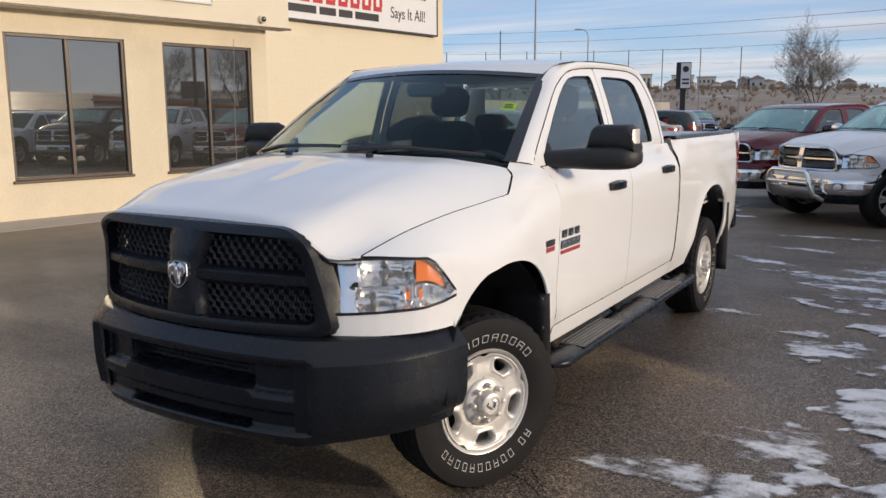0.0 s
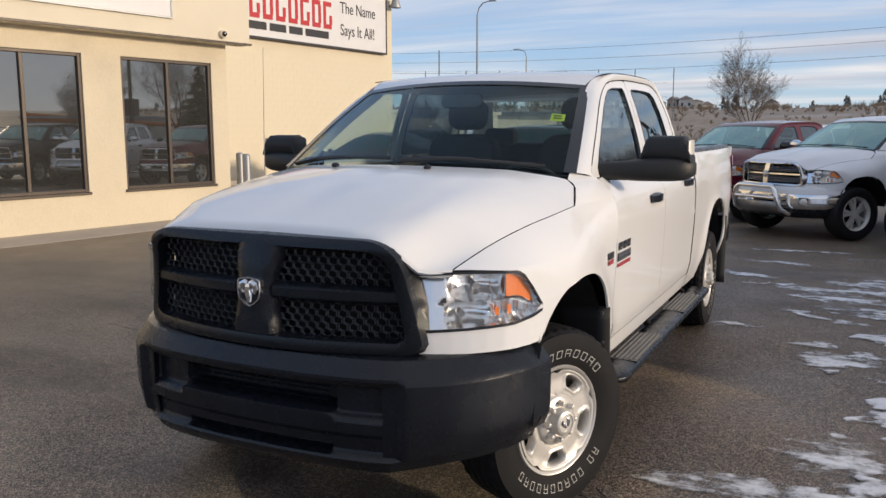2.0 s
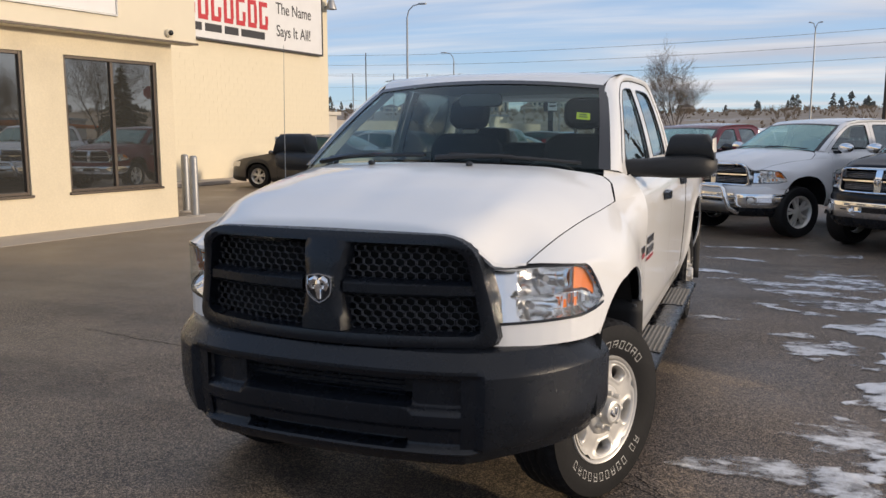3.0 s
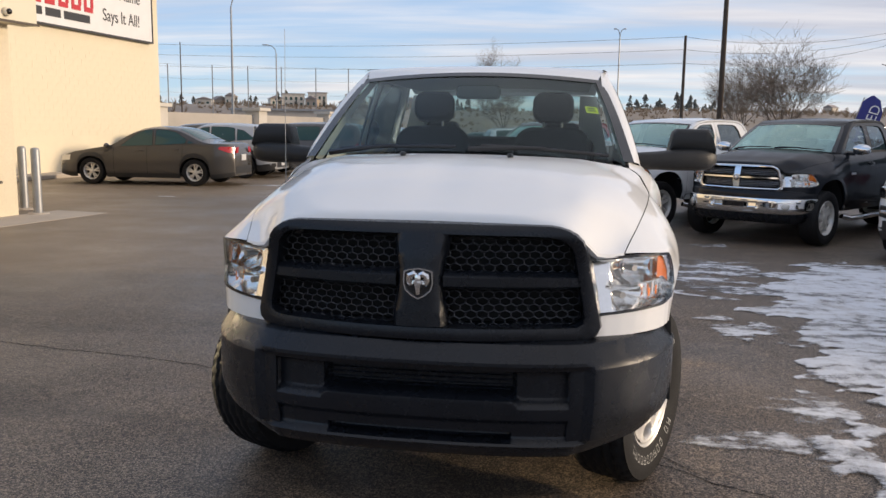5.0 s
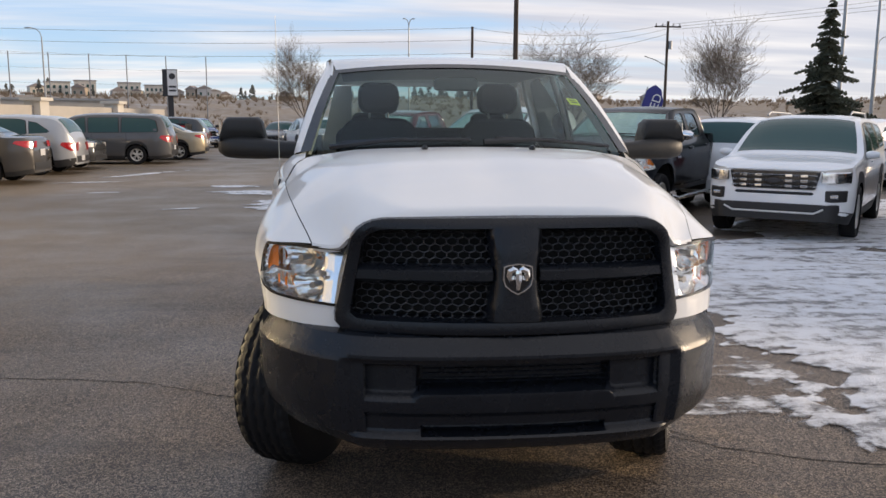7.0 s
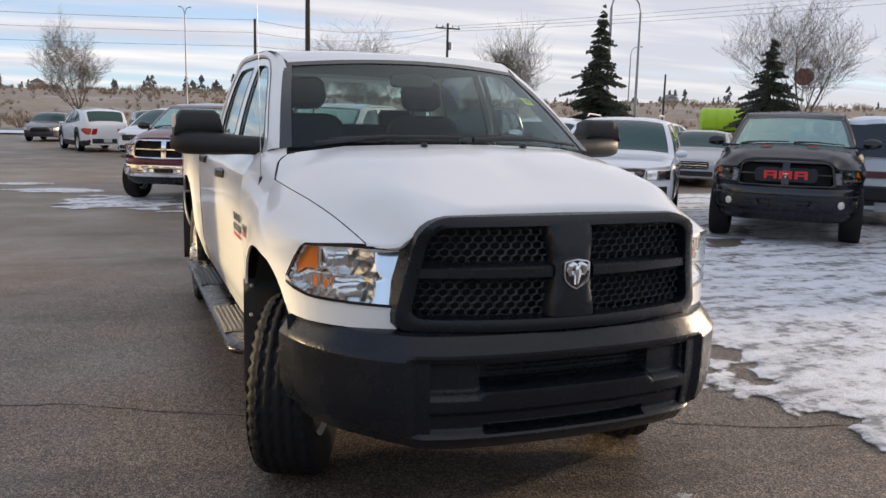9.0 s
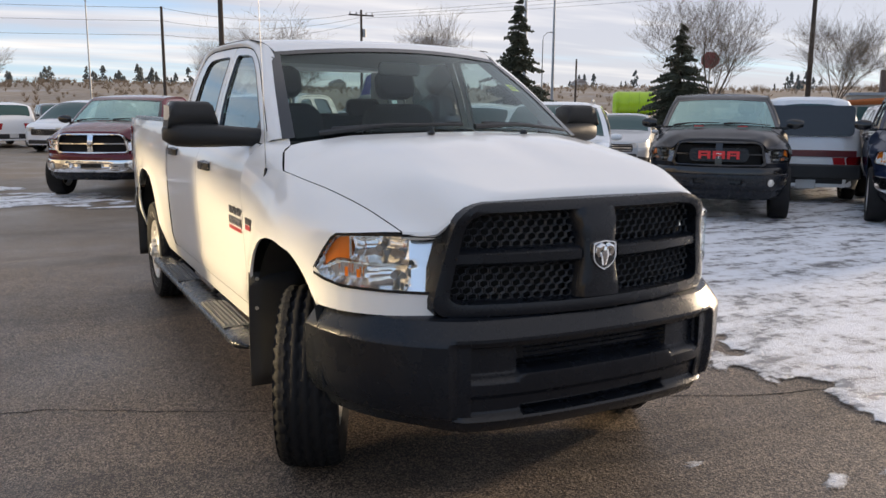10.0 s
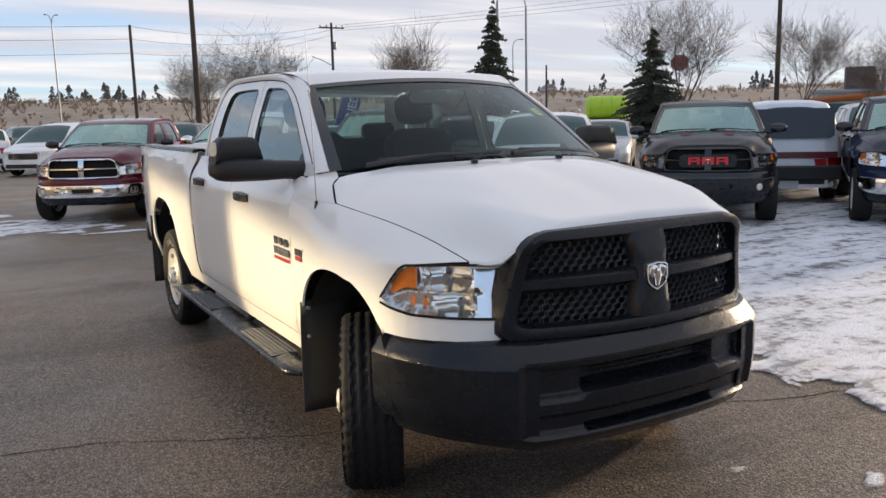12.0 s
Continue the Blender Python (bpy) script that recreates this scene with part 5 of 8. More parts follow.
    for x0, x1, z0, z1 in ((-0.80, 0.80, 0.62, 1.42), (-0.80, -0.58, 1.42, 1.83), (0.58, 0.80, 1.42, 1.83), (-0.66, 0.66, 1.83, 1.89)):
        w0, w1 = (0.80, 0.80) if z1 < 1.5 else (0.80, 0.66)
        s.poly([(x0, 2.815, z0), (x1, 2.815, z0), (x1 * (0.88 if abs(x1) > 0.7 and z1 > 1.5 else 1), 2.79, z1), (x0 * (0.88 if abs(x0) > 0.7 and z1 > 1.5 else 1), 2.79, z1)])
    part("cab_back", s, pnt, t, sharp=0)
    s = Shape().grid([[(-0.58, 2.813, 1.42), (0.58, 2.813, 1.42)], [(-0.58, 2.792, 1.83), (0.58, 2.792, 1.83)]])
    part("rear_window", s, SIDE_GLASS, t, sharp=0)
    s = Shape()
    s.box((0, 3.87, 0.90), (1.72, 2.02, 0.04)).box((0, 2.885, 1.18), (1.80, 0.04, 0.55)).box((0, 4.89, 1.15), (1.86, 0.05, 0.62))
    for sx in (-1, 1):
        s.box((sx * 0.84, 3.87, 1.17), (0.04, 1.98, 0.54))
        s.box((sx * 0.70, WHEELBASE, 1.02), (0.26, 0.95, 0.22))
    part("bed", s, pnt, t, sharp=20)
    s = Shape().box((0, 4.96, 0.66), (1.86, 0.14, 0.20)).box((0, 4.88, 0.56), (1.2, 0.1, 0.14))
    part("rear_bumper", s, BLACK_PLASTIC if pnt is WHITE_PAINT else CHROME, t, bevel=0.03)
    # chassis, axles and exhaust
    s = Shape()
    for sx in (-0.42, 0.42):
        s.box((sx, 2.13, 0.56), (0.09, 5.46, 0.17))
    s.box((0, -0.3, 0.55), (0.84, 0.1, 0.12)).box((0, 2.4, 0.55), (0.84, 0.1, 0.12)).box((0, 0.1, 0.85), (1.1, 0.9, 0.5)).box((0, 1.7, 0.62), (1.5, 2.2, 0.06))
    part("chassis", s, LINER, t)
    for y in (0.0, WHEELBASE):
        s = Shape().tube([(-0.78, y, 0.42), (-0.18, y, 0.42), (-0.1, y, 0.42), (0.1, y, 0.42), (0.18, y, 0.42), (0.78, y, 0.42)], [0.045, 0.045, 0.14, 0.14, 0.045, 0.045], 14)
        part("axle", s, LINER, t)
    build_cabin(t)


def mirrored(s):
    s.v = [(-x, y, z) for x, y, z in s.v]
    s.f = [list(reversed(q)) for q in s.f]
    return s


def lamp_top(q):
    return table(q, ((0, 1.115), (0.38, 1.118), (0.74, 1.108), (0.80, 1.090), (0.90, 1.03), (1.0, 0.966)))


def build_cabin(t):
    """Seats, dashboard, wheel and trim, as seen through the glass."""
    for sx in (-0.40, 0.40):
        seat = part("front_seat", Shape().prism(rounded(0.50, 0.52, 0.08), lambda a, b, d: (sx + a, 1.50 + b, 1.0 - d), 0.16), SEAT_CLOTH, t, bevel=0.02, mend=True)
        m = Matrix.Translation((sx, 1.78, 1.02)) @ Matrix.Rotation(radians(-14), 4, "X")
        part("backrest", Shape().prism(rounded(0.50, 0.60, 0.12), lambda a, b, d: m @ Vector((a, d - 0.06, b + 0.28)), 0.13), SEAT_CLOTH, seat, bevel=0.03, mend=True)
        part("headrest", Shape().prism(rounded(0.27, 0.20, 0.07), lambda a, b, d: m @ Vector((a, d - 0.05, b + 0.72)), 0.10), SEAT_CLOTH, seat, bevel=0.025, mend=True)
        for k in (-0.06, 0.06):
            part("headrest_post", Shape().tube([m @ Vector((k, 0, 0.55)), m @ Vector((k, 0, 0.66))], 0.008, 6), STEEL, seat)
    bench = part("rear_seat", Shape().prism(rounded(1.40, 0.48, 0.08), lambda a, b, d: (a, 2.35 + b, 1.0 - d), 0.16), SEAT_CLOTH, t, bevel=0.02, mend=True)
    part("backrest", Shape().prism(rounded(1.40, 0.56, 0.08), lambda a, b, d: (a, 2.60 + d + b * 0.12, 1.24 + b), 0.12), SEAT_CLOTH, bench, bevel=0.02, mend=True)
    for sx in (-0.45, 0.45):
        part("headrest", Shape().prism(rounded(0.26, 0.14, 0.05), lambda a, b, d: (sx + a, 2.62 + d, 1.56 + b), 0.08), SEAT_CLOTH, bench, bevel=0.02, mend=True)
    # dashboard: a long rounded section with an instrument hood
    rows = []
    for i in range(25):
        x = lerp(-0.78, 0.78, i / 24)
        hump = 0.05 * math.exp(-((x - 0.40) / 0.2) ** 2)
        y0 = 0.26 + 0.22 * (x / 0.78) ** 2
        rows.append([(x, y0, 1.30), (x, y0 + 0.02, 1.385), (x, y0 + 0.20, 1.40 + hump * 0.6), (x, 0.86, 1.36 + hump), (x, 0.92, 1.31 + hump), (x, 0.94, 1.15), (x, 0.86, 0.95)])
    part("dashboard", Shape().grid(rows), DASH_PLASTIC, t, sharp=50)
    m = Matrix.Translation((0.40, 1.06, 1.27)) @ Matrix.Rotation(radians(-62), 4, "X")
    s = Shape().tube([m @ Vector((0.185 * math.cos(2 * math.pi * k / 28), 0.185 * math.sin(2 * math.pi * k / 28), 0)) for k in range(29)], 0.016, 8, cap=False)
    wh = part("steering_wheel", s, DASH_PLASTIC, t)
    s = Shape().prism(rounded(0.17, 0.15, 0.05), lambda a, b, d: m @ Vector((a, b, d - 0.02)), 0.04)
    s.box((0, 0, 0), (0.36, 0.04, 0.02), m)
    part("spoke", s, DASH_PLASTIC, wh, mend=True)
    s = Shape().prism(rounded(0.25, 0.075, 0.03), lambda a, b, d: (a, 0.99 + d, 1.775 + b), 0.03)
    part("inner_mirror", s, GLOSS_BLACK, t, bevel=0.008, mend=True)
    s = Shape()
    s.grid([[(x, y, 1.852 + 0.03 * (1 - (x / 0.7) ** 2) - 0.02 * step(1.3, 1.05, y)) for x in (-0.64, -0.3, 0, 0.3, 0.64)] for y in (1.10, 1.3, 1.6, 2.0, 2.4, 2.74)])
    part("headliner", s, CABIN_TRIM, t, sharp=0)
    s = Shape()
    for sx in (-1, 1):
        part("door_trim", Shape().grid([[(sx * 0.86, y, 0.65), (sx * 0.90, y, 1.0), (sx * 0.84, y, 1.37)] for y in (0.62, 1.2, 1.8, 2.75)]), DASH_PLASTIC, t)
    s = Shape()
    for sx in (-1, 1):
        rows = []
        for k in range(9):
            ex, ey, ez = ws_edge(k / 8)
            rows.append([(sx * (ex - 0.01), ey + 0.03, ez - 0.01), (sx * (ex - 0.02), ey + 0.11, ez - 0.02), (sx * (ex + 0.03), ey + 0.15, ez - 0.01)])
        s.grid(rows)
        part("pillar_trim", s, CABIN_TRIM, t)
        s = Shape()
    s = Shape().box((0, 1.7, 0.70), (1.6, 2.2, 0.03))
    part("cabin_floor", s, LINER, t)


def build_mirror(t, sgn, folded=False, chrome=False):
    """The wide towing mirror on its arm; sgn 1 is the left."""
    P = lambda x, y, z: (sgn * x, y, z)
    s = Shape()
    tri = [(0.875, 0.685, 1.375), (0.878, 0.80, 1.375), (0.870, 0.86, 1.42), (0.845, 0.83, 1.50), (0.850, 0.78, 1.47)]
    s.poly([P(x - 0.006, y, z) for x, y, z in tri])
    s.grid([[P(x - 0.006, y, z) for x, y, z in tri], [P(x - 0.04, y, z) for x, y, z in tri]], close=True)
    base = part("mirror", s, MIRROR_PLASTIC, t, "large black plastic towing mirror", sharp=40, mend=True)
    # arm and lower shell: a long rounded body
    rows = []
    for k in range(15):
        q = k / 14
        x = lerp(0.86, 1.285, q)
        h = smooth_table(q, ((0, 0.045), (0.25, 0.048), (0.5, 0.056), (0.9, 0.056), (1.0, 0.030)))
        zc = lerp(1.418, 1.432, q)
        d = smooth_table(q, ((0, 0.05), (0.3, 0.07), (0.6, 0.085), (0.92, 0.08), (1.0, 0.035)))
        yc = lerp(0.775, 0.93, q)
        rows.append([P(x, yc + d * math.cos(a) * (1 if math.cos(a) < 0 else 0.9), zc + h * math.copysign(abs(math.sin(a)) ** 0.55, math.sin(a))) for a in (2 * math.pi * i / 20 for i in range(20))])
    s = Shape().grid(rows, close=True, cap=True)
    part("arm_shell", s, MIRROR_PLASTIC, base, sharp=60, mend=True)
    rows = []
    for k in range(13):
        q = k / 12
        x = lerp(1.035, 1.272, q)
        e = min(1, q * 7, (1 - q) * 6)
        e = math.sin(math.pi / 2 * max(0.0, e)) ** 0.6
        zb, zt = 1.46, 1.46 + 0.125 * max(0.25, e)
        rows.append([P(x, 0.87, zb), P(x, 0.845, lerp(zb, zt, 0.4)), P(x, 0.85, lerp(zb, zt, 0.85)), P(x, 0.875, zt), P(x, 0.96, zt + 0.004), P(x, 0.99, zt - 0.01), P(x, 0.99, zb)])
    s = Shape().grid(rows, cap=True)
    part("upper_shell", s, MIRROR_PLASTIC, base, sharp=55, mend=True)
    s = Shape().prism(rounded(0.20, 0.105, 0.02), lambda a, b, d: P(1.152 + a, 0.991 + d, 1.522 + b), 0.004)
    part("mirror_glass", s, CHROME, base, mend=True)
    s = Shape().grid([[P(1.262, 0.86, 1.50), P(1.276, 0.88, 1.50), P(1.278, 0.93, 1.50)], [P(1.262, 0.86, 1.565), P(1.272, 0.88, 1.57), P(1.274, 0.93, 1.57)]], flip=sgn < 0)
    part("marker_lens", s, ALLOY, base)
    return base


def build_headlamp(t, sgn, bowl):
    """Clear lens over two bright bowls, a divider and an amber corner."""
    P = lambda x, y, z: (sgn * x, y, z)
    n = 64
    plan = []
    for k in range(n + 1):
        q = k / n * (len(FRONT_PLAN) - 1)
        i = min(int(q), len(FRONT_PLAN) - 2)
        f = q - i
        plan.append((lerp(FRONT_PLAN[i][0], FRONT_PLAN[i + 1][0], f), lerp(FRONT_PLAN[i][1], FRONT_PLAN[i + 1][1], f), k / n))

    def bounds(q):
        return table(q, ((0, 0.905), (0.7, 0.915), (0.9, 0.932), (1.0, 0.945))), lamp_top(q)

    def inward(x, y, d):
        v = Vector((x - 0.45, y + 0.1, 0)).normalized() * -d
        return x + v.x, y + v.y

    body = Shape()
    rows = []
    for x, y, q in plan:
        z0, z1 = bounds(q)
        row = []
        for k in range(29):
            w = k / 28
            z = lerp(z0, z1, w)
            e = min(1, q * 12, (1 - q) * 10) * min(1, w * 8, (1 - w) * 8)
            d = 0.012 + 0.045 * e
            # two bowls and the ledge between them
            for cq, cw, rq, rw, dp in ((0.44, 0.72, 0.24, 0.26, 0.055), (0.34, 0.24, 0.22, 0.22, 0.055)):
                rr = math.hypot((q - cq) / rq, (w - cw) / rw)
                if rr < 1:
                    d += dp * (1 - rr * rr)
            # plain block beside the grille, fluted corner, bright ledge across the middle
            if q < 0.24:
                d = lerp(d, 0.014 + 0.060 * w + 0.03 * (0.24 - q), step(0.26, 0.20, q))
            if q > 0.56:
                d += 0.006 * math.sin(q * 150) * min(1, (q - 0.56) * 12)
            if 0.24 < q < 0.60:
                d += 0.005 * noise.noise((math.floor(q * 17) * 1.7, math.floor(w * 7) * 2.3, 0.5)) * min(1, (q - 0.24) * 12)
            d -= 0.030 * math.exp(-((w - 0.47) / 0.035) ** 2) * e * step(0.14, 0.26, q)
            px, py = inward(x, y, d)
            row.append(P(px, py, z))
        rows.append(row)
    body.grid(rows, flip=sgn > 0)
    lamp = part("headlamp", body, bowl, t, "clear headlamp with chrome bowls and amber corner", sharp=25)
    lens = Shape()
    rows = []
    for x, y, q in plan:
        z0, z1 = bounds(q)
        px, py = inward(x, y, -0.004)
        rows.append([P(px, py, lerp(z0 + 0.004, z1 - 0.004, k / 8)) for k in range(9)])
    lens.grid(rows, flip=sgn > 0)
    ln = part("lens", lens, LENS_GLASS, lamp, sharp=0)
    ln.visible_shadow = False
    bz = Shape()
    low, high = [], []
    for x, y, q in plan:
        z0, z1 = bounds(q)
        a, b = inward(x, y, 0.02)
        c, d = inward(x, y, -0.005)
        low.append((P(a, b, z0 - 0.004), P(c, d, z0 - 0.004), P(c, d, z0 + 0.007)))
        high.append((P(a, b, z1 + 0.004), P(c, d, z1 + 0.004), P(c, d, z1 - 0.006)))
    bz.grid(low, flip=sgn > 0)
    bz.grid(high, flip=sgn < 0)
    part("bezel", bz, GLOSS_BLACK, lamp, sharp=40, mend=False)
    for q0, q1, w0, w1 in ((0.66, 0.90, 0.52, 0.95), (0.585, 0.60, 0.16, 0.32), (0.69, 0.705, 0.16, 0.34)):
        am = Shape()
        rows = []
        for x, y, q in plan:
            if q0 - 0.015 <= q <= q1 + 0.015:
                z0, z1 = bounds(q)
                a, b = inward(x, y, 0.020 if w0 > 0.4 else 0.032)
                sl = 0.0 if w0 < 0.4 else 0.22 * (q - q0) / (q1 - q0)
                rows.append([P(a, b, lerp(z0, z1, lerp(w0, w1 - sl * 0.3, k / 6))) for k in range(7)])
        am.grid(rows, flip=sgn > 0)
        part("amber_reflector", am, AMBER, lamp, sharp=0)
    for cq, cw in ((0.44, 0.72), (0.34, 0.24)):
        i = int(cq * n)
        x, y, q = plan[i]
        z0, z1 = bounds(q)
        a0, b0 = inward(x, y, 0.10)
        a1, b1 = inward(x, y, 0.045)
        z = lerp(z0, z1, cw)
        bl = Shape().tube([P(a0, b0, z), P(a1, b1, z)], [0.011, 0.013], 12)
        part("bulb", bl, STEEL, lamp)
    return lamp


def grille_y(x, z):
    bow = table(z, ((0.82, 0.34), (1.0, 0.32), (1.12, 0.25), (1.20, 0.10), (1.25, 0.02)))
    return -0.795 + bow * x * x + table(z, ((0.80, 0.0), (1.0, 0.006), (1.12, 0.02), (1.20, 0.045), (1.25, 0.080)))


def frame_ring(outer, inner, y_of, lift_out, lift_in, mid=0.03, n=96):
    """A bevelled frame between two outlines in (x, z), lying on y_of."""
    a, b = resample(outer, n), resample(inner, n)
    rows = []
    for f, lift in ((0.0, lift_out), (0.04, lift_out - 0.012), (0.18, -mid), (0.5, -mid - 0.006), (0.82, -mid), (0.96, lift_in - 0.008), (1.0, lift_in)):
        row = []
        for (ax, az), (bx, bz) in zip(a, b):
            x, z = lerp(ax, bx, f), lerp(az, bz, f)
            row.append((x, y_of(x, z) + lift, z))
        rows.append(row)
    return Shape().grid(rows, close=True)


def outline_grille(top, low, wt, wb, r, n=8):
    """A rounded trapezium, from the lower right round, counter-clockwise seen from the front of x and z."""
    pts = []
    for k in range(n + 1):
        a = radians(-90 + 90 * k / n)
        pts.append((wb - r * 0.35 + r * 0.35 * math.cos(a), low + r * 0.35 + r * 0.35 * math.sin(a)))
    for k in range(n + 1):
        a = radians(90 * k / n)
        pts.append((wt - r + r * math.cos(a), top - r * 0.8 + r * 0.8 * math.sin(a)))
    for k in range(n + 1):
        a = radians(90 + 90 * k / n)
        pts.append((-wt + r + r * math.cos(a), top - r * 0.8 + r * 0.8 * math.sin(a)))
    for k in range(n + 1):
        a = radians(180 + 90 * k / n)
        pts.append((-wb + r * 0.35 + r * 0.35 * math.cos(a), low + r * 0.35 + r * 0.35 * math.sin(a)))
    return pts


def hex_mesh(openings, y_of, px=0.0405, pz=0.0240):
    s = Shape()
    for j in range(-12, 12):
        for i in range(-18, 19):
            cx, cz = (i + (0.5 if j % 2 else 0)) * px, 1.03 + j * pz
            if not any(inside((cx, cz), o) for o in openings):
                continue
            out, inn = [], []
            for k in range(6):
                a = math.pi / 3 * k + math.pi / 6
                out.append((cx + px * 0.577 * math.cos(a), cz + pz * 0.667 * math.sin(a)))
                inn.append((cx + px * 0.577 * 0.87 * math.cos(a), cz + pz * 0.667 * 0.84 * math.sin(a)))
            y = y_of(cx, cz)
            s.grid([[(x, y + 0.006, z) for x, z in out], [(x, y, z) for x, z in [(lerp(a, c, 0.4), lerp(b, d, 0.4)) for (a, b), (c, d) in zip(out, inn)]],
                    [(x, y + 0.002, z) for x, z in inn], [(x, y + 0.010, z) for x, z in inn]], close=True)
    return s


def build_emblem(parent, y_of, x=0.0, z=1.03, size=1.0, lift=0.03):
    pts = [(-0.036, 0.052), (-0.048, 0.046), (-0.050, 0.0), (-0.044, -0.028), (-0.022, -0.050), (0.0, -0.062), (0.022, -0.050), (0.044, -0.028), (0.050, 0.0), (0.048, 0.046), (0.036, 0.052), (0.0, 0.058)]
    pts = resample([(a * size * 1.12, b * size * 0.97) for a, b in pts][::-1], 40)
    y0 = y_of(x, z) - lift
    s = Shape()
    s.grid([[(x + a * f, y0 + dy, z + b * f) for a, b in pts] for f, dy in ((1.0, 0.02), (1.0, 0.002), (0.96, -0.004), (0.88, -0.004), (0.84, 0.002))], close=True, flip=True)
    em = part("emblem", s, CHROME, parent, "chrome shield emblem with plain horn shapes", sharp=50, mend=True)
    part("emblem_field", Shape().poly([(x + a * 0.86, y0 + 0.002, z + b * 0.86) for a, b in pts]), GLOSS_BLACK, em, sharp=0, mend=False)
    for sx in (-1, 1):
        c = [(0.004, 0.030), (0.016, 0.034), (0.029, 0.026), (0.033, 0.010), (0.026, -0.004), (0.017, -0.002), (0.018, 0.010)]
        part("emblem_horn", Shape().tube([(x + sx * a * size, y0 - 0.001, z + b * size) for a, b in c], [0.009, 0.013, 0.014, 0.011, 0.008, 0.005, 0.003], 8), CHROME, em)
    part("emblem_face", Shape().tube([(x, y0, z + 0.03 * size), (x, y0 - 0.003, z), (x, y0, z - 0.040 * size)], [0.013, 0.016, 0.008], 8), CHROME, em)
    return em


def build_work_grille(t):
    outer = outline_grille(1.245, 0.812, 0.600, 0.662, 0.135)
    inner = outline_grille(1.190, 0.880, 0.535, 0.575, 0.075)
    g = part("grille", frame_ring(outer, inner, grille_y, 0.055, 0.05), BLACK_PLASTIC, t, "matte black crosshair grille with hexagon mesh", sharp=38, mend=True)
    # upright and cross bars, bevelled
    s = Shape()
    rows = []
    for k in range(17):
        z = lerp(0.872, 1.205, k / 16)
        w = 0.080 + 0.016 * step(0.03, 0.15, abs(z - 1.035))
        y = grille_y(0, z)
        rows.append([(-w - 0.012, y + 0.05, z), (-w, y - 0.006, z), (-w + 0.016, y - 0.030, z), (-w * 0.5, y - 0.036, z), (w * 0.5, y - 0.036, z), (w - 0.016, y - 0.030, z), (w, y - 0.006, z), (w + 0.012, y + 0.05, z)])
    part("upright_bar", s.grid(rows), BLACK_PLASTIC, g, sharp=45, mend=True)
    for sx in (-1, 1):
        rows = []
        for k in range(13):
            x = lerp(0.085, 0.57, k / 12)
            y = grille_y(x, 1.035) - 0.004
            rows.append([(sx * x, y + 0.045, 0.998), (sx * x, y - 0.004, 1.006), (sx * x, y - 0.020, 1.018), (sx * x, y - 0.020, 1.050), (sx * x, y - 0.004, 1.063), (sx * x, y + 0.045, 1.070)])
        part("cross_bar", Shape().grid(rows), BLACK_PLASTIC, g, sharp=45, mend=True)
    op = [[(0.075, 1.062), (0.54, 1.062), (0.525, 1.15), (0.49, 1.195), (0.075, 1.195)], [(0.075, 0.872), (0.57, 0.872), (0.555, 1.008), (0.075, 1.008)]]
    op += [[(-x, z) for x, z in o] for o in op]
    for o in op:
        part("hexagon_mesh", hex_mesh([o], lambda x, z: grille_y(x, z) + 0.018), MESH_PLASTIC, g, "black hexagon mesh", sharp=30)
    # plain sheet behind the mesh, the grille's inner shade put into its colour
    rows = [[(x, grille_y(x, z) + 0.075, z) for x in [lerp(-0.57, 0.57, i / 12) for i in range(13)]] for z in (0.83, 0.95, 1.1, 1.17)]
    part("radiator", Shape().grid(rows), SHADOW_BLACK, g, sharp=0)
    build_emblem(g, grille_y, lift=0.045)


BUMPER_PLAN = ((0.0, -0.872), (0.15, -0.870), (0.30, -0.860), (0.45, -0.840), (0.555, -0.813), (0.625, -0.784), (0.690, -0.740), (0.755, -0.686), (0.812, -0.620), (0.862, -0.548), (0.901, -0.468), (0.933, -0.384), (0.956, -0.29), (0.966, -0.22))


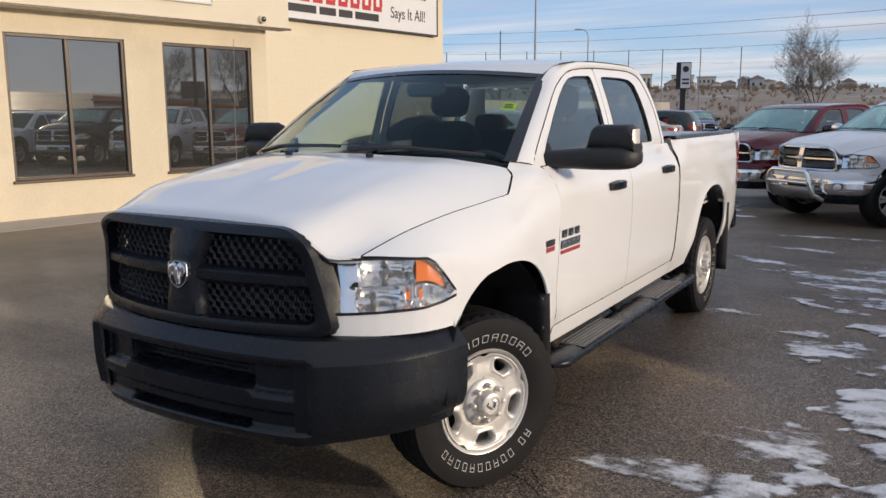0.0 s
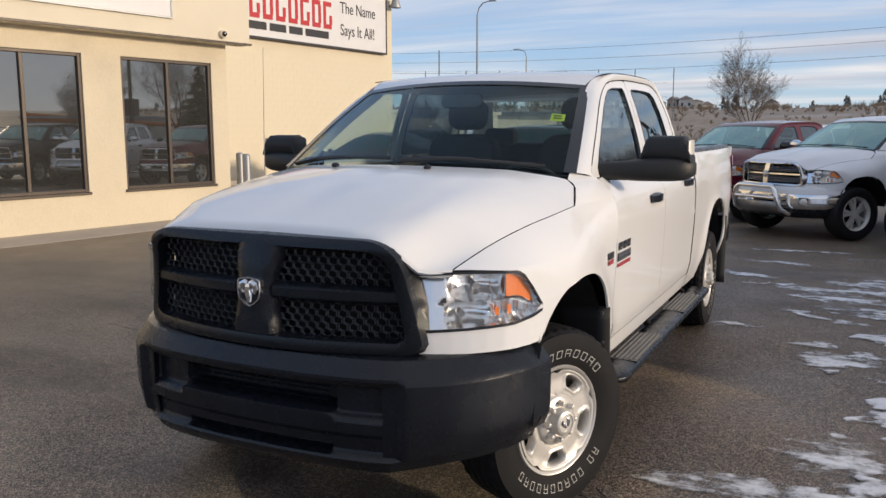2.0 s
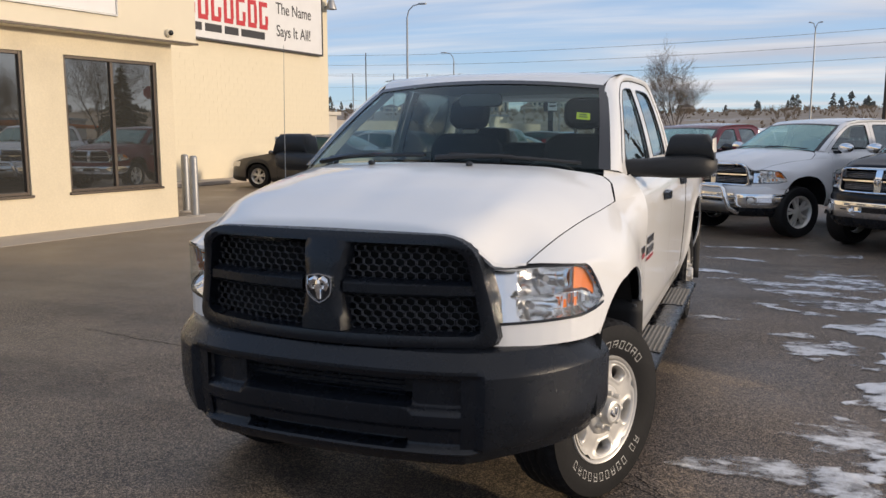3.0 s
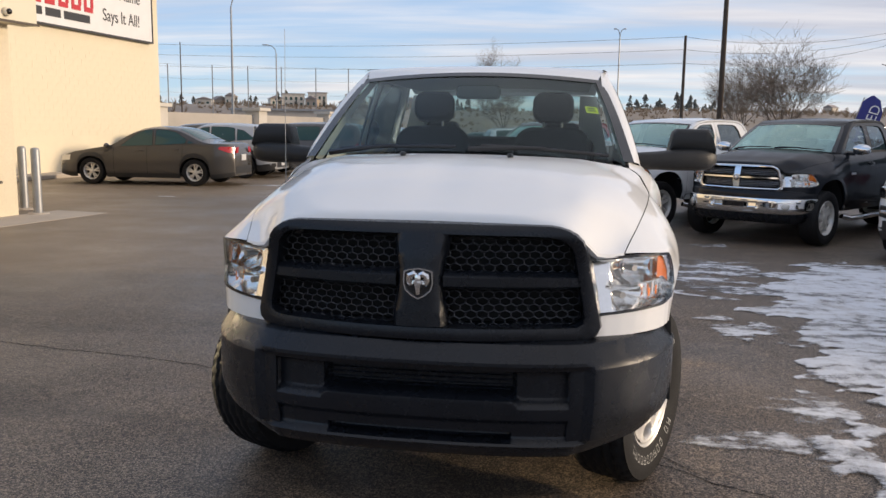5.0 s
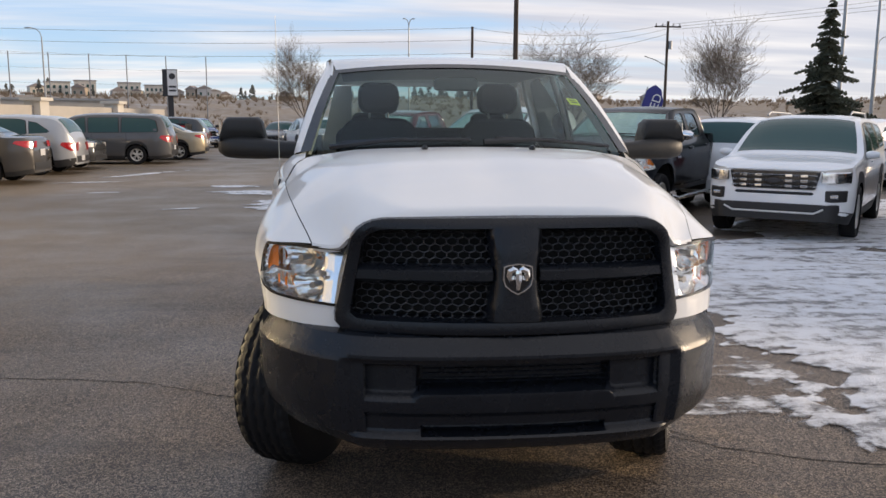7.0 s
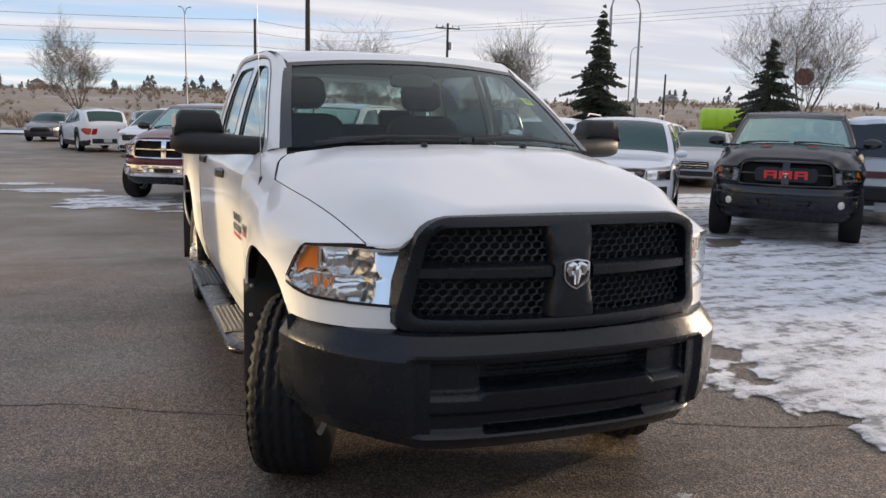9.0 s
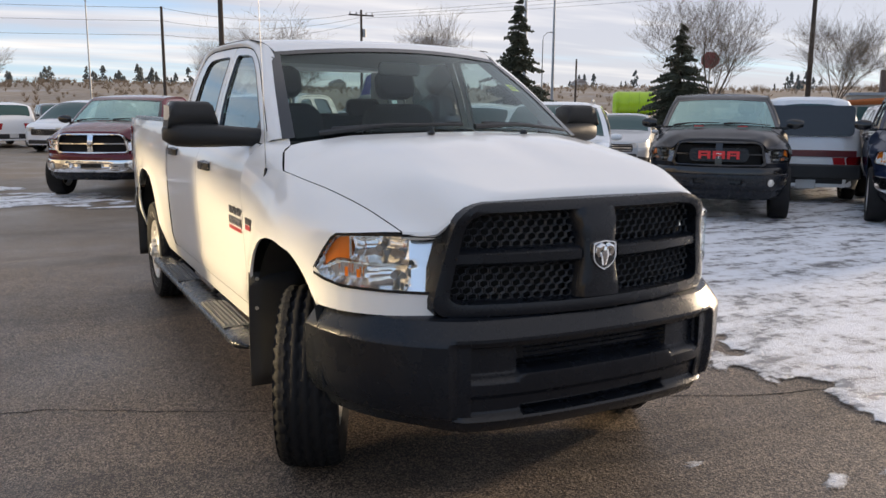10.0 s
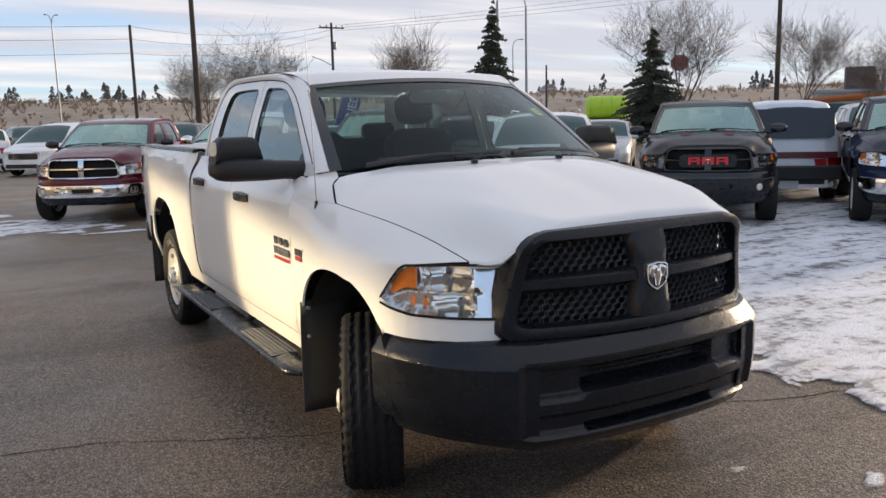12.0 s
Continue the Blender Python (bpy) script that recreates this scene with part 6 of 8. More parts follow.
def build_work_bumper(t):
    """Matte plastic bumper: rolled top, sunken middle panel, intake slot, lower slot and chin."""
    n = 150
    lens = [0.0]
    for (ax, ay), (bx, by) in zip(BUMPER_PLAN, BUMPER_PLAN[1:]):
        lens.append(lens[-1] + math.hypot(bx - ax, by - ay))
    xs = [(l, p[0]) for l, p in zip(lens, BUMPER_PLAN)]
    ysx = [(l, p[1]) for l, p in zip(lens, BUMPER_PLAN)]
    zlist = [0.398, 0.408, 0.42, 0.432, 0.440, 0.448, 0.456, 0.463, 0.470, 0.478, 0.486, 0.494, 0.502, 0.510, 0.518, 0.526, 0.534, 0.545, 0.558, 0.572, 0.586, 0.600, 0.609, 0.615, 0.620, 0.626, 0.632, 0.638, 0.645, 0.652, 0.66, 0.67, 0.68, 0.69, 0.698, 0.706, 0.714, 0.720, 0.726, 0.734, 0.745, 0.757, 0.768, 0.78, 0.79, 0.800, 0.808, 0.815, 0.820]
    rows = []
    for i in range(n + 1):
        l = lens[-1] * i / n
        x, y = smooth_table(l, xs), smooth_table(l, ysx)
        nx = Vector((x - 0.20, (y + 0.28) * 1.0, 0)).normalized() if x > 0.55 else Vector((0.15 * x, -1, 0)).normalized()
        row = []
        for z in zlist:
            lean = table(z, ((0.398, 0.050), (0.42, 0.034), (0.47, 0.014), (0.56, 0.003), (0.62, 0.0), (0.734, 0.0), (0.745, 0.005), (0.80, 0.046), (0.815, 0.058), (0.82, 0.07)))
            corner = step(0.56, 0.92, x)
            d = lean * (1 - 0.75 * step(0.70, 0.94, x) * (1 - step(0.60, 0.70, z)))
            # the corner's foot curls under, and the chin's seam climbs with it
            rise = 0.022 * corner * (1 - step(0.398, 0.56, z))
            d += 0.032 * corner * (1 - step(0.40, 0.57, z)) ** 1.3
            if x < 0.70:
                mid = step(0.634, 0.606, x)
                d += 0.025 * mid * step(0.446, 0.466, z) * (1 - step(0.728, 0.756, z))
                low = lerp(0.643, 0.618, step(0.335, 0.375, x))
                slot = step(0.560, 0.545, x) * step(low - 0.030, low + 0.004, z) * (1 - step(0.712, 0.724, z))
                d += 0.095 * slot * lerp(1, 0.38, step(0.34, 0.36, x))
                d += 0.014 * mid * (1 - step(0.528, 0.545, z)) * step(0.46, 0.475, z) * step(0.565, 0.545, x)
                d += 0.05 * step(0.345, 0.330, x) * step(0.456, 0.463, z) * (1 - step(0.486, 0.494, z))
            # chin line
            d += 0.012 * (1 - step(0.455, 0.462, z)) * step(0.57, 0.63, x)
            d += 0.012 * (1 - step(0.440, 0.450, z))
            row.append((x - nx.x * d, y - nx.y * d, z + rise))
        # ledge back to the grille and lamps
        back = 0.07 if x < 0.6 else 0.05
        row += [(x - nx.x * (0.065 + back), y - nx.y * (0.065 + back), 0.826), (x - nx.x * (0.05 + back * 2), y - nx.y * (0.05 + back * 2), 0.815)]
        rows.append(row)
    s = Shape().grid(rows, flip=True)
    s.mirror()
    b = part("front_bumper", s, BLACK_PLASTIC, t, "matte black plastic work bumper", sharp=22, mend=True)
    # bars within the intake
    for z in (0.655, 0.672, 0.689, 0.706):
        rows = [[(x, -0.815 + 0.10 * x * x, z - 0.003), (x, -0.822 + 0.10 * x * x, z), (x, -0.815 + 0.10 * x * x, z + 0.003)] for x in [lerp(-0.335, 0.335, k / 12) for k in range(13)]]
        part("intake_bar", Shape().grid(rows), BLACK_PLASTIC, b, sharp=40)
    for x0, x1 in ((-0.292, -0.016), (0.02, 0.20), (0.207, 0.307)):
        part("foam_absorber", Shape().box(((x0 + x1) / 2, -0.738, 0.476), (x1 - x0, 0.03, 0.022)), FOAM, b, "tan foam block behind the lower slot", bevel=0.004)
    for sx in (-1, 1):
        for hx in (0.40, 0.50):
            part("tow_hook_bolt", Shape().lathe([(0.010, 0.0), (0.010, 0.006), (0.0, 0.007)], 10, lambda a, c, h: (sx * hx + a, -0.782 + 0.10 * hx * hx - h, 0.672 + c)), SHADOW_BLACK, b, mend=True)
    return b


FOAM = material("foam", (0.30, 0.22, 0.11), 0.9, vary=0.15, bump=0.3)


def build_step_bar(t, sgn):
    P = lambda x, y, z: (sgn * x, y, z)
    rows = []
    for k in range(33):
        q = k / 32
        y = lerp(0.56, 3.16, q)
        e = math.sin(math.pi / 2 * min(1, q * 26 + 0.25, (1 - q) * 26 + 0.25))
        rows.append([P(0.975 + 0.085 * e * math.cos(a), y, 0.430 + 0.030 * e * math.copysign(abs(math.sin(a)) ** 0.7, math.sin(a))) for a in (2 * math.pi * i / 18 for i in range(18))])
    bar = part("step_bar", Shape().grid(rows, close=True, cap=True), BLACK_PLASTIC, t, "black oval side step bar", sharp=60, mend=True)
    for y0, y1 in ((0.86, 1.46), (2.12, 2.72)):
        s = Shape().grid([[P(0.90 + 0.15 * j / 2, lerp(y0, y1, k / 2), 0.4585 + (0.004 if j == 1 else 0)) for j in range(3)] for k in range(3)], flip=sgn > 0)
        pad = part("tread_pad", s, TREAD_PAD, bar, "studded step pad", sharp=0)
        s = Shape()
        for i in range(26):
            for j in range(6):
                y, x = y0 + 0.02 + (i + (0.5 if j % 2 else 0)) * 0.0225, 0.913 + j * 0.0245
                if y > y1 - 0.01:
                    continue
                s.grid([[P(x - 0.009, y, 0.462), P(x, y + 0.011, 0.462), P(x + 0.009, y, 0.462), P(x, y - 0.011, 0.462)], [P(x - 0.006, y, 0.4675), P(x, y + 0.008, 0.4675), P(x + 0.006, y, 0.4675), P(x, y - 0.008, 0.4675)]], close=True, cap=True)
        part("pad_studs", s, TREAD_PAD, pad, sharp=0, mend=True)
    for y in (0.80, 1.75, 2.85):
        s = Shape().tube([P(0.93, y, 0.425), P(0.86, y, 0.48), P(0.60, y, 0.54)], 0.022, 8)
        part("bracket", s, LINER, bar)


TREAD_PAD = material("tread_pad", (0.13, 0.13, 0.128), 0.6, vary=0.2, grain=0.2)


def build_flap(t, sgn, y, z0, z1, x0=0.715, x1=0.985):
    P = lambda x, yy, z: (sgn * x, yy, z)
    n = 8
    rows = [[P(lerp(x0, x1, i / 4), y + 0.02 * math.sin(2.2 * k / n) + 0.01 * (i / 4), lerp(z1, z0, k / n)) for i in range(5)] for k in range(n + 1)]
    f = part("mud_flap", Shape().grid(rows), FLAP_RUBBER, t, "black rubber mud flap", thick=0.008)
    for xx, zz in ((x1 - 0.035, z1 - 0.03), (x1 - 0.03, z1 - 0.17)):
        part("flap_bolt", Shape().lathe([(0.009, 0.0), (0.009, 0.007), (0.0, 0.009)], 8, lambda a, b, h: P(xx + a, y - 0.002 - h, zz + b)), STEEL, f, mend=True)


def build_side_badge(t, sgn):
    """Plain badge shapes on the front doors and fenders."""
    def P(y, z, o):
        y, z = y - 0.048, z - 0.055
        return sgn * (side_x(y) - side_in(y, z) + o), y, z

    def plate(y0, y1, z0, z1, o=0.004, slant=0.0):
        s = Shape()
        s.grid([[P(lerp(y0, y1, k / 4) + slant * j, lerp(z0, z1, j), o) for j in (0, 1)] for k in range(5)], flip=sgn > 0)
        s.grid([[P(lerp(y0, y1, k / 4) + slant, z1, o) for k in range(5)], [P(lerp(y0, y1, k / 4) + slant, z1, -0.001) for k in range(5)]])
        return s

    b = part("badge", plate(0.72, 0.965, 1.045, 1.085, 0.0035), BADGE_DARK, t, "chrome and red model badge shapes")
    for k in range(3):
        y0 = 0.73 + k * 0.08
        part("badge_letter", plate(y0, y0 + 0.058, 1.100, 1.136, 0.005), BADGE_DARK, b)
        part("badge_letter", plate(y0 + 0.02, y0 + 0.042, 1.098, 1.116, 0.0062), BADGE_SILVER, b)
    for k in range(4):
        y0 = 0.728 + k * 0.06
        part("badge_digit", plate(y0, y0 + 0.050, 1.050, 1.082, 0.006), BADGE_SILVER, b)
        part("badge_digit", plate(y0 + 0.014, y0 + 0.036, 1.058, 1.066, 0.0072), BADGE_DARK, b)
    part("badge_stripe", plate(0.722, 0.965, 1.018, 1.036, 0.005), BADGE_RED, b)
    part("engine_badge", plate(0.545, 0.640, 1.078, 1.108, 0.005), BADGE_DARK, b)
    part("engine_badge_red", plate(0.545, 0.640, 1.052, 1.074, 0.005), BADGE_RED, b)


def build_wiper(t, x0, x1, name="wiper"):
    def on_glass(x, k, o=0.012):
        ex = ws_edge(k)[0]
        p = Vector(ws_point(x / ex, k))
        return p + Vector((0, -o * 0.75, o * 0.65))
    s = Shape().tube([on_glass(lerp(x0, x1, q), lerp(0.035, 0.02, q), 0.022) for q in [k / 10 for k in range(11)]], 0.009, 6)
    w = part("wiper", s, GLOSS_BLACK, t)
    s = Shape().tube([on_glass(x0 + (x1 - x0) * -0.10, 0.0, 0.02), on_glass(lerp(x0, x1, 0.25), 0.01, 0.035), on_glass(lerp(x0, x1, 0.5), 0.03, 0.03)], [0.014, 0.012, 0.007], 6)
    part("wiper_arm", s, GLOSS_BLACK, w)


# ---- the white work truck in the middle ----
hero = thing("pickup_truck", "white crew cab work pickup with black grille and bumper", "truck")
truck_body(hero, WHITE_PAINT, WINDSHIELD_GLASS)
build_work_grille(hero)
build_work_bumper(hero)
STEER = -25.0
HUB_Z = 0.398
TYRE_FIT = Matrix.Diagonal((1.0, 0.948, 0.948, 1))
for sgn in (1, -1):
    build_headlamp(hero, sgn, REFLECTOR)
    build_mirror(hero, sgn)
    build_step_bar(hero, sgn)
    build_flap(hero, sgn, 0.515, 0.24, 0.80, 0.715, 0.995)
    build_flap(hero, sgn, WHEELBASE + 0.60, 0.26, 0.86)
    build_side_badge(hero, sgn)
    flip = 0 if sgn > 0 else 180
    build_wheel(hero, pose(sgn * 0.814, 0.080 if sgn > 0 else 0.130, HUB_Z, 0, 0, STEER) @ pose(0, 0, 0, 20 if sgn > 0 else -20, 0, flip) @ TYRE_FIT, "work")
    build_wheel(hero, pose(sgn * 0.822, WHEELBASE, HUB_Z) @ pose(0, 0, 0, 77 if sgn > 0 else 10, 0, flip) @ TYRE_FIT, "work")
    s = Shape().lathe([(0.014, 0.0), (0.016, 0.01), (0.010, 0.018), (0.0, 0.02)], 10, lambda a, b, h: (sgn * 0.248 + a, 0.118 + b * 1.6, 1.446 + h))
    part("washer_nozzle", s, BLACK_PLASTIC, hero, mend=True)
build_wiper(hero, 0.10, 0.70)
build_wiper(hero, -0.62, -0.02)
# whip antenna on the right fender
s = Shape().lathe([(0.030, 0.0), (0.026, 0.02), (0.012, 0.06), (0.008, 0.085), (0.0, 0.09)], 12, lambda a, b, h: (-0.925 + a * 0.8, 0.43 + b * 1.2, 1.205 + h))
ant = part("antenna_base", s, BLACK_PLASTIC, hero, mend=True)
s = Shape().tube([(-0.925, 0.43, 1.29), (-0.926, 0.435, 1.60), (-0.930, 0.455, 2.06)], [0.0024, 0.0018, 0.0012], 6)
part("antenna_mast", s, STEEL, ant, "thin steel whip")
# price sticker inside the windscreen
s = Shape()
quad = [Vector(ws_point(a, k)) + Vector((0, 0.010, -0.008)) for a, k in ((0.815, 0.535), (0.905, 0.535), (0.905, 0.620), (0.815, 0.620))]
s.poly(quad)
st = part("windscreen_sticker", s, STICKER, hero, "yellow-green price sticker", sharp=0)
for v0, v1, a0, a1 in ((0.583, 0.600, 0.832, 0.884), (0.556, 0.570, 0.832, 0.890)):
    part("sticker_bar", Shape().poly([Vector(ws_point(a, k)) + Vector((0, 0.008, -0.006)) for a, k in ((a0, v0), (a1, v0), (a1, v1), (a0, v1))]), STICKER_INK, st, sharp=0)


# ---- the other parked vehicles ----
def build_chrome_grille(t, bars, frame_mat, bar_mat):
    outer = outline_grille(1.235, 0.850, 0.590, 0.635, 0.13)
    inner = outline_grille(1.195, 0.895, 0.545, 0.580, 0.09)
    g = part("grille", frame_ring(outer, inner, grille_y, 0.05, 0.04, 0.025, 64), frame_mat, t, sharp=40, mend=True)
    s = Shape().grid([[(-0.055, grille_y(0, z) + 0.04, z), (-0.045, grille_y(0, z) - 0.025, z), (0.045, grille_y(0, z) - 0.025, z), (0.055, grille_y(0, z) + 0.04, z)] for z in (0.88, 0.98, 1.08, 1.2)])
    part("upright_bar", s, frame_mat, g, sharp=30, mend=True)
    for sx in (-1, 1):
        rows = [[(sx * x, grille_y(x, 1.04) + 0.03, 1.020), (sx * x, grille_y(x, 1.04) - 0.014, 1.028), (sx * x, grille_y(x, 1.04) - 0.014, 1.052), (sx * x, grille_y(x, 1.04) + 0.03, 1.060)] for x in (0.05, 0.2, 0.4, 0.565)]
        part("cross_bar", Shape().grid(rows), frame_mat, g, sharp=30, mend=True)
    for z in bars:
        rows = [[(x, grille_y(x, z) + 0.030, z - 0.010), (x, grille_y(x, z) + 0.008, z), (x, grille_y(x, z) + 0.030, z + 0.010)] for x in [lerp(-0.555, 0.555, k / 12) for k in range(13)]]
        part("grille_bar", Shape().grid(rows), bar_mat, g, sharp=30)
    # near-black sheet closing the grille, with shade painted as its colour
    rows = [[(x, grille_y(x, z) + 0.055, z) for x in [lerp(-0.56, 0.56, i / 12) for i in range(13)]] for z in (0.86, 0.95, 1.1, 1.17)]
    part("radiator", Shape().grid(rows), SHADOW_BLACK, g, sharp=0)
    build_emblem(g, grille_y, lift=0.035)


def build_chrome_bumper(t, pnt, face, bull_bar=False):
    """Bright bumper face with a dark middle slot, fog lamps, a painted fill above and a dark valance below."""
    lens = [0.0]
    for (ax, ay), (bx, by) in zip(BUMPER_PLAN, BUMPER_PLAN[1:]):
        lens.append(lens[-1] + math.hypot(bx - ax, by - ay))
    xs, ys = [(l, p[0]) for l, p in zip(lens, BUMPER_PLAN)], [(l, p[1]) for l, p in zip(lens, BUMPER_PLAN)]

    def loft(zl, lean, n=40, dent=None):
        rows = []
        for i in range(n + 1):
            l = lens[-1] * i / n
            x, y = smooth_table(l, xs), smooth_table(l, ys)
            nx = Vector((x - 0.20, y + 0.28, 0)).normalized() if x > 0.55 else Vector((0.15 * x, -1, 0)).normalized()
            rows.append([(x - nx.x * (d + (dent(x, z) if dent else 0)), y - nx.y * (d + (dent(x, z) if dent else 0)), z) for z, d in zip(zl, lean)])
        return Shape().grid(rows, flip=True).mirror()

    part("bumper_fill", loft((0.745, 0.80, 0.845, 0.86), (0.03, 0.03, 0.05, 0.12)), pnt, t, mend=True)
    b = part("front_bumper", loft((0.50, 0.52, 0.56, 0.60, 0.61, 0.66, 0.67, 0.70, 0.735, 0.75), (0.05, 0.02, 0.004, 0.0, 0.0, 0.0, 0.0, 0.0, 0.008, 0.04), 60,
                                  lambda x, z: 0.05 * step(0.34, 0.31, x) * step(0.600, 0.612, z) * (1 - step(0.66, 0.672, z))), face, t, "bright chrome bumper" if face is CHROME else "", sharp=45, mend=True)
    part("valance", loft((0.36, 0.40, 0.46, 0.51), (0.14, 0.08, 0.05, 0.045)), BLACK_PLASTIC, t, mend=True)
    for sx in (-1, 1):
        s = Shape().lathe([(0.0, 0.012), (0.035, 0.010), (0.048, 0.0), (0.055, -0.015)], 20, lambda a, c, h: (sx * (0.70 + a * 0.8), -0.758 - h + a * 0.55, 0.625 + c))
        part("fog_lamp", s, ALLOY, b, mend=True)
        part("tow_hook", Shape().tube([(sx * 0.46, -0.83, 0.63), (sx * 0.46, -0.86, 0.63), (sx * 0.40, -0.86, 0.63), (sx * 0.40, -0.83, 0.63)], 0.012, 6), BLACK_PLASTIC, b)
    part("plate_blank", Shape().box((0, -0.868, 0.635), (0.32, 0.012, 0.075)), BLACK_PLASTIC, b)
    if bull_bar:
        pts = [(-0.50, -0.80, 0.42), (-0.46, -0.95, 0.50), (-0.44, -1.0, 0.66), (-0.40, -1.0, 0.80), (-0.34, -0.99, 0.85), (0.34, -0.99, 0.85), (0.40, -1.0, 0.80), (0.44, -1.0, 0.66), (0.46, -0.95, 0.50), (0.50, -0.80, 0.42)]
        bb = part("bull_bar", Shape().tube(pts, 0.036, 12), CHROME, t, "polished tubular bull bar", sharp=60)
        part("bull_bar_cross", Shape().tube([(-0.44, -1.0, 0.67), (0.44, -1.0, 0.67)], 0.028, 12), CHROME, bb)
        part("skid_plate", Shape().grid([[(-0.44, -0.98, 0.60), (0.44, -0.98, 0.60)], [(-0.42, -0.88, 0.42), (0.42, -0.88, 0.42)]]), STEEL, bb, thick=0.006)


def small_mirror(t, sgn, mat):
    P = lambda x, y, z: (sgn * x, y, z)
    rows = []
    for k in range(9):
        q = k / 8
        e = math.sin(math.pi * (0.12 + 0.80 * q)) ** 0.5
        rows.append([P(lerp(0.96, 1.19, q), 0.80 + 0.055 * e * math.cos(a), 1.47 + 0.085 * e * math.sin(a)) for a in (2 * math.pi * i / 14 for i in range(14))])
    m = part("mirror", Shape().grid(rows, close=True, cap=True), mat, t, sharp=60, mend=True)
    part("mirror_arm", Shape().box((sgn * 0.93, 0.80, 1.40), (0.12, 0.06, 0.05)), BLACK_PLASTIC, m, bevel=0.01)


LOW = 0.925     # these stand lower than the heavy work truck


def parked_pickup(label, pnt, m, kind, group="parked pickups", wheels="five", bull=False):
    t = thing("pickup_truck", label, "truck", group, m=m @ Matrix.Diagonal((1, 1, LOW, 1)))
    truck_body(t, pnt, PARKED_SCREEN)
    for sgn in (1, -1):
        build_headlamp(t, sgn, REFLECTOR if kind != "dark" else SMOKED)
        small_mirror(t, sgn, CHROME if kind == "chrome" else GLOSS_BLACK)
        flip = 0 if sgn > 0 else 180
        for y in (0.0, WHEELBASE):
            build_wheel(t, pose(sgn * 0.855, y, 0.40 / LOW) @ Matrix.Diagonal((1, 0.953, 0.953 / LOW, 1)) @ pose(0, 0, 0, 31, 0, flip), wheels, tread=False)
        s = Shape().grid([[(sgn * (side_x(y) - side_in(y, z) + 0.004), y, z) for z in (1.07, 1.11)] for y in (0.72, 0.8, 0.9)], flip=sgn > 0)
        part("badge", s, BADGE_SILVER, t)
        if kind == "chrome":
            part("step_tube", Shape().tube([(sgn * 0.93, 0.62, 0.42), (sgn * 1.0, 0.75, 0.38), (sgn * 1.0, 2.9, 0.38), (sgn * 0.93, 3.05, 0.42)], 0.04, 10), CHROME, t, sharp=60)
    if kind == "chrome":
        build_chrome_grille(t, (0.92, 0.945, 0.97, 0.995, 1.085, 1.11, 1.135, 1.16), CHROME, BADGE_SILVER)
        build_chrome_bumper(t, pnt, CHROME, bull)
    elif kind == "plain":
        build_chrome_grille(t, (), CHROME, CHROME)
        build_chrome_bumper(t, pnt, CHROME)
    else:
        # blacked-out front with a wide nose bar carrying red marks, and hood scoops
        build_chrome_grille(t, (), GLOSS_BLACK, GLOSS_BLACK)
        build_chrome_bumper(t, GLOSS_BLACK, BLACK_PLASTIC)
        s = Shape().prism(rounded(0.78, 0.20, 0.07, 5, 0, 1.03), lambda a, b, d: (a, grille_y(a, b) - 0.045 + d, b), 0.05)
        nb = part("nose_bar", s, BLACK_PLASTIC, t, "black nose bar with red marks", mend=True)
        for k in range(3):
            x = -0.19 + k * 0.19
            for q in ((-0.080, 0.080, 0.028, 0.058), (-0.080, -0.042, -0.058, 0.028), (0.042, 0.080, -0.058, 0.028), (-0.042, 0.042, -0.016, 0.008)):
                part("red_mark", Shape().box((x + (q[0] + q[1]) / 2, grille_y(x, 1.03) - 0.050, 1.03 + (q[2] + q[3]) / 2), (q[1] - q[0], 0.012, q[3] - q[2])), RED_MARK, nb)
        for sx in (-1, 1):
            s = Shape().grid([[(sx * (0.30 + a), y, z + 0.004) for a, y, z in ((-0.09, 0.02, 1.425), (-0.08, -0.10, 1.432), (0.08, -0.10, 1.425), (0.09, 0.02, 1.415))], [(sx * (0.30 + a), y, z + 0.004) for a, y, z in ((-0.08, 0.02, 1.44), (-0.07, -0.07, 1.455), (0.07, -0.07, 1.448), (0.08, 0.02, 1.43))]])
            sc = part("hood_scoop", s, GLOSS_BLACK, t, mend=True)
            part("scoop_mark", Shape().box((sx * 0.30, -0.09, 1.438), (0.13, 0.012, 0.018)), RED_MARK, sc)
    build_wiper(t, 0.10, 0.70)
    build_wiper(t, -0.62, -0.02)
    return t


RED_MARK = material("red_mark", (0.62, 0.02, 0.025), 0.35, coat=0.5)
MAROON = paint("maroon_paint", (0.100, 0.006, 0.015))
NAVY = paint("navy_paint", (0.012, 0.020, 0.045), coat=0.45)
BLACK_PAINT = paint("black_paint", (0.012, 0.014, 0.018), coat=0.45)
REBEL_PAINT = paint("dark_slate_paint", (0.009, 0.011, 0.016), coat=0.45)
BLUE_PAINT = paint("blue_paint", (0.02, 0.05, 0.17))


def parked(x, y, heading, back=0.0, z=0.0, scale=1.0):
    """A pose for a vehicle whose nose (y = -back in its own space) lies at x, y and points to the heading, in degrees clockwise from +y."""
    r = pose(0, 0, 0, 0, 0, 180 - heading)
    return pose(x, y, z) @ r @ Matrix.Scale(scale, 4) @ pose(0, back, 0)


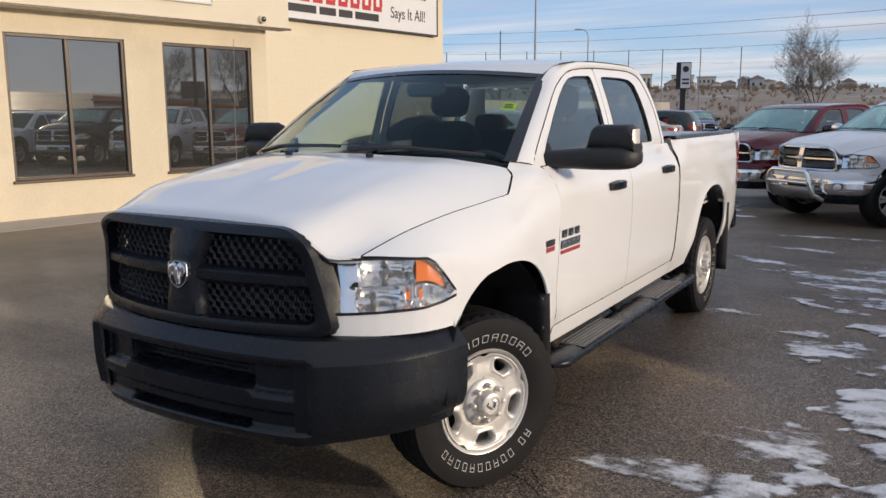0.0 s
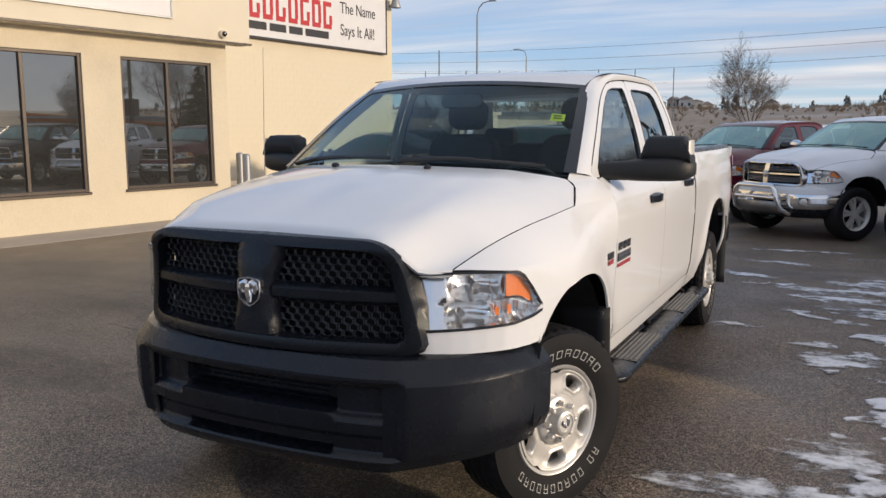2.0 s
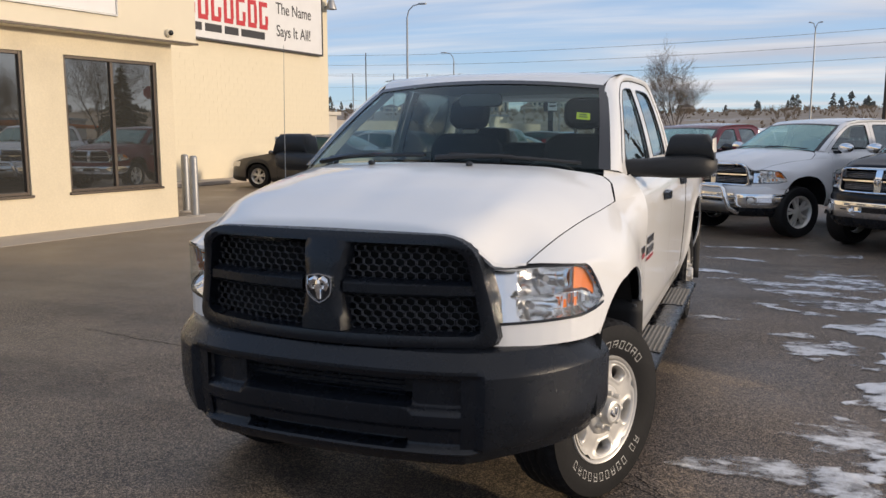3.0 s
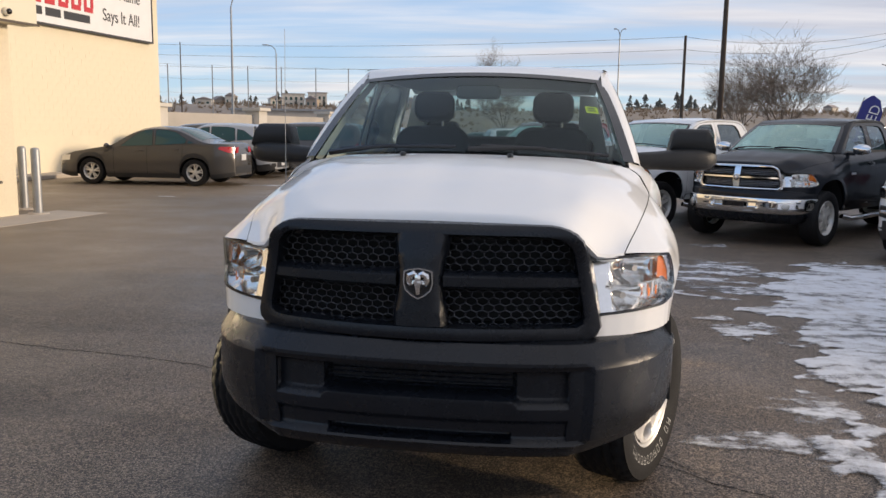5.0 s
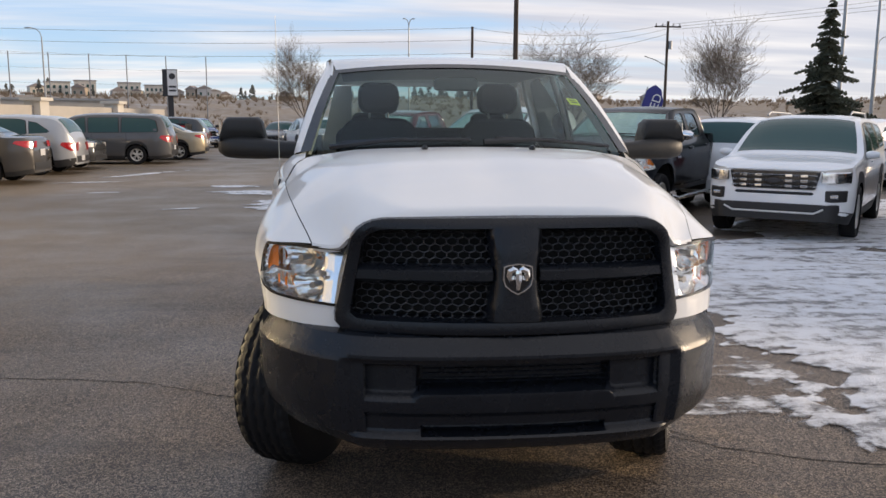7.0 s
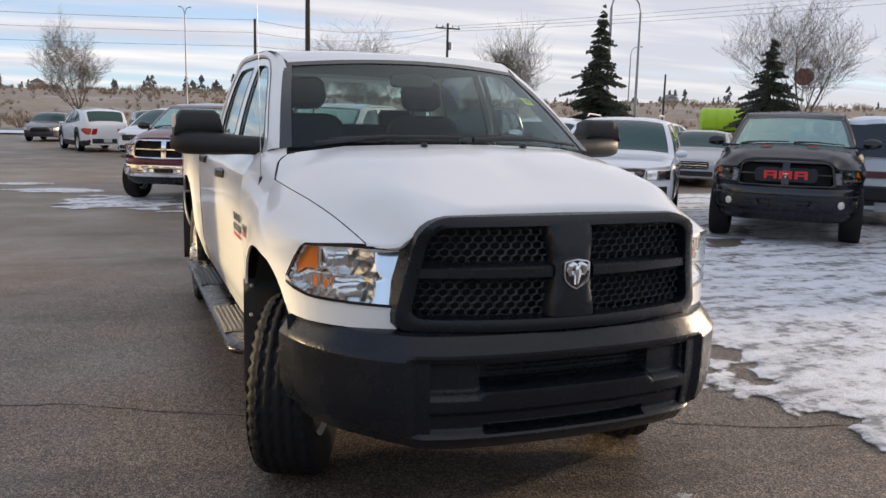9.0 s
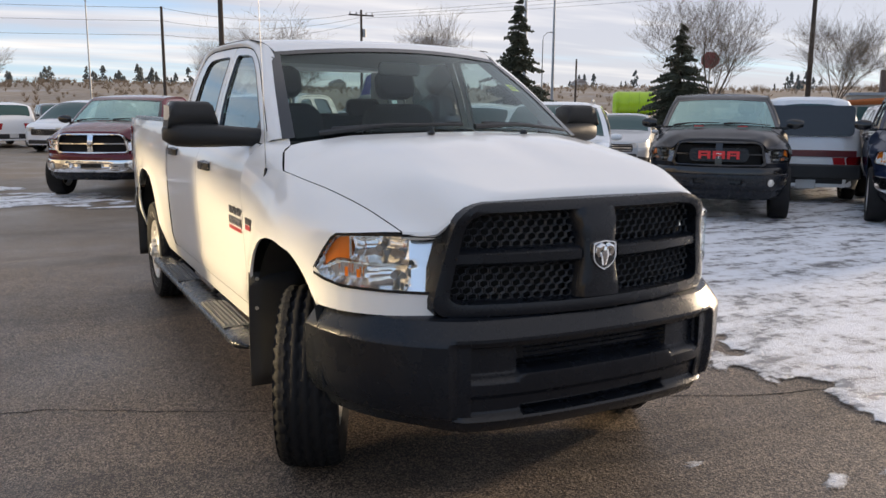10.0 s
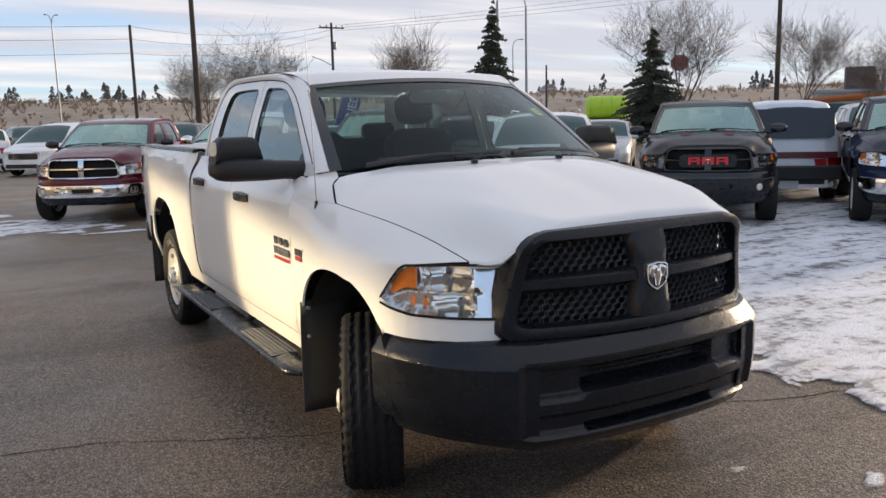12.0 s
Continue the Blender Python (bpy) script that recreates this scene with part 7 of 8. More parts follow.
# the row that faces the work truck
parked_pickup("white crew cab pickup with chrome grille and bull bar", paint("white_truck_paint", (0.76, 0.77, 0.78)), parked(0.76, 10.05, 222, 0.83), "chrome", bull=True)
parked_pickup("dark maroon crew cab pickup with chrome grille", MAROON, parked(-0.78, 11.75, 206, 0.83, 0, 0.97), "plain")
parked_pickup("black crew cab pickup with chrome grille and bumper", BLACK_PAINT, parked(2.87, 8.50, 218, 0.83), "chrome")
parked_pickup("dark slate pickup with blacked-out nose and red marks", REBEL_PAINT, parked(6.70, 5.08, 226, 0.83), "dark", wheels="dark")
parked_pickup("dark navy crew cab pickup with chrome grille", NAVY, parked(8.75, 3.00, 232, 0.83), "plain")
parked_pickup("blue pickup parked on the far side of the lot", BLUE_PAINT, parked(-8.6, 43.0, 155, 0.83, -0.2), "plain")

CAR_GLASS = material("car_glass", (0.036, 0.085, 0.082), 0.05, spec=0.32)
TRIM_BLACK = material("trim_black", (0.02, 0.02, 0.021), 0.55, vary=0.1)
PLATE = material("plate_white", (0.6, 0.6, 0.6), 0.5)


def build_car(name, label, category, pnt, m, L, W, H, wb, fo, top, belt, win, screen, back_glass, kind="car", wheel_r=0.33, tall=0.19, tilt=0.30, lower=None, group="parked cars"):
    """A car from its side view. y = 0 at the nose, L at the tail. top: (y, z) of the middle line; belt: (y, z);
    win: side windows as (y, z) outlines; screen and back_glass: (y0, y1) over which the middle line is glass."""
    t = thing(name, label, category, group, m=m)
    hw = W / 2
    axles = (fo, fo + wb)

    def half(y):
        e = min(y, L - y)
        return hw * (1 - 0.30 * max(0.0, 1 - e / 0.55) ** 2.4 - 0.015 * max(0.0, 1 - e / 1.4))

    def low(y):
        z = tall + 0.06 * max(0.0, 1 - min(y, L - y) / 0.4)
        for c in axles:
            d, a = abs(y - c), wheel_r + 0.055
            if d < a:
                z = max(z, wheel_r - 0.02 + (wheel_r + 0.06) * (1 - (d / a) ** 2.3) ** (1 / 2.3))
        return z

    def bz(y):
        return min(table(y, belt), table(y, top) - 0.012)

    def tz(y):
        return smooth_table(y, top)

    def x_at(y, z):
        b = bz(y)
        if z <= b:
            k = (z - tall) / max(0.1, b - tall)
            return half(y) * (1 - 0.07 * max(0, 0.25 - k) / 0.25) - 0.035 * step(0.72, 1.0, k) - 0.010 * math.exp(-((k - 0.35) / 0.1) ** 2)
        return half(y) - 0.035 - (z - b) * tilt - 0.10 * ((z - b) / 0.6) ** 3

    ys = set(stations(0.0, L, 70)) | {0.01, 0.03, L - 0.01, L - 0.03}
    for c in axles:
        ys |= set(stations(c - wheel_r - 0.06, c + wheel_r + 0.06, 26))
    ys = sorted(ys)
    rows = []
    for y in ys:
        z0, b, T = low(y), bz(y), tz(y)
        row = [(x_at(y, lerp(z0, b, k / 9)), y, lerp(z0, b, k / 9)) for k in range(10)]
        r = min(0.07, max(0.005, (T - b) * 0.5))
        zt = T - r
        row += [(x_at(y, lerp(b, zt, k / 4)), y, lerp(b, zt, k / 4)) for k in range(1, 5)]
        xt = x_at(y, zt)
        for k in range(1, 8):
            a = k / 7
            row.append((xt * (1 - a) ** 0.85 if k < 7 else 0.0, y, zt + r * (1 - (1 - a) ** 3.2)))
        rows.append(row)
    s = Shape().grid(rows, flip=True)
    s.poly(rows[0] + [(0.0, rows[0][0][1], rows[0][0][2])])
    s.poly(([(0.0, rows[-1][0][1], rows[-1][0][2])] + rows[-1][::-1]))
    s.mirror()
    body = part("body", s, pnt, t, sharp=35, mend=True)

    def skin(y, z, o=0.004):
        return Vector((x_at(y, z) + o, y, z))

    # lower cladding band and sill
    s = Shape()
    lo = lower or 0.10
    rws = []
    for y in ys:
        z0 = low(y)
        rws.append([(x_at(y, z) + 0.004, y, z) for z in (z0 - 0.004, z0 + lo * 0.5, z0 + lo)])
    s.grid(rws, flip=True)
    part("sill_trim", s.mirror(), TRIM_BLACK, body, sharp=40)
    for i, out in enumerate(win):
        ring = resample(out, 36)
        cy, cz = sum(p[0] for p in ring) / 36, sum(p[1] for p in ring) / 36
        for sg in (1, -1):
            s = Shape().grid([[tuple(skin(cy + (y - cy) * f, cz + (z - cz) * f, 0.005)) for y, z in ring] for f in (1.0, 0.66, 0.33, 0.02)], close=True)
            w = part("window", s if sg > 0 else mirrored(s), CAR_GLASS, t, sharp=0)
            s = Shape().grid([[tuple(skin(cy + (y - cy) * f, cz + (z - cz) * f, o)) for y, z in ring] for f, o in ((1.03, 0.004), (1.02, 0.009), (0.985, 0.009), (0.97, 0.004))], close=True)
            part("window_trim", s if sg > 0 else mirrored(s), TRIM_BLACK, w, sharp=40)
    for nm, span, sh in (("windscreen", screen, 0.90), ("rear_window", back_glass, 0.86)):
        if not span:
            continue
        rws = []
        for k in range(11):
            y = lerp(span[0], span[1], k / 10)
            T, b = tz(y), bz(y)
            r = min(0.07, max(0.005, (T - b) * 0.5))
            xt = x_at(y, T - r)
            rws.append([(xt * sh * a, y, T - r + r * (1 - abs(a * sh) ** 3.2) + 0.007) for a in [lerp(-1, 1, i / 14) for i in range(15)]])
        up = Shape().grid(rws)
        part(nm, up, CAR_GLASS, t, sharp=0)
    # door lines
    doors = {"car": (0.34, 0.53, 0.73), "wagon": (0.32, 0.51, 0.70), "van": (0.30, 0.50, 0.72)}[kind]
    for f in doors:
        y = L * f
        s = Shape().grid([[(x_at(y, z) + 0.003, y - 0.004, z), (x_at(y, z) + 0.003, y + 0.004, z)] for z in [lerp(low(y) + 0.05, bz(y), k / 8) for k in range(9)]])
        part("door_gap", s.mirror(), SHADOW_BLACK, body, sharp=0)
        if f != doors[0]:
            for sg in (1, -1):
                yy, zz = y - 0.17, bz(y) - 0.10
                s = Shape().box((sg * (x_at(yy, zz) + 0.012), yy, zz), (0.03, 0.17, 0.028))
                part("handle", s, pnt, body, bevel=0.008)
    # lamps, plates and grille at the ends
    for sg in (1, -1):
        z1 = table(L - 0.1, belt) - 0.03
        hgt = 0.15 if kind == "car" else 0.24
        pts = [(L - 0.34, z1 - hgt * 0.35), (L - 0.30, z1), (L - 0.06, z1), (L - 0.012, z1 - 0.02), (L - 0.012, z1 - hgt), (L - 0.10, z1 - hgt)]
        ring = resample(pts, 24)
        cy, cz = sum(p[0] for p in ring) / 24, sum(p[1] for p in ring) / 24
        s = Shape().grid([[tuple(skin(cy + (y - cy) * f, cz + (z - cz) * f, 0.010)) for y, z in ring] for f in (1.0, 0.5, 0.02)], close=True)
        s.grid([[(x_at(L, z) - d, L + 0.006, z) for d in (-0.004, 0.09, 0.18)] for z in (z1 - hgt, z1 - hgt / 2, z1 - 0.01)])
        tl = part("tail_lamp", s if sg > 0 else mirrored(s), RED_LENS, t, mend=True)
        zf = tz(0.16) - 0.045
        s = Shape().grid([[tuple(skin(y, lerp(zf - 0.13, zf, k / 3) + (y - 0.05) * 0.08, 0.008)) for k in range(4)] for y in (0.02, 0.08, 0.16, 0.26, 0.40)], flip=True)
        s.grid([[(x_at(0.0, z) - d, -0.006, z) for d in (-0.006, 0.10, 0.20)] for z in (zf - 0.13, zf - 0.06, zf)], flip=True)
        part("headlamp", s if sg > 0 else mirrored(s), ALLOY, t, mend=True)
        zz = table(L * 0.3, belt) + 0.06
        rws = []
        for k in range(7):
            q = k / 6
            e = math.sin(math.pi * (0.12 + 0.78 * q)) ** 0.5
            rws.append([(sg * (x_at(L * 0.31, zz) + lerp(0.02, 0.20, q)), L * 0.31 + 0.045 * e * math.cos(a), zz + 0.06 * e * math.sin(a)) for a in (2 * math.pi * i / 12 for i in range(12))])
        part("mirror", Shape().grid(rws, close=True, cap=True), pnt, t, sharp=60, mend=True)
        for c in axles:
            s = Shape()
            rws = [[(hw * 0.955 - d, c + (wheel_r + 0.06) * math.cos(a), wheel_r - 0.02 + (wheel_r + 0.065) * math.sin(a)) for d in (0.0, 0.28)] for a in (math.pi * k / 14 for k in range(15))]
            s.grid(rws)
            part("wheel_housing", s if sg > 0 else mirrored(s), LINER, body)
            sc = wheel_r / 0.42
            w = build_wheel(t, pose(sg * (hw - 0.115), c, wheel_r) @ pose(0, 0, 0, 12, 0, 0 if sg > 0 else 180) @ Matrix.Diagonal((0.82, sc, sc, 1)), "five", tread=False)
    zr = table(L - 0.05, belt) - (0.17 if kind == "car" else 0.36)
    part("number_plate", Shape().box((0, L + 0.012, zr), (0.31, 0.012, 0.15)), PLATE, t, "plain pale plate", bevel=0.004)
    s = Shape().grid([[(x, y, z) for x in [lerp(-hw * 0.62, hw * 0.62, i / 8) for i in range(9)]] for y, z in ((L + 0.008, tall + 0.12), (L + 0.014, tall + 0.20), (L + 0.008, tall + 0.30))])
    part("rear_valance", s, TRIM_BLACK, t, mend=True)
    zf = tz(0.10) - 0.06
    gr = part("grille", Shape().prism(rounded(hw * 1.05, 0.20, 0.05, 4, 0, zf - 0.10), lambda a, b, d: (a, -0.004 - d, b), 0.012), TRIM_BLACK, t, mend=True)
    for k in range(3):
        part("grille_bar", Shape().box((0, -0.02, zf - 0.16 + k * 0.06), (hw * 0.98, 0.014, 0.016)), CHROME, gr)
    part("front_intake", Shape().prism(rounded(hw * 1.3, 0.13, 0.04, 4, 0, tall + 0.16), lambda a, b, d: (a, -0.004 - d, b), 0.010), TRIM_BLACK, t, mend=True)
    part("underbody", Shape().box((0, L / 2, tall + 0.10), (W * 0.82, L * 0.92, 0.10)), LINER, body)
    return t


SEDAN_TOP = ((0, 0.58), (0.06, 0.70), (0.25, 0.76), (0.7, 0.86), (1.20, 0.95), (1.38, 0.985), (2.0, 1.32), (2.35, 1.43), (2.75, 1.45), (3.2, 1.40), (3.75, 1.17), (4.0, 1.085), (4.40, 1.06), (4.50, 0.98), (4.55, 0.75))
SEDAN_BELT = ((0, 0.60), (0.5, 0.78), (1.3, 0.90), (2.5, 0.955), (3.8, 1.01), (4.45, 1.00), (4.55, 0.74))
SEDAN_WIN = (((1.72, 0.95), (2.08, 1.24), (2.32, 1.345), (2.52, 1.36), (2.56, 0.98)), ((2.62, 0.985), (2.60, 1.365), (2.9, 1.355), (3.15, 1.30), (3.42, 1.13), (3.40, 1.03)), ((3.44, 1.03), (3.47, 1.11), (3.62, 1.045)))
SUV_TOP = ((0, 0.62), (0.05, 0.80), (0.25, 0.90), (0.8, 1.00), (1.25, 1.06), (1.9, 1.46), (2.25, 1.62), (2.8, 1.67), (3.6, 1.65), (4.1, 1.58), (4.28, 1.42), (4.48, 1.08), (4.54, 0.95), (4.56, 0.70))
SUV_BELT = ((0, 0.66), (0.5, 0.90), (1.3, 1.00), (2.5, 1.06), (3.8, 1.13), (4.40, 1.10), (4.56, 0.68))
SUV_WIN = (((1.66, 1.06), (2.0, 1.36), (2.28, 1.52), (2.50, 1.55), (2.54, 1.09)), ((2.60, 1.095), (2.57, 1.555), (3.1, 1.55), (3.32, 1.51), (3.36, 1.14)), ((3.42, 1.15), (3.40, 1.49), (3.62, 1.45), (3.95, 1.22), (3.9, 1.18)))
VAN_TOP = ((0, 0.60), (0.06, 0.80), (0.3, 0.93), (0.85, 1.06), (1.7, 1.56), (2.05, 1.70), (2.8, 1.76), (4.2, 1.74), (4.8, 1.68), (4.98, 1.40), (5.08, 1.05), (5.14, 0.95), (5.15, 0.70))
VAN_BELT = ((0, 0.62), (0.5, 0.90), (1.2, 1.02), (3.0, 1.06), (4.9, 1.08), (5.08, 1.02), (5.15, 0.68))
VAN_WIN = (((1.45, 1.08), (1.9, 1.45), (2.15, 1.58), (2.35, 1.60), (2.40, 1.09)), ((2.47, 1.09), (2.45, 1.60), (3.45, 1.61), (3.48, 1.10)), ((3.55, 1.10), (3.55, 1.61), (4.45, 1.58), (4.70, 1.50), (4.78, 1.12)))


def sedan(label, pnt, m, name="sedan"):
    return build_car(name, label, "car", pnt, m, 4.55, 1.76, 1.45, 2.67, 0.95, SEDAN_TOP, SEDAN_BELT, SEDAN_WIN, (1.42, 2.22), (3.18, 3.80), "car")


def suv(label, pnt, m, name="suv", lower=0.2):
    return build_car(name, label, "car", pnt, m, 4.56, 1.84, 1.67, 2.70, 0.92, SUV_TOP, SUV_BELT, SUV_WIN, (1.32, 2.12), (4.13, 4.42), "wagon", 0.36, 0.22, 0.26, lower)


def minivan(label, pnt, m):
    return build_car("minivan", label, "van", pnt, m, 5.15, 1.95, 1.76, 3.08, 0.95, VAN_TOP, VAN_BELT, VAN_WIN, (0.95, 1.95), (4.82, 5.02), "van", 0.335, 0.19, 0.20)


GREY_BRONZE = paint("grey_bronze_paint", (0.085, 0.080, 0.075), 0.4)
SILVER = paint("silver_paint", (0.46, 0.47, 0.48), 0.6)
DARK_GREY = paint("dark_grey_paint", (0.075, 0.078, 0.080), 0.4)
VAN_GREY = paint("van_grey_paint", (0.12, 0.12, 0.122), 0.4)
BEIGE = paint("beige_paint", (0.42, 0.36, 0.26), 0.4)
OFF_WHITE = paint("off_white_paint", (0.84, 0.85, 0.86))

# nose towards the block wall: the pose's heading is the nose's
NOSE = -92
sedan("dark bronze-grey sedan parked nose to the block wall", GREY_BRONZE, parked(-13.05, 17.45, NOSE, 0, 0, 1.07))
suv("silver compact suv with a dark lower band, parked", SILVER, parked(-12.9, 21.0, NOSE, 0, 0, 1.0))
suv("dark grey crossover parked nose outward", DARK_GREY, parked(-8.5, 23.4, 90, 0, 0, 1.0))
minivan("grey minivan parked nose to the wall", VAN_GREY, parked(-12.1, 26.7, NOSE, 0, 0, 1.0))
sedan("beige sedan parked beyond the minivan", BEIGE, parked(-10.9, 29.8, NOSE, 0, 0, 1.0))
parked_pickup("black pickup parked with its tailgate to the lane", BLACK_PAINT, parked(-13.6, 34.0, NOSE, 0.83), "plain")
suv("dark suv parked at the end of the wall row", DARK_GREY, parked(-12.2, 37.9, NOSE))
sedan("dark sedan parked far across the lot", DARK_GREY, parked(-5.0, 42.0, -170))
suv("white suv seen from behind across the lot", OFF_WHITE, parked(-3.0, 35.5, -15, 0))
minivan("white minivan facing the lane with a roof rack", OFF_WHITE, parked(-0.9, 27.5, 215, 0))
# the tall white suv with the broad dark grille, between the black and the slate pickups
EXPLORER_TOP = ((0, 0.70), (0.04, 0.98), (0.2, 1.06), (0.8, 1.14), (1.35, 1.20), (2.05, 1.62), (2.4, 1.74), (3.0, 1.78), (4.2, 1.75), (4.75, 1.66), (4.9, 1.45), (5.02, 1.15), (5.05, 0.75))
EXPLORER_BELT = ((0, 0.74), (0.5, 1.02), (1.4, 1.12), (3.0, 1.17), (4.6, 1.22), (4.95, 1.15), (5.05, 0.73))
EXPLORER_WIN = (((1.78, 1.18), (2.12, 1.48), (2.40, 1.62), (2.60, 1.65), (2.64, 1.20)), ((2.72, 1.20), (2.70, 1.655), (3.45, 1.655), (3.52, 1.22)), ((3.60, 1.23), (3.56, 1.65), (4.2, 1.62), (4.45, 1.54), (4.55, 1.26)))
ex = build_car("suv", "white three-row suv with a broad dark grille", "car", OFF_WHITE, parked(4.98, 6.75, 219, 0, 0, 0.95), 5.05, 2.0, 1.78, 2.87, 0.97, EXPLORER_TOP, EXPLORER_BELT, EXPLORER_WIN, (1.42, 2.28), (4.78, 4.98), "wagon", 0.385, 0.25, 0.26, 0.16)
NOSE_WRAP = ((0, 0.0), (0.60, 0.0), (0.70, 0.012), (0.76, 0.05), (0.81, 0.10), (0.89, 0.20), (0.95, 0.32))


def front_panel(x0, x1, z0, z1, flare, y0, depth, n=24):
    """A panel that follows the nose's bow, widening by flare towards its top, with rounded-off edges."""
    rows = []
    for k in range(n + 1):
        row = []
        for z, d in ((z0, depth), (z0 + 0.012, 0.0), ((z0 + z1) / 2, -0.004), (z1 - 0.012, 0.0), (z1, depth)):
            w = lerp(1 - flare, 1, (z - z0) / (z1 - z0)) if x0 == -x1 else 1.0
            x = lerp(x0, x1, k / n) * w
            row.append((x, y0 + table(abs(x), NOSE_WRAP) + d + (depth if k in (0, n) else 0), z))
        rows.append(row)
    return Shape().grid(rows, flip=True)


g = part("wide_grille", front_panel(-0.60, 0.60, 0.735, 0.99, 0.10, -0.035, 0.03), GLOSS_BLACK, ex, "dark grille with bright slats", mend=True)
for k in range(3):
    part("slat", front_panel(-0.56, 0.56, 0.775 + k * 0.072, 0.800 + k * 0.072, 0.0, -0.055, 0.015), BADGE_SILVER, g, mend=True)
    for x in (-0.4, -0.2, 0.2, 0.4):
        part("slat_mark", Shape().box((x, -0.062, 0.787 + k * 0.072), (0.09, 0.02, 0.034)), CHROME, g, bevel=0.004)
part("badge", Shape().lathe([(0.085, 0.0), (0.08, 0.01), (0.0, 0.014)], 24, lambda a, b, h: (a, -0.068 - h, 0.86 + b * 0.42)), BADGE_DARK, g, mend=True)
part("upper_slot", front_panel(-0.52, 0.52, 0.665, 0.705, 0.0, -0.012, 0.01), TRIM_BLACK, ex, mend=True)
part("lower_bumper", front_panel(-0.86, 0.86, 0.30, 0.545, 0.06, -0.030, 0.05), TRIM_BLACK, ex, "black lower bumper", mend=True)
part("skid_trim", Shape().tube([(-0.66, -0.025, 0.48), (-0.54, -0.04, 0.42), (0.54, -0.04, 0.42), (0.66, -0.025, 0.48)], 0.014, 8), ALLOY, ex)
for sx in (-1, 1):
    f = part("fog_pocket", front_panel(*sorted((sx * 0.66, sx * 0.92)), 0.575, 0.735, 0.0, -0.012, 0.02), TRIM_BLACK, ex, mend=True)
    part("fog_lamp", Shape().box((sx * 0.765, 0.035, 0.655), (0.13, 0.04, 0.05)), BADGE_SILVER, f, bevel=0.012)
    part("headlamp_front", front_panel(*sorted((sx * 0.61, sx * 0.95)), 0.83, 0.985, 0.0, -0.03, 0.02), REFLECTOR, ex, mend=True)
part("hood_lip", front_panel(-0.66, 0.66, 0.995, 1.02, 0.0, -0.03, 0.02), OFF_WHITE, ex, mend=True)
for sx in (-1, 1):
    part("roof_rail", Shape().tube([(sx * 0.62, 2.4, 1.77), (sx * 0.62, 2.6, 1.82), (sx * 0.62, 4.3, 1.81), (sx * 0.62, 4.5, 1.74)], 0.016, 8), GALVANISED, ex)

# the older white suv with its tail to the lot, and others behind it
OLD_TOP = ((0, 0.62), (0.05, 0.86), (0.3, 0.95), (1.25, 1.06), (1.85, 1.60), (2.3, 1.76), (3.0, 1.80), (4.2, 1.79), (4.42, 1.72), (4.52, 1.30), (4.58, 1.02), (4.60, 0.70))
old = build_car("suv", "older white suv with dark rear glass and red band", "car", OFF_WHITE, parked(13.15, 9.45, 45, 0), 4.6, 1.82, 1.80, 2.65, 0.9, OLD_TOP, SUV_BELT, SUV_WIN, (1.32, 2.15), (4.44, 4.535), "wagon", 0.36, 0.24, 0.20, 0.25)
part("rear_band", Shape().box((0, 4.605, 0.86), (1.5, 0.02, 0.11)), material("dark_red_band", (0.14, 0.010, 0.016), 0.3, coat=0.5), old, "dark red lamp band across the tail", bevel=0.005)
part("rear_bumper", Shape().box((0, 4.63, 0.56), (1.66, 0.12, 0.24)), TRIM_BLACK, old, bevel=0.03)
part("rear_screen", Shape().prism(rounded(1.38, 0.50, 0.08, 5, 0, 1.40), lambda a, b, d: (a, 4.60 - 0.17 * (b - 1.1) + d, b), 0.012), GLOSS_BLACK, old, "dark rear glass", mend=True)
minivan("silver minivan parked behind the suvs", SILVER, parked(17.5, 9.2, 230, 0))
suv("dark blue suv passing behind the lot", paint("dark_blue_paint", (0.02, 0.03, 0.06)), parked(19.5, 24.0, 100, 0))
sedan("grey sedan parked behind the slate pickup", SILVER, parked(12.2, 14.0, 225, 0))
suv("white wagon parked further behind", OFF_WHITE, parked(15.2, 18.0, 60, 0))
suv("white suv parked behind the three-row suv", OFF_WHITE, parked(8.9, 14.2, 40, 0))
sedan("silver sedan far off in the lot", SILVER, parked(6.5, 20.0, 215, 0))
for x, y, h in ((-12.5, 44, 80), (4.5, 31, 205), (-15, 50, 95), (0.5, 44, 175), (9.5, 27, 220)):
    suv("dark suv far off in the lot", DARK_GREY, parked(x, y, h, 0))

# ---- bare trees ----
BARK = material("bark", (0.12, 0.096, 0.074), 0.9, vary=0.2, vary_scale=6, bump=0.5, bump_scale=40)
TWIG = material("twig", (0.165, 0.128, 0.098), 0.9, vary=0.2)
SPRUCE = material("spruce_needles", (0.115, 0.120, 0.082), 0.85, vary=0.3, vary_scale=2.0, grain=0.3, grain_scale=14)
SPRUCE_BARK = material("spruce_bark", (0.05, 0.035, 0.025), 0.95, vary=0.2)


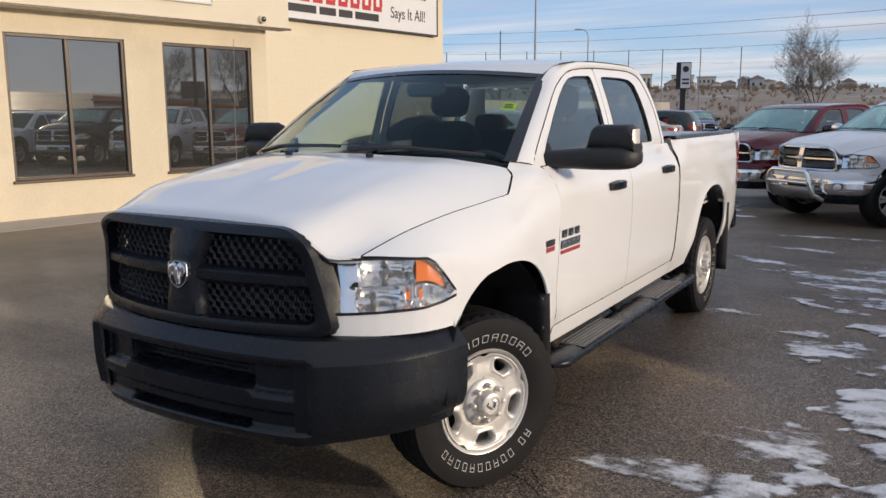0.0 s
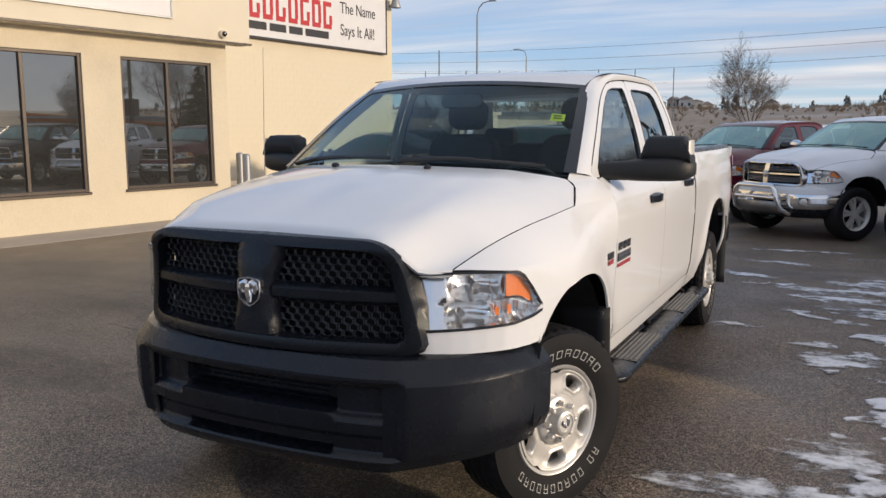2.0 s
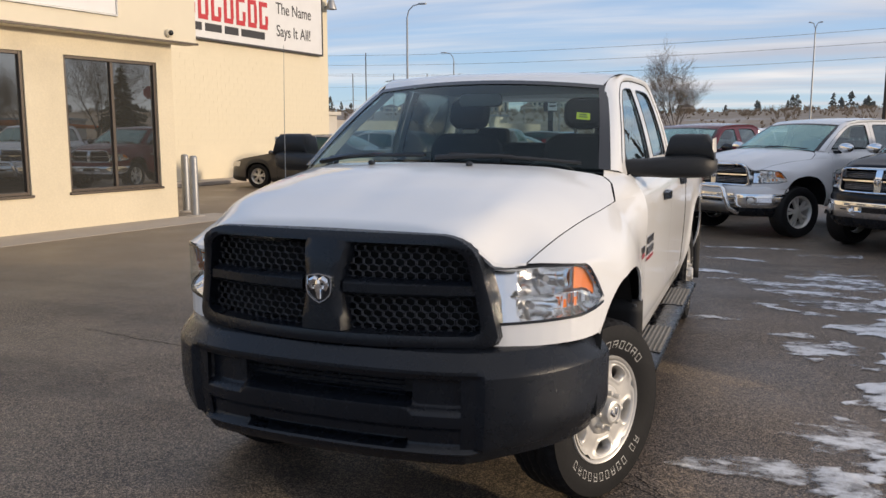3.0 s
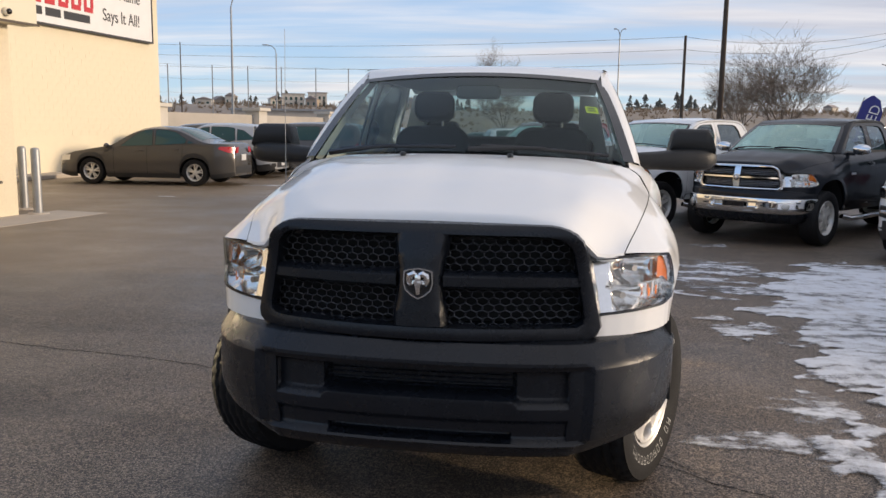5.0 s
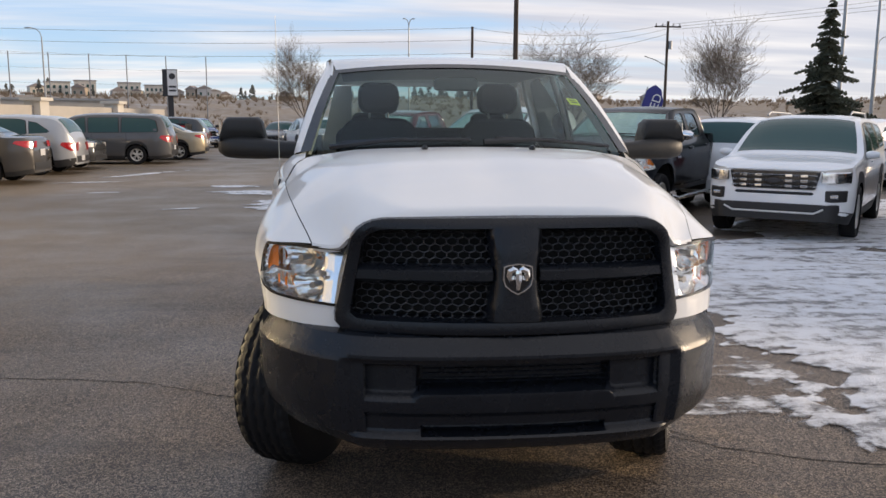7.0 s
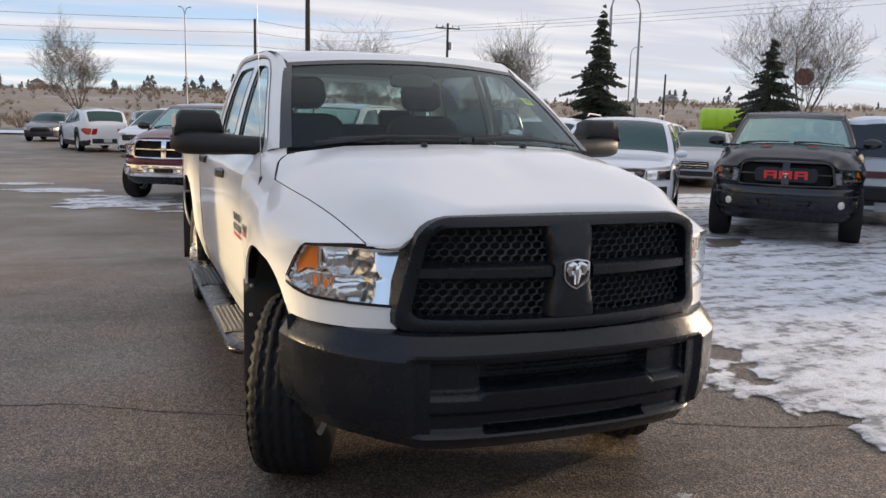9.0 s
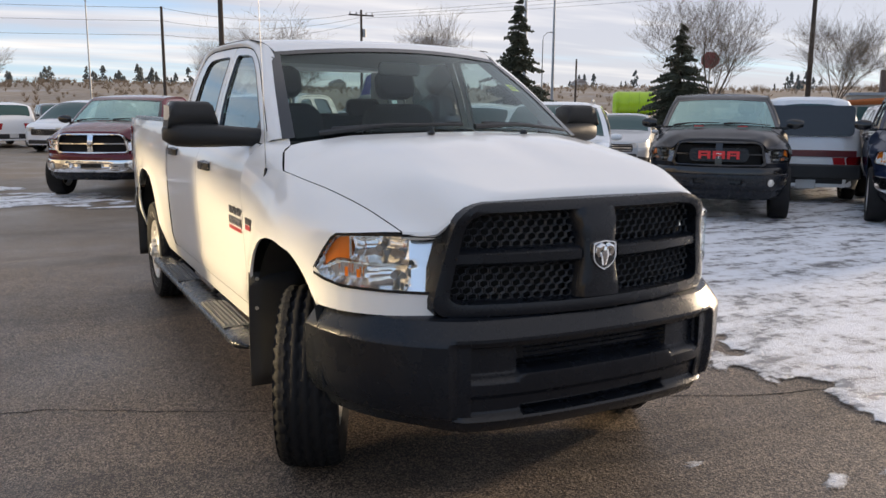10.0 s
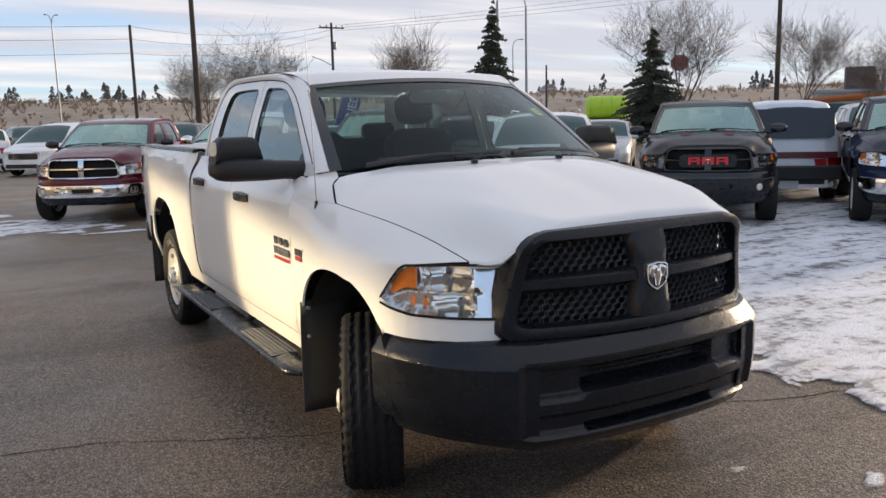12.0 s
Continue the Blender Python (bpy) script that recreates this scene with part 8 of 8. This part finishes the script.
def bare_tree(label, x, y, height, reach, seed, z=0.0, levels=5):
    """A short trunk that forks into rising limbs and fine upturned twigs; reach is the crown's half width."""
    rnd = random.Random(seed)
    trunk, twigs = Shape(), Shape()

    def limb(p, d, length, r, level):
        n = 6 if level < 2 else 4
        pts, rad = [p], [r]
        for k in range(n):
            d = (d + Vector((rnd.uniform(-1, 1), rnd.uniform(-1, 1), rnd.uniform(-0.5, 0.75))) * (0.10, 0.15, 0.20, 0.26, 0.30, 0.32)[level]).normalized()
            p = p + d * length / n
            pts.append(p)
            rad.append(r * lerp(1, 0.55, (k + 1) / n))
        (trunk if level < 2 else twigs).tube(pts, rad, 7 if level < 2 else 3, cap=False)
        if level >= levels:
            return
        kids = (5, 6, 6, 5, 4)[level]
        for k in range(kids):
            f = rnd.uniform(0.62, 1.0) if level == 0 else lerp(0.22, 1.0, (k + rnd.uniform(0.1, 1.0)) / kids)
            i = min(int(f * n), n - 1)
            base = pts[i].lerp(pts[i + 1], f * n - i)
            turn = 2 * math.pi * (k + rnd.uniform(-0.3, 0.3)) / kids if level == 0 else rnd.uniform(0, 2 * math.pi)
            side = Vector((math.cos(turn), math.sin(turn), 0))
            nd = (d + side * (rnd.uniform(0.55, 1.0) if level < 2 else rnd.uniform(0.7, 1.4)) + Vector((0, 0, 0.10))).normalized()
            limb(base, nd, length * (rnd.uniform(0.55, 0.82) if level else rnd.uniform(1.0, 1.5)), max(0.0050, rad[i] * rnd.uniform(0.36, 0.52)), level + 1)

    limb(Vector((0, 0, 0)), Vector((0, 0, 1)), height * 0.30, height * 0.021, 0)
    tops = sorted(v[2] for v in twigs.v)
    outs = sorted(math.hypot(v[0], v[1]) for v in twigs.v)
    k, w = height / tops[int(len(tops) * 0.995)], reach / outs[int(len(outs) * 0.96)]
    for s_ in (trunk, twigs):
        s_.v = [(a * w, b * w, c * k) for a, b, c in s_.v]
    t = thing("bare_tree", label, "tree", "bare trees", m=pose(x, y, z))
    part("trunk", trunk, BARK, t, sharp=60)
    tagged(part("twig_crown", twigs, TWIG, t, sharp=0), kind="stuff")
    return t


def spruce_tree(label, x, y, height, radius, seed, z=0.0):
    rnd = random.Random(seed)
    trunk = Shape().tube([(0, 0, 0), (0, 0, height * 0.5), (0, 0, height * 0.97)], [height * 0.018, height * 0.010, 0.01], 8)
    s = Shape()
    tiers = 24
    for i in range(tiers):
        f = i / (tiers - 1)
        zc = height * lerp(0.10, 0.98, f)
        rr = radius * (1 - f) ** 0.9 * rnd.uniform(0.55, 1.15) + 0.05
        for k in range(int(lerp(15, 6, f))):
            a = rnd.uniform(0, 2 * math.pi)
            l = rr * rnd.uniform(0.45, 1.15)
            d = Vector((math.cos(a), math.sin(a), 0))
            sd = Vector((-d.y, d.x, 0))
            base = Vector((0, 0, zc + rnd.uniform(-0.4, 0.3) * height / 7))
            trunk.tube([base, base + d * l * 0.6 - Vector((0, 0, 0.10 * l)), base + d * l - Vector((0, 0, 0.22 * l))], [0.02, 0.014, 0.006], 3, cap=False)
            n = max(4, int(l / 0.16))
            for j in range(n):
                q = (j + 0.6) / n
                c = base + d * l * q - Vector((0, 0, 0.22 * l * q * q - 0.10 * l * max(0, q - 0.75)))
                w = (0.16 + 0.26 * l * (1 - q)) * rnd.uniform(0.7, 1.2)
                for sg in (-1, 1):
                    for _ in range(2):
                        tip = c + sd * sg * w * rnd.uniform(0.7, 1.2) + d * w * rnd.uniform(0.2, 0.8) - Vector((0, 0, w * rnd.uniform(0.1, 0.7)))
                        up = Vector((0, 0, 1)) * 0.075
                        s.poly([c - d * 0.05, c + d * 0.10 + up, tip, c - up])
    t = thing("spruce_tree", label, "tree", "spruces", m=pose(x, y, z))
    part("trunk", trunk, SPRUCE_BARK, t)
    tagged(part("needles", s, SPRUCE, t, sharp=0), kind="stuff")
    return t


def far(az, d, eye=(-0.3, -3.6)):
    return eye[0] + d * math.sin(radians(az)), eye[1] + d * math.cos(radians(az))


def high(elev, d):
    return 1.57 + d * math.tan(radians(elev))


for az, el, d, reach, seed, eye in ((-6.9, 5.4, 48, 2.0, 11, (2.53, -3.0)), (14.3, 5.9, 41, 2.7, 5, (-0.03, -3.68)), (23.6, 6.5, 34, 1.9, 8, (-0.03, -3.68)), (11.8, 5.0, 62, 2.8, 21, (-0.03, -3.68)),
                                    (45.8, 7.7, 46, 3.7, 3, (-2.0, -3.2)), (52.8, 5.8, 50, 2.6, 9, (-2.29, -3.17)), (12.8, 4.7, 66, 2.2, 33, (-2.29, -3.17)), (57.2, 4.3, 58, 2.4, 17, (-2.29, -3.17))):
    x, y = far(az, d, eye)
    bare_tree("leafless deciduous tree with fine brown twigs", x, y, high(el, d), reach, seed)
for az, el, d, rad, seed, eye in ((32.4, 7.45, 42, 2.7, 2, (-1.76, -3.32)), (43.8, 5.4, 46, 2.6, 4, (-2.29, -3.17))):
    x, y = far(az, d, eye)
    spruce_tree("dark green spruce with drooping branches", x, y, high(el, d), rad, seed)

# ---- poles, lamps and wires ----
POLE_WOOD = material("pole_wood", (0.075, 0.055, 0.042), 0.9, vary=0.2, vary_scale=3)
WIRE = material("wire", (0.22, 0.23, 0.25), 0.7)


def wood_pole(label, az, el, d, r, arm=0.0, eye=(-0.3, -3.6)):
    x, y = far(az, d, eye)
    h = high(el, d)
    t = thing("utility_pole", label, "utility pole", "utility poles", m=pose(x, y, 0))
    part("post", Shape().tube([(0, 0, 0), (0, 0, h)], [r, r * 0.7], 10), POLE_WOOD, t)
    if arm:
        part("crossarm", Shape().box((0, 0, h - 0.5), (arm, 0.12, 0.14)), POLE_WOOD, t)
        for k in (-0.45, -0.2, 0.2, 0.45):
            part("insulator", Shape().lathe([(0.06, 0), (0.07, 0.1), (0.03, 0.25), (0, 0.26)], 8, lambda a, b, hh: (k * arm + a, b, h - 0.43 + hh)), GALVANISED, t)
        part("transformer", Shape().lathe([(0.0, 0), (0.2, 0.0), (0.2, 0.75), (0.0, 0.8)], 12, lambda a, b, hh: (0.3 + a, b, h - 2.6 + hh)), GALVANISED, t)
        part("lamp_arm", Shape().tube([(0, 0, h - 4.2), (-1.2, 0, h - 3.6), (-2.2, 0, h - 3.3)], 0.04, 6), GALVANISED, t)
    return x, y, h


def street_lamp(label, az, el, d, kind, eye=(-0.3, -3.6), r=0.075):
    x, y = far(az, d, eye)
    h = high(el, d)
    t = thing("street_lamp", label, "street lamp", "street lamps", m=pose(x, y, 0))
    part("post", Shape().tube([(0, 0, 0), (0, 0, h - 0.9)], [r * 1.3, r * 0.8], 10), GALVANISED, t)
    for sg in ((-1, 1) if kind == "double" else (kind,)):
        w = 0.42 if kind == "double" else 1.0
        pts = [(0, 0, h - 0.9), (sg * 0.12 * w, 0, h - 0.45), (sg * 0.45 * w, 0, h - 0.12), (sg * 1.0 * w, 0, h)]
        part("arm", Shape().tube(pts, r * 0.55, 8), GALVANISED, t)
        part("lamp_head", Shape().prism(rounded(0.62 * w, 0.22, 0.1 * w, 4), lambda a, b, dd: (sg * 1.2 * w + a, b, h - 0.06 + dd), 0.10), GALVANISED, t, bevel=0.02, mend=True)
    return x, y, h


wood_pole("tall dark brown wooden pole", 10.75, 9.2, 46, 0.17)
p_b = wood_pole("dark wooden utility pole", 7.94, 6.25, 78, 0.17)
p_u = wood_pole("wooden utility pole with crossarm and transformer", 20.9, 6.45, 84, 0.16, 2.6)
wood_pole("tall wooden pole behind the trees", 51.5, 8.2, 52, 0.16, 0, (-2.29, -3.17))
wood_pole("slim wooden pole in the distance", 36.5, 3.3, 110, 0.16, 0, (-1.76, -3.32))
wood_pole("pale wooden pole beyond the building", -27.2, 5.34, 110, 0.09, 0, (2.53, -3.0))
street_lamp("tall galvanised street lamp with curved arm", -22.15, 8.6, 60, 1)
street_lamp("galvanised street lamp with curved arm", -19.5, 5.44, 90, -1)
street_lamp("double-armed galvanised street lamp", 3.65, 6.75, 90, "double")
street_lamp("tall curved street lamp beside the spruce", 34.8, 8.3, 48, -1, (-1.76, -3.32))
street_lamp("galvanised lamp pole behind the spruce", 32.9, 8.6, 50, 1, (-1.76, -3.32), 0.10)
street_lamp("slender street lamp far off", 34.2, 5.1, 95, 1, (-1.76, -3.32))
# tall net posts along the road, with their wires
net = thing("net_fence", "row of tall thin posts joined by wires", "fence")
NET_D = 95
azs = [-32.0, -29.2, -26.5, -23.7, -21.4, -19.2, -16.9, -14.7, -12.3, -9.8]
tops = []
for k, az in enumerate(azs):
    x, y = far(az, NET_D)
    h = high(4.0, NET_D)
    part("post", Shape().tube([(x, y, 1.0), (x, y, h)], 0.06, 6), WIRE, net)
    tops.append((x, y, h))
for dz in (0.0, -1.5, -3.0):
    pts = []
    for a, b in zip(tops, tops[1:]):
        for k in range(6):
            q = k / 6
            pts.append((lerp(a[0], b[0], q), lerp(a[1], b[1], q), lerp(a[2], b[2], q) + dz - 0.10 * math.sin(math.pi * q)))
    part("wire", Shape().tube(pts, 0.012, 4), WIRE, net)

lines = thing("power_line", "thin power wires strung between distant poles", "wires")


def wire(a, b, sag, r=0.02):
    pts = [Vector(a).lerp(Vector(b), k / 24) - Vector((0, 0, sag * 4 * (k / 24) * (1 - k / 24))) for k in range(25)]
    part("wire", Shape().tube(pts, r, 4), WIRE, lines)


left_end = far(-40, 120)
right_end = far(75, 90)
for dz in (-0.1, -1.2, -2.4):
    wire((left_end[0], left_end[1], 12.5 + dz), (p_b[0], p_b[1], p_b[2] + dz), 1.2)
    wire((p_b[0], p_b[1], p_b[2] + dz), (p_u[0], p_u[1], p_u[2] - 0.2 + dz * 0.4), 0.9)
for dz in (0.0, -0.25, -0.5):
    wire((p_u[0] + 0.5, p_u[1], p_u[2] - 0.25 + dz), (right_end[0], right_end[1], 17 + dz * 3), 1.0, 0.016)

# ---- sign pylon, wall with piers, road edge ----
x, y = far(-12.2, 58)
pyl = thing("pylon_sign", "dark post with a black and white box sign", "sign", m=pose(x, y, 0, 0, 0, 12))
part("post", Shape().box((0, 0, 1.6), (0.35, 0.30, 3.2)), SIGN_BLACK, pyl)
part("box", Shape().box((0, 0, high(2.3, 58)), (0.95, 0.5, 1.75)), SIGN_BLACK, pyl, bevel=0.02)
part("face", Shape().box((0.14, -0.26, high(2.3, 58)), (0.62, 0.02, 1.62)), SIGN_WHITE, pyl)
part("mark", Shape().lathe([(0.0, 0.0), (0.2, 0.0), (0.2, 0.012), (0.0, 0.014)], 16, lambda a, b, h: (0.14 + a, -0.272 - h, high(2.3, 58) + 0.42 + b)), SIGN_BLACK, pyl)
for z in (-0.25, -0.5):
    part("bar", Shape().box((0.14, -0.275, high(2.3, 58) + z), (0.46, 0.012, 0.12)), SIGN_BLACK, pyl)

PALE_CONCRETE = material("pale_concrete", (0.62, 0.58, 0.52), 0.85, vary=0.1, vary_scale=1.0, bump=0.2)
PANEL_CONCRETE = material("panel_concrete", (0.46, 0.425, 0.38), 0.85, vary=0.1, vary_scale=1.0, bump=0.2)
barrier = thing("boundary_wall", "low pale concrete wall with capped piers", "wall")
pts = [(-15.4, 26.5), (-13.8, 33), (-12.6, 40), (-11.6, 47)]
for (ax, ay), (bx, by) in zip(pts, pts[1:]):
    dx, dy = bx - ax, by - ay
    l = math.hypot(dx, dy)
    m = Matrix.Translation((ax, ay, 0)) @ Matrix.Rotation(math.atan2(dy, dx), 4, "Z")
    part("wall_panel", Shape().box((l / 2, 0, 1.05), (l - 0.7, 0.15, 2.1), m), PANEL_CONCRETE, barrier)
    part("pier", Shape().box((0, 0, 1.15), (0.7, 0.7, 2.3), m).box((0, 0, 2.36), (0.95, 0.95, 0.14), m), PALE_CONCRETE, barrier)

# pale snowy verge and the road beyond the lot
ROAD = material("road", (0.10, 0.10, 0.10), 0.8, vary=0.15, second=(0.4, 0.41, 0.42), second_low=0.52, second_high=0.7, second_scale=0.4)
VERGE = material("verge_snow", (0.70, 0.72, 0.75), 0.7, vary=0.1, vary_scale=0.5, second=(0.25, 0.2, 0.13), second_low=0.60, second_high=0.70, second_scale=0.5)
for nm, r0, r1, z, mt, lb in (("verge", 55.0, 60.0, 0.10, VERGE, "snowy strip between the lot and the road"), ("road", 62.0, 72.0, 0.06, ROAD, "grey road beyond the lot with old snow")):
    s = Shape().grid([[(r * math.sin(radians(a)), r * math.cos(radians(a)), z if r in (r0, r1) else z + 0.12) for a in range(-12, 66, 2)] for r in (r0, (r0 + r1) / 2, r1)], flip=True)
    tagged(part(nm, s, mt, sharp=0), lb, nm, kind="structure")

# feather flag beside the black pickup
x, y = far(17.9, 33)
fl = thing("feather_flag", "blue feather flag with white letters", "flag", m=pose(x, y, 0, 0, 0, -20) @ Matrix.Scale(1.12, 4))
FLAG_BLUE = material("flag_blue", (0.05, 0.055, 0.24), 0.8, vary=0.1)
out = [(0.0, 0.6), (0.62, 0.9), (0.72, 1.8), (0.66, 2.4), (0.46, 2.75), (0.2, 2.85), (0.0, 2.6)]
lean = Matrix.Rotation(radians(18), 4, "Y")
part("cloth", Shape().prism(resample(out, 40), lambda a, b, d: lean @ Vector((a, 0.03 * math.sin(b * 4) + d, b)), 0.006), FLAG_BLUE, fl, mend=True)
part("pole", Shape().tube([lean @ Vector((0, 0, 0)), lean @ Vector((0, 0, 2.7))], 0.02, 6), GALVANISED, fl)
lettering("OWNED", 0.42, SIGN_WHITE, fl.matrix_world @ lean @ Matrix(((0, -1, 0, 0.56), (0, 0, -1, -0.03), (1, 0, 0, 0.95), (0, 0, 0, 1))), fl)

# lime tanker on the road, red sign, low building with an orange band
x, y = far(40.8, 62, (-2.29, -3.17))
LIME = material("lime_paint", (0.42, 0.62, 0.02), 0.4, vary=0.05, coat=0.3)
tk = thing("tanker_trailer", "lime green tanker trailer on the road", "trailer", m=pose(x, y, 0.1, 0, 0, -38) @ Matrix.Scale(0.88, 4))
part("tank", Shape().lathe([(0.0, -1.75), (0.75, -1.72), (0.95, -1.5), (0.95, 1.5), (0.75, 1.72), (0.0, 1.75)], 24, lambda a, b, h: (h, a, 2.15 + b)), LIME, tk, mend=True)
for k in (-1.2, -0.4, 0.4, 1.2):
    part("rib", Shape().lathe([(0.96, k - 0.04), (1.02, k - 0.03), (1.02, k + 0.03), (0.96, k + 0.04)], 24, lambda a, b, h: (h, a, 2.15 + b)), LIME, tk, mend=True)
part("chassis", Shape().box((0, 0, 0.95), (3.4, 1.6, 0.3)), BLACK_PLASTIC, tk)
for k in (-1.2, -0.1, 1.0):
    for sg in (-0.8, 0.8):
        part("wheel", Shape().lathe([(0.0, -0.15), (0.45, -0.15), (0.5, -0.1), (0.5, 0.1), (0.45, 0.15), (0.0, 0.15)], 20, lambda a, b, h: (k + a, sg + h, 0.5 + b)), RUBBER, tk, mend=True)

x, y = far(45.5, 60, (-2.29, -3.17))
sg_ = thing("road_sign", "faded red eight-sided sign on a post", "sign", m=pose(x, y, 0, 0, 0, -45))
part("post", Shape().tube([(0, 0, 0), (0, 0, 5.2)], 0.06, 8), GALVANISED, sg_)
part("face", Shape().prism([(0.64 * math.cos(radians(22.5 + 45 * k)), 4.9 + 0.58 * math.sin(radians(22.5 + 45 * k))) for k in range(8)], lambda a, b, d: (a, d - 0.08, b), 0.03), material("faded_red", (0.30, 0.055, 0.055), 0.6, vary=0.1), sg_, mend=True)

x, y = far(56.5, 75, (-2.29, -3.17))
ORANGE = material("orange_band", (0.60, 0.16, 0.04), 0.6, vary=0.05)
bl = thing("shop_building", "low grey shop with a sloping orange band and rooftop unit", "building", m=pose(x, y, 0, 0, 0, -50))
part("wall", Shape().box((3.0, 2, 1.4), (13, 6, 2.8)), CONCRETE, bl)
part("roof", Shape().box((3.0, 2, 2.9), (13.4, 6.4, 0.2)), GALVANISED, bl)
part("orange_band", Shape().poly([(-6.5, -1.1, 1.9), (9.5, -1.1, 2.5), (9.5, -1.1, 3.4), (-6.5, -1.1, 2.2)]), ORANGE, bl, thick=0.1)
part("rooftop_unit", Shape().box((-0.3, 1.0, 3.9), (2.1, 1.6, 1.8)), material("rust_brick", (0.13, 0.085, 0.07), 0.9, vary=0.2), bl)
for k in range(3):
    part("window", Shape().box((-2 + k * 3.2, -1.03, 1.2), (2.0, 0.06, 1.4)), CAR_GLASS, bl)

# ---- the brown slope's growth, houses and conifers on the skyline ----
rnd = random.Random(77)
BRUSH = material("brush", (0.33, 0.24, 0.16), 0.95, vary=0.3, vary_scale=0.2)
s = Shape()
for _ in range(3600):
    az = rnd.uniform(-34, 66)
    d = rnd.choice((rnd.uniform(76, 110), rnd.uniform(110, 265), rnd.uniform(200, 268)))
    x, y = far(az, d)
    z = mound(x, y)
    h = rnd.uniform(0.35, 1.1) * (1.6 if d > 180 and noise.noise((az * 0.35, d * 0.02, 0)) > 0.05 else 1.0)
    for _k in range(8):
        a, out_ = rnd.uniform(0, 2 * math.pi), h * rnd.uniform(0.15, 0.85)
        w = 0.012 + d * 0.00030
        px, py = x + math.cos(a) * out_ * 0.2, y + math.sin(a) * out_ * 0.2
        tx, ty, tz = x + math.cos(a) * out_, y + math.sin(a) * out_, z + h * rnd.uniform(0.5, 1.0)
        s.poly([(px - w, py, z), (px + w, py, z), (tx + w * 0.5, ty, tz), (tx - w * 0.5, ty, tz)])
tagged(part("brush", s, BRUSH, sharp=0), "leafless brown brush covering the far slope", "brush", kind="stuff")
CONIFER = material("far_conifer", (0.095, 0.102, 0.094), 0.95, vary=0.35, vary_scale=0.15)
s = Shape()
for _ in range(120):
    az = rnd.gauss(rnd.choice((-28, -20, -8, 0.5, 6, 7, 9, 30, 38, 50, 58)), 1.5)
    d = rnd.uniform(258, 300)
    x, y = far(az, d)
    z = mound(x, y) - 0.3
    h, fat = rnd.choice((rnd.uniform(1.8, 3.6), rnd.uniform(3.0, 6.0))), rnd.uniform(0.20, 0.38)
    for j in range(46):
        q = rnd.random() ** 0.8
        a, rr = rnd.uniform(0, 2 * math.pi), h * fat * (1 - q) ** 0.8 * rnd.uniform(0.3, 1.15)
        c = (x + rr * math.cos(a), y + rr * math.sin(a), z + h * (0.08 + 0.9 * q))
        e = h * rnd.uniform(0.05, 0.12)
        s.poly([(c[0] - e, c[1], c[2] - e * rnd.uniform(0.1, 0.8)), (c[0], c[1] - e, c[2] - e * 0.4), (c[0] + e, c[1], c[2] - e * rnd.uniform(0.1, 0.8)), (c[0] + rnd.uniform(-0.3, 0.3) * e, c[1], c[2] + e)])
tagged(part("conifers", s, CONIFER, sharp=0), "small dark conifers along the skyline", "trees", kind="stuff")
HOUSE = [material("house_cream", (0.68, 0.62, 0.53), 0.9, vary=0.1), material("house_grey", (0.52, 0.51, 0.50), 0.9, vary=0.1), material("house_brown", (0.44, 0.36, 0.29), 0.9, vary=0.1)]
ROOF_DARK = material("roof_dark", (0.30, 0.26, 0.24), 0.9, vary=0.1)
for az in (-24.5, -23.6, -22.8, -19.9, -17.4, -15.2, -14.0, -13.2, -12.5, -11.6, -10.6, -9.9, -9.3, -8.6, -4.6, 16.5, 20.0, 36.5, 43.5, 50.5):
    d = rnd.uniform(262, 280)
    x, y = far(az, d)
    z = mound(x, y) - 0.4
    w, h = rnd.uniform(2.6, 5.0), rnd.uniform(2.0, 3.6)
    ho = thing("house", "small distant house on the ridge", "house", "houses on the ridge", m=pose(x, y, z, 0, 0, -az + rnd.uniform(-25, 25)))
    part("wall", Shape().box((0, 0, h / 2), (w, 4, h)), rnd.choice(HOUSE), ho)
    part("roof", Shape().prism([(-w / 2 - 0.3, h), (w / 2 + 0.3, h), (0, h + rnd.uniform(0.6, 1.3))], lambda a, b, dd: (a, dd - 2.3, b), 4.6), ROOF_DARK, ho)
    for k in (-0.25, 0.25):
        part("window", Shape().box((k * w, -2.02, h * 0.55), (w * 0.16, 0.06, h * 0.28)), CAR_GLASS, ho)

# long pale store beyond the wall, and blocks of flats on the ridge
x, y = far(-18.9, 72)
st_ = thing("warehouse", "long low pale warehouse beyond the boundary wall", "building", m=pose(x, y, 0, 0, 0, 18))
part("wall", Shape().box((0, 0, 1.45), (8.4, 6, 2.9)), PANEL_CONCRETE, st_, bevel=0.02)
part("roof", Shape().box((0, 0, 2.98), (8.7, 6.3, 0.16)), GALVANISED, st_)
for az, w, h in ((-18.7, 7.0, 4.6), (-17.1, 6.0, 5.2), (-14.5, 6.5, 4.8), (-13.0, 5.5, 4.2)):
    d = 272
    x, y = far(az, d)
    fb = thing("apartment_block", "distant cream block of flats on the ridge", "building", "flats on the ridge", m=pose(x, y, mound(x, y) - 0.4, 0, 0, -az))
    part("wall", Shape().box((0, 0, h / 2), (w, 5, h)), HOUSE[0], fb)
    part("roof", Shape().box((0, 0, h + 0.12), (w + 0.4, 5.4, 0.24)), ROOF_DARK, fb)
    for i in range(4):
        for j in range(2):
            part("window", Shape().box(((i - 1.5) * w * 0.23, -2.52, h * (0.30 + 0.40 * j)), (w * 0.11, 0.06, h * 0.20)), CAR_GLASS, fb)
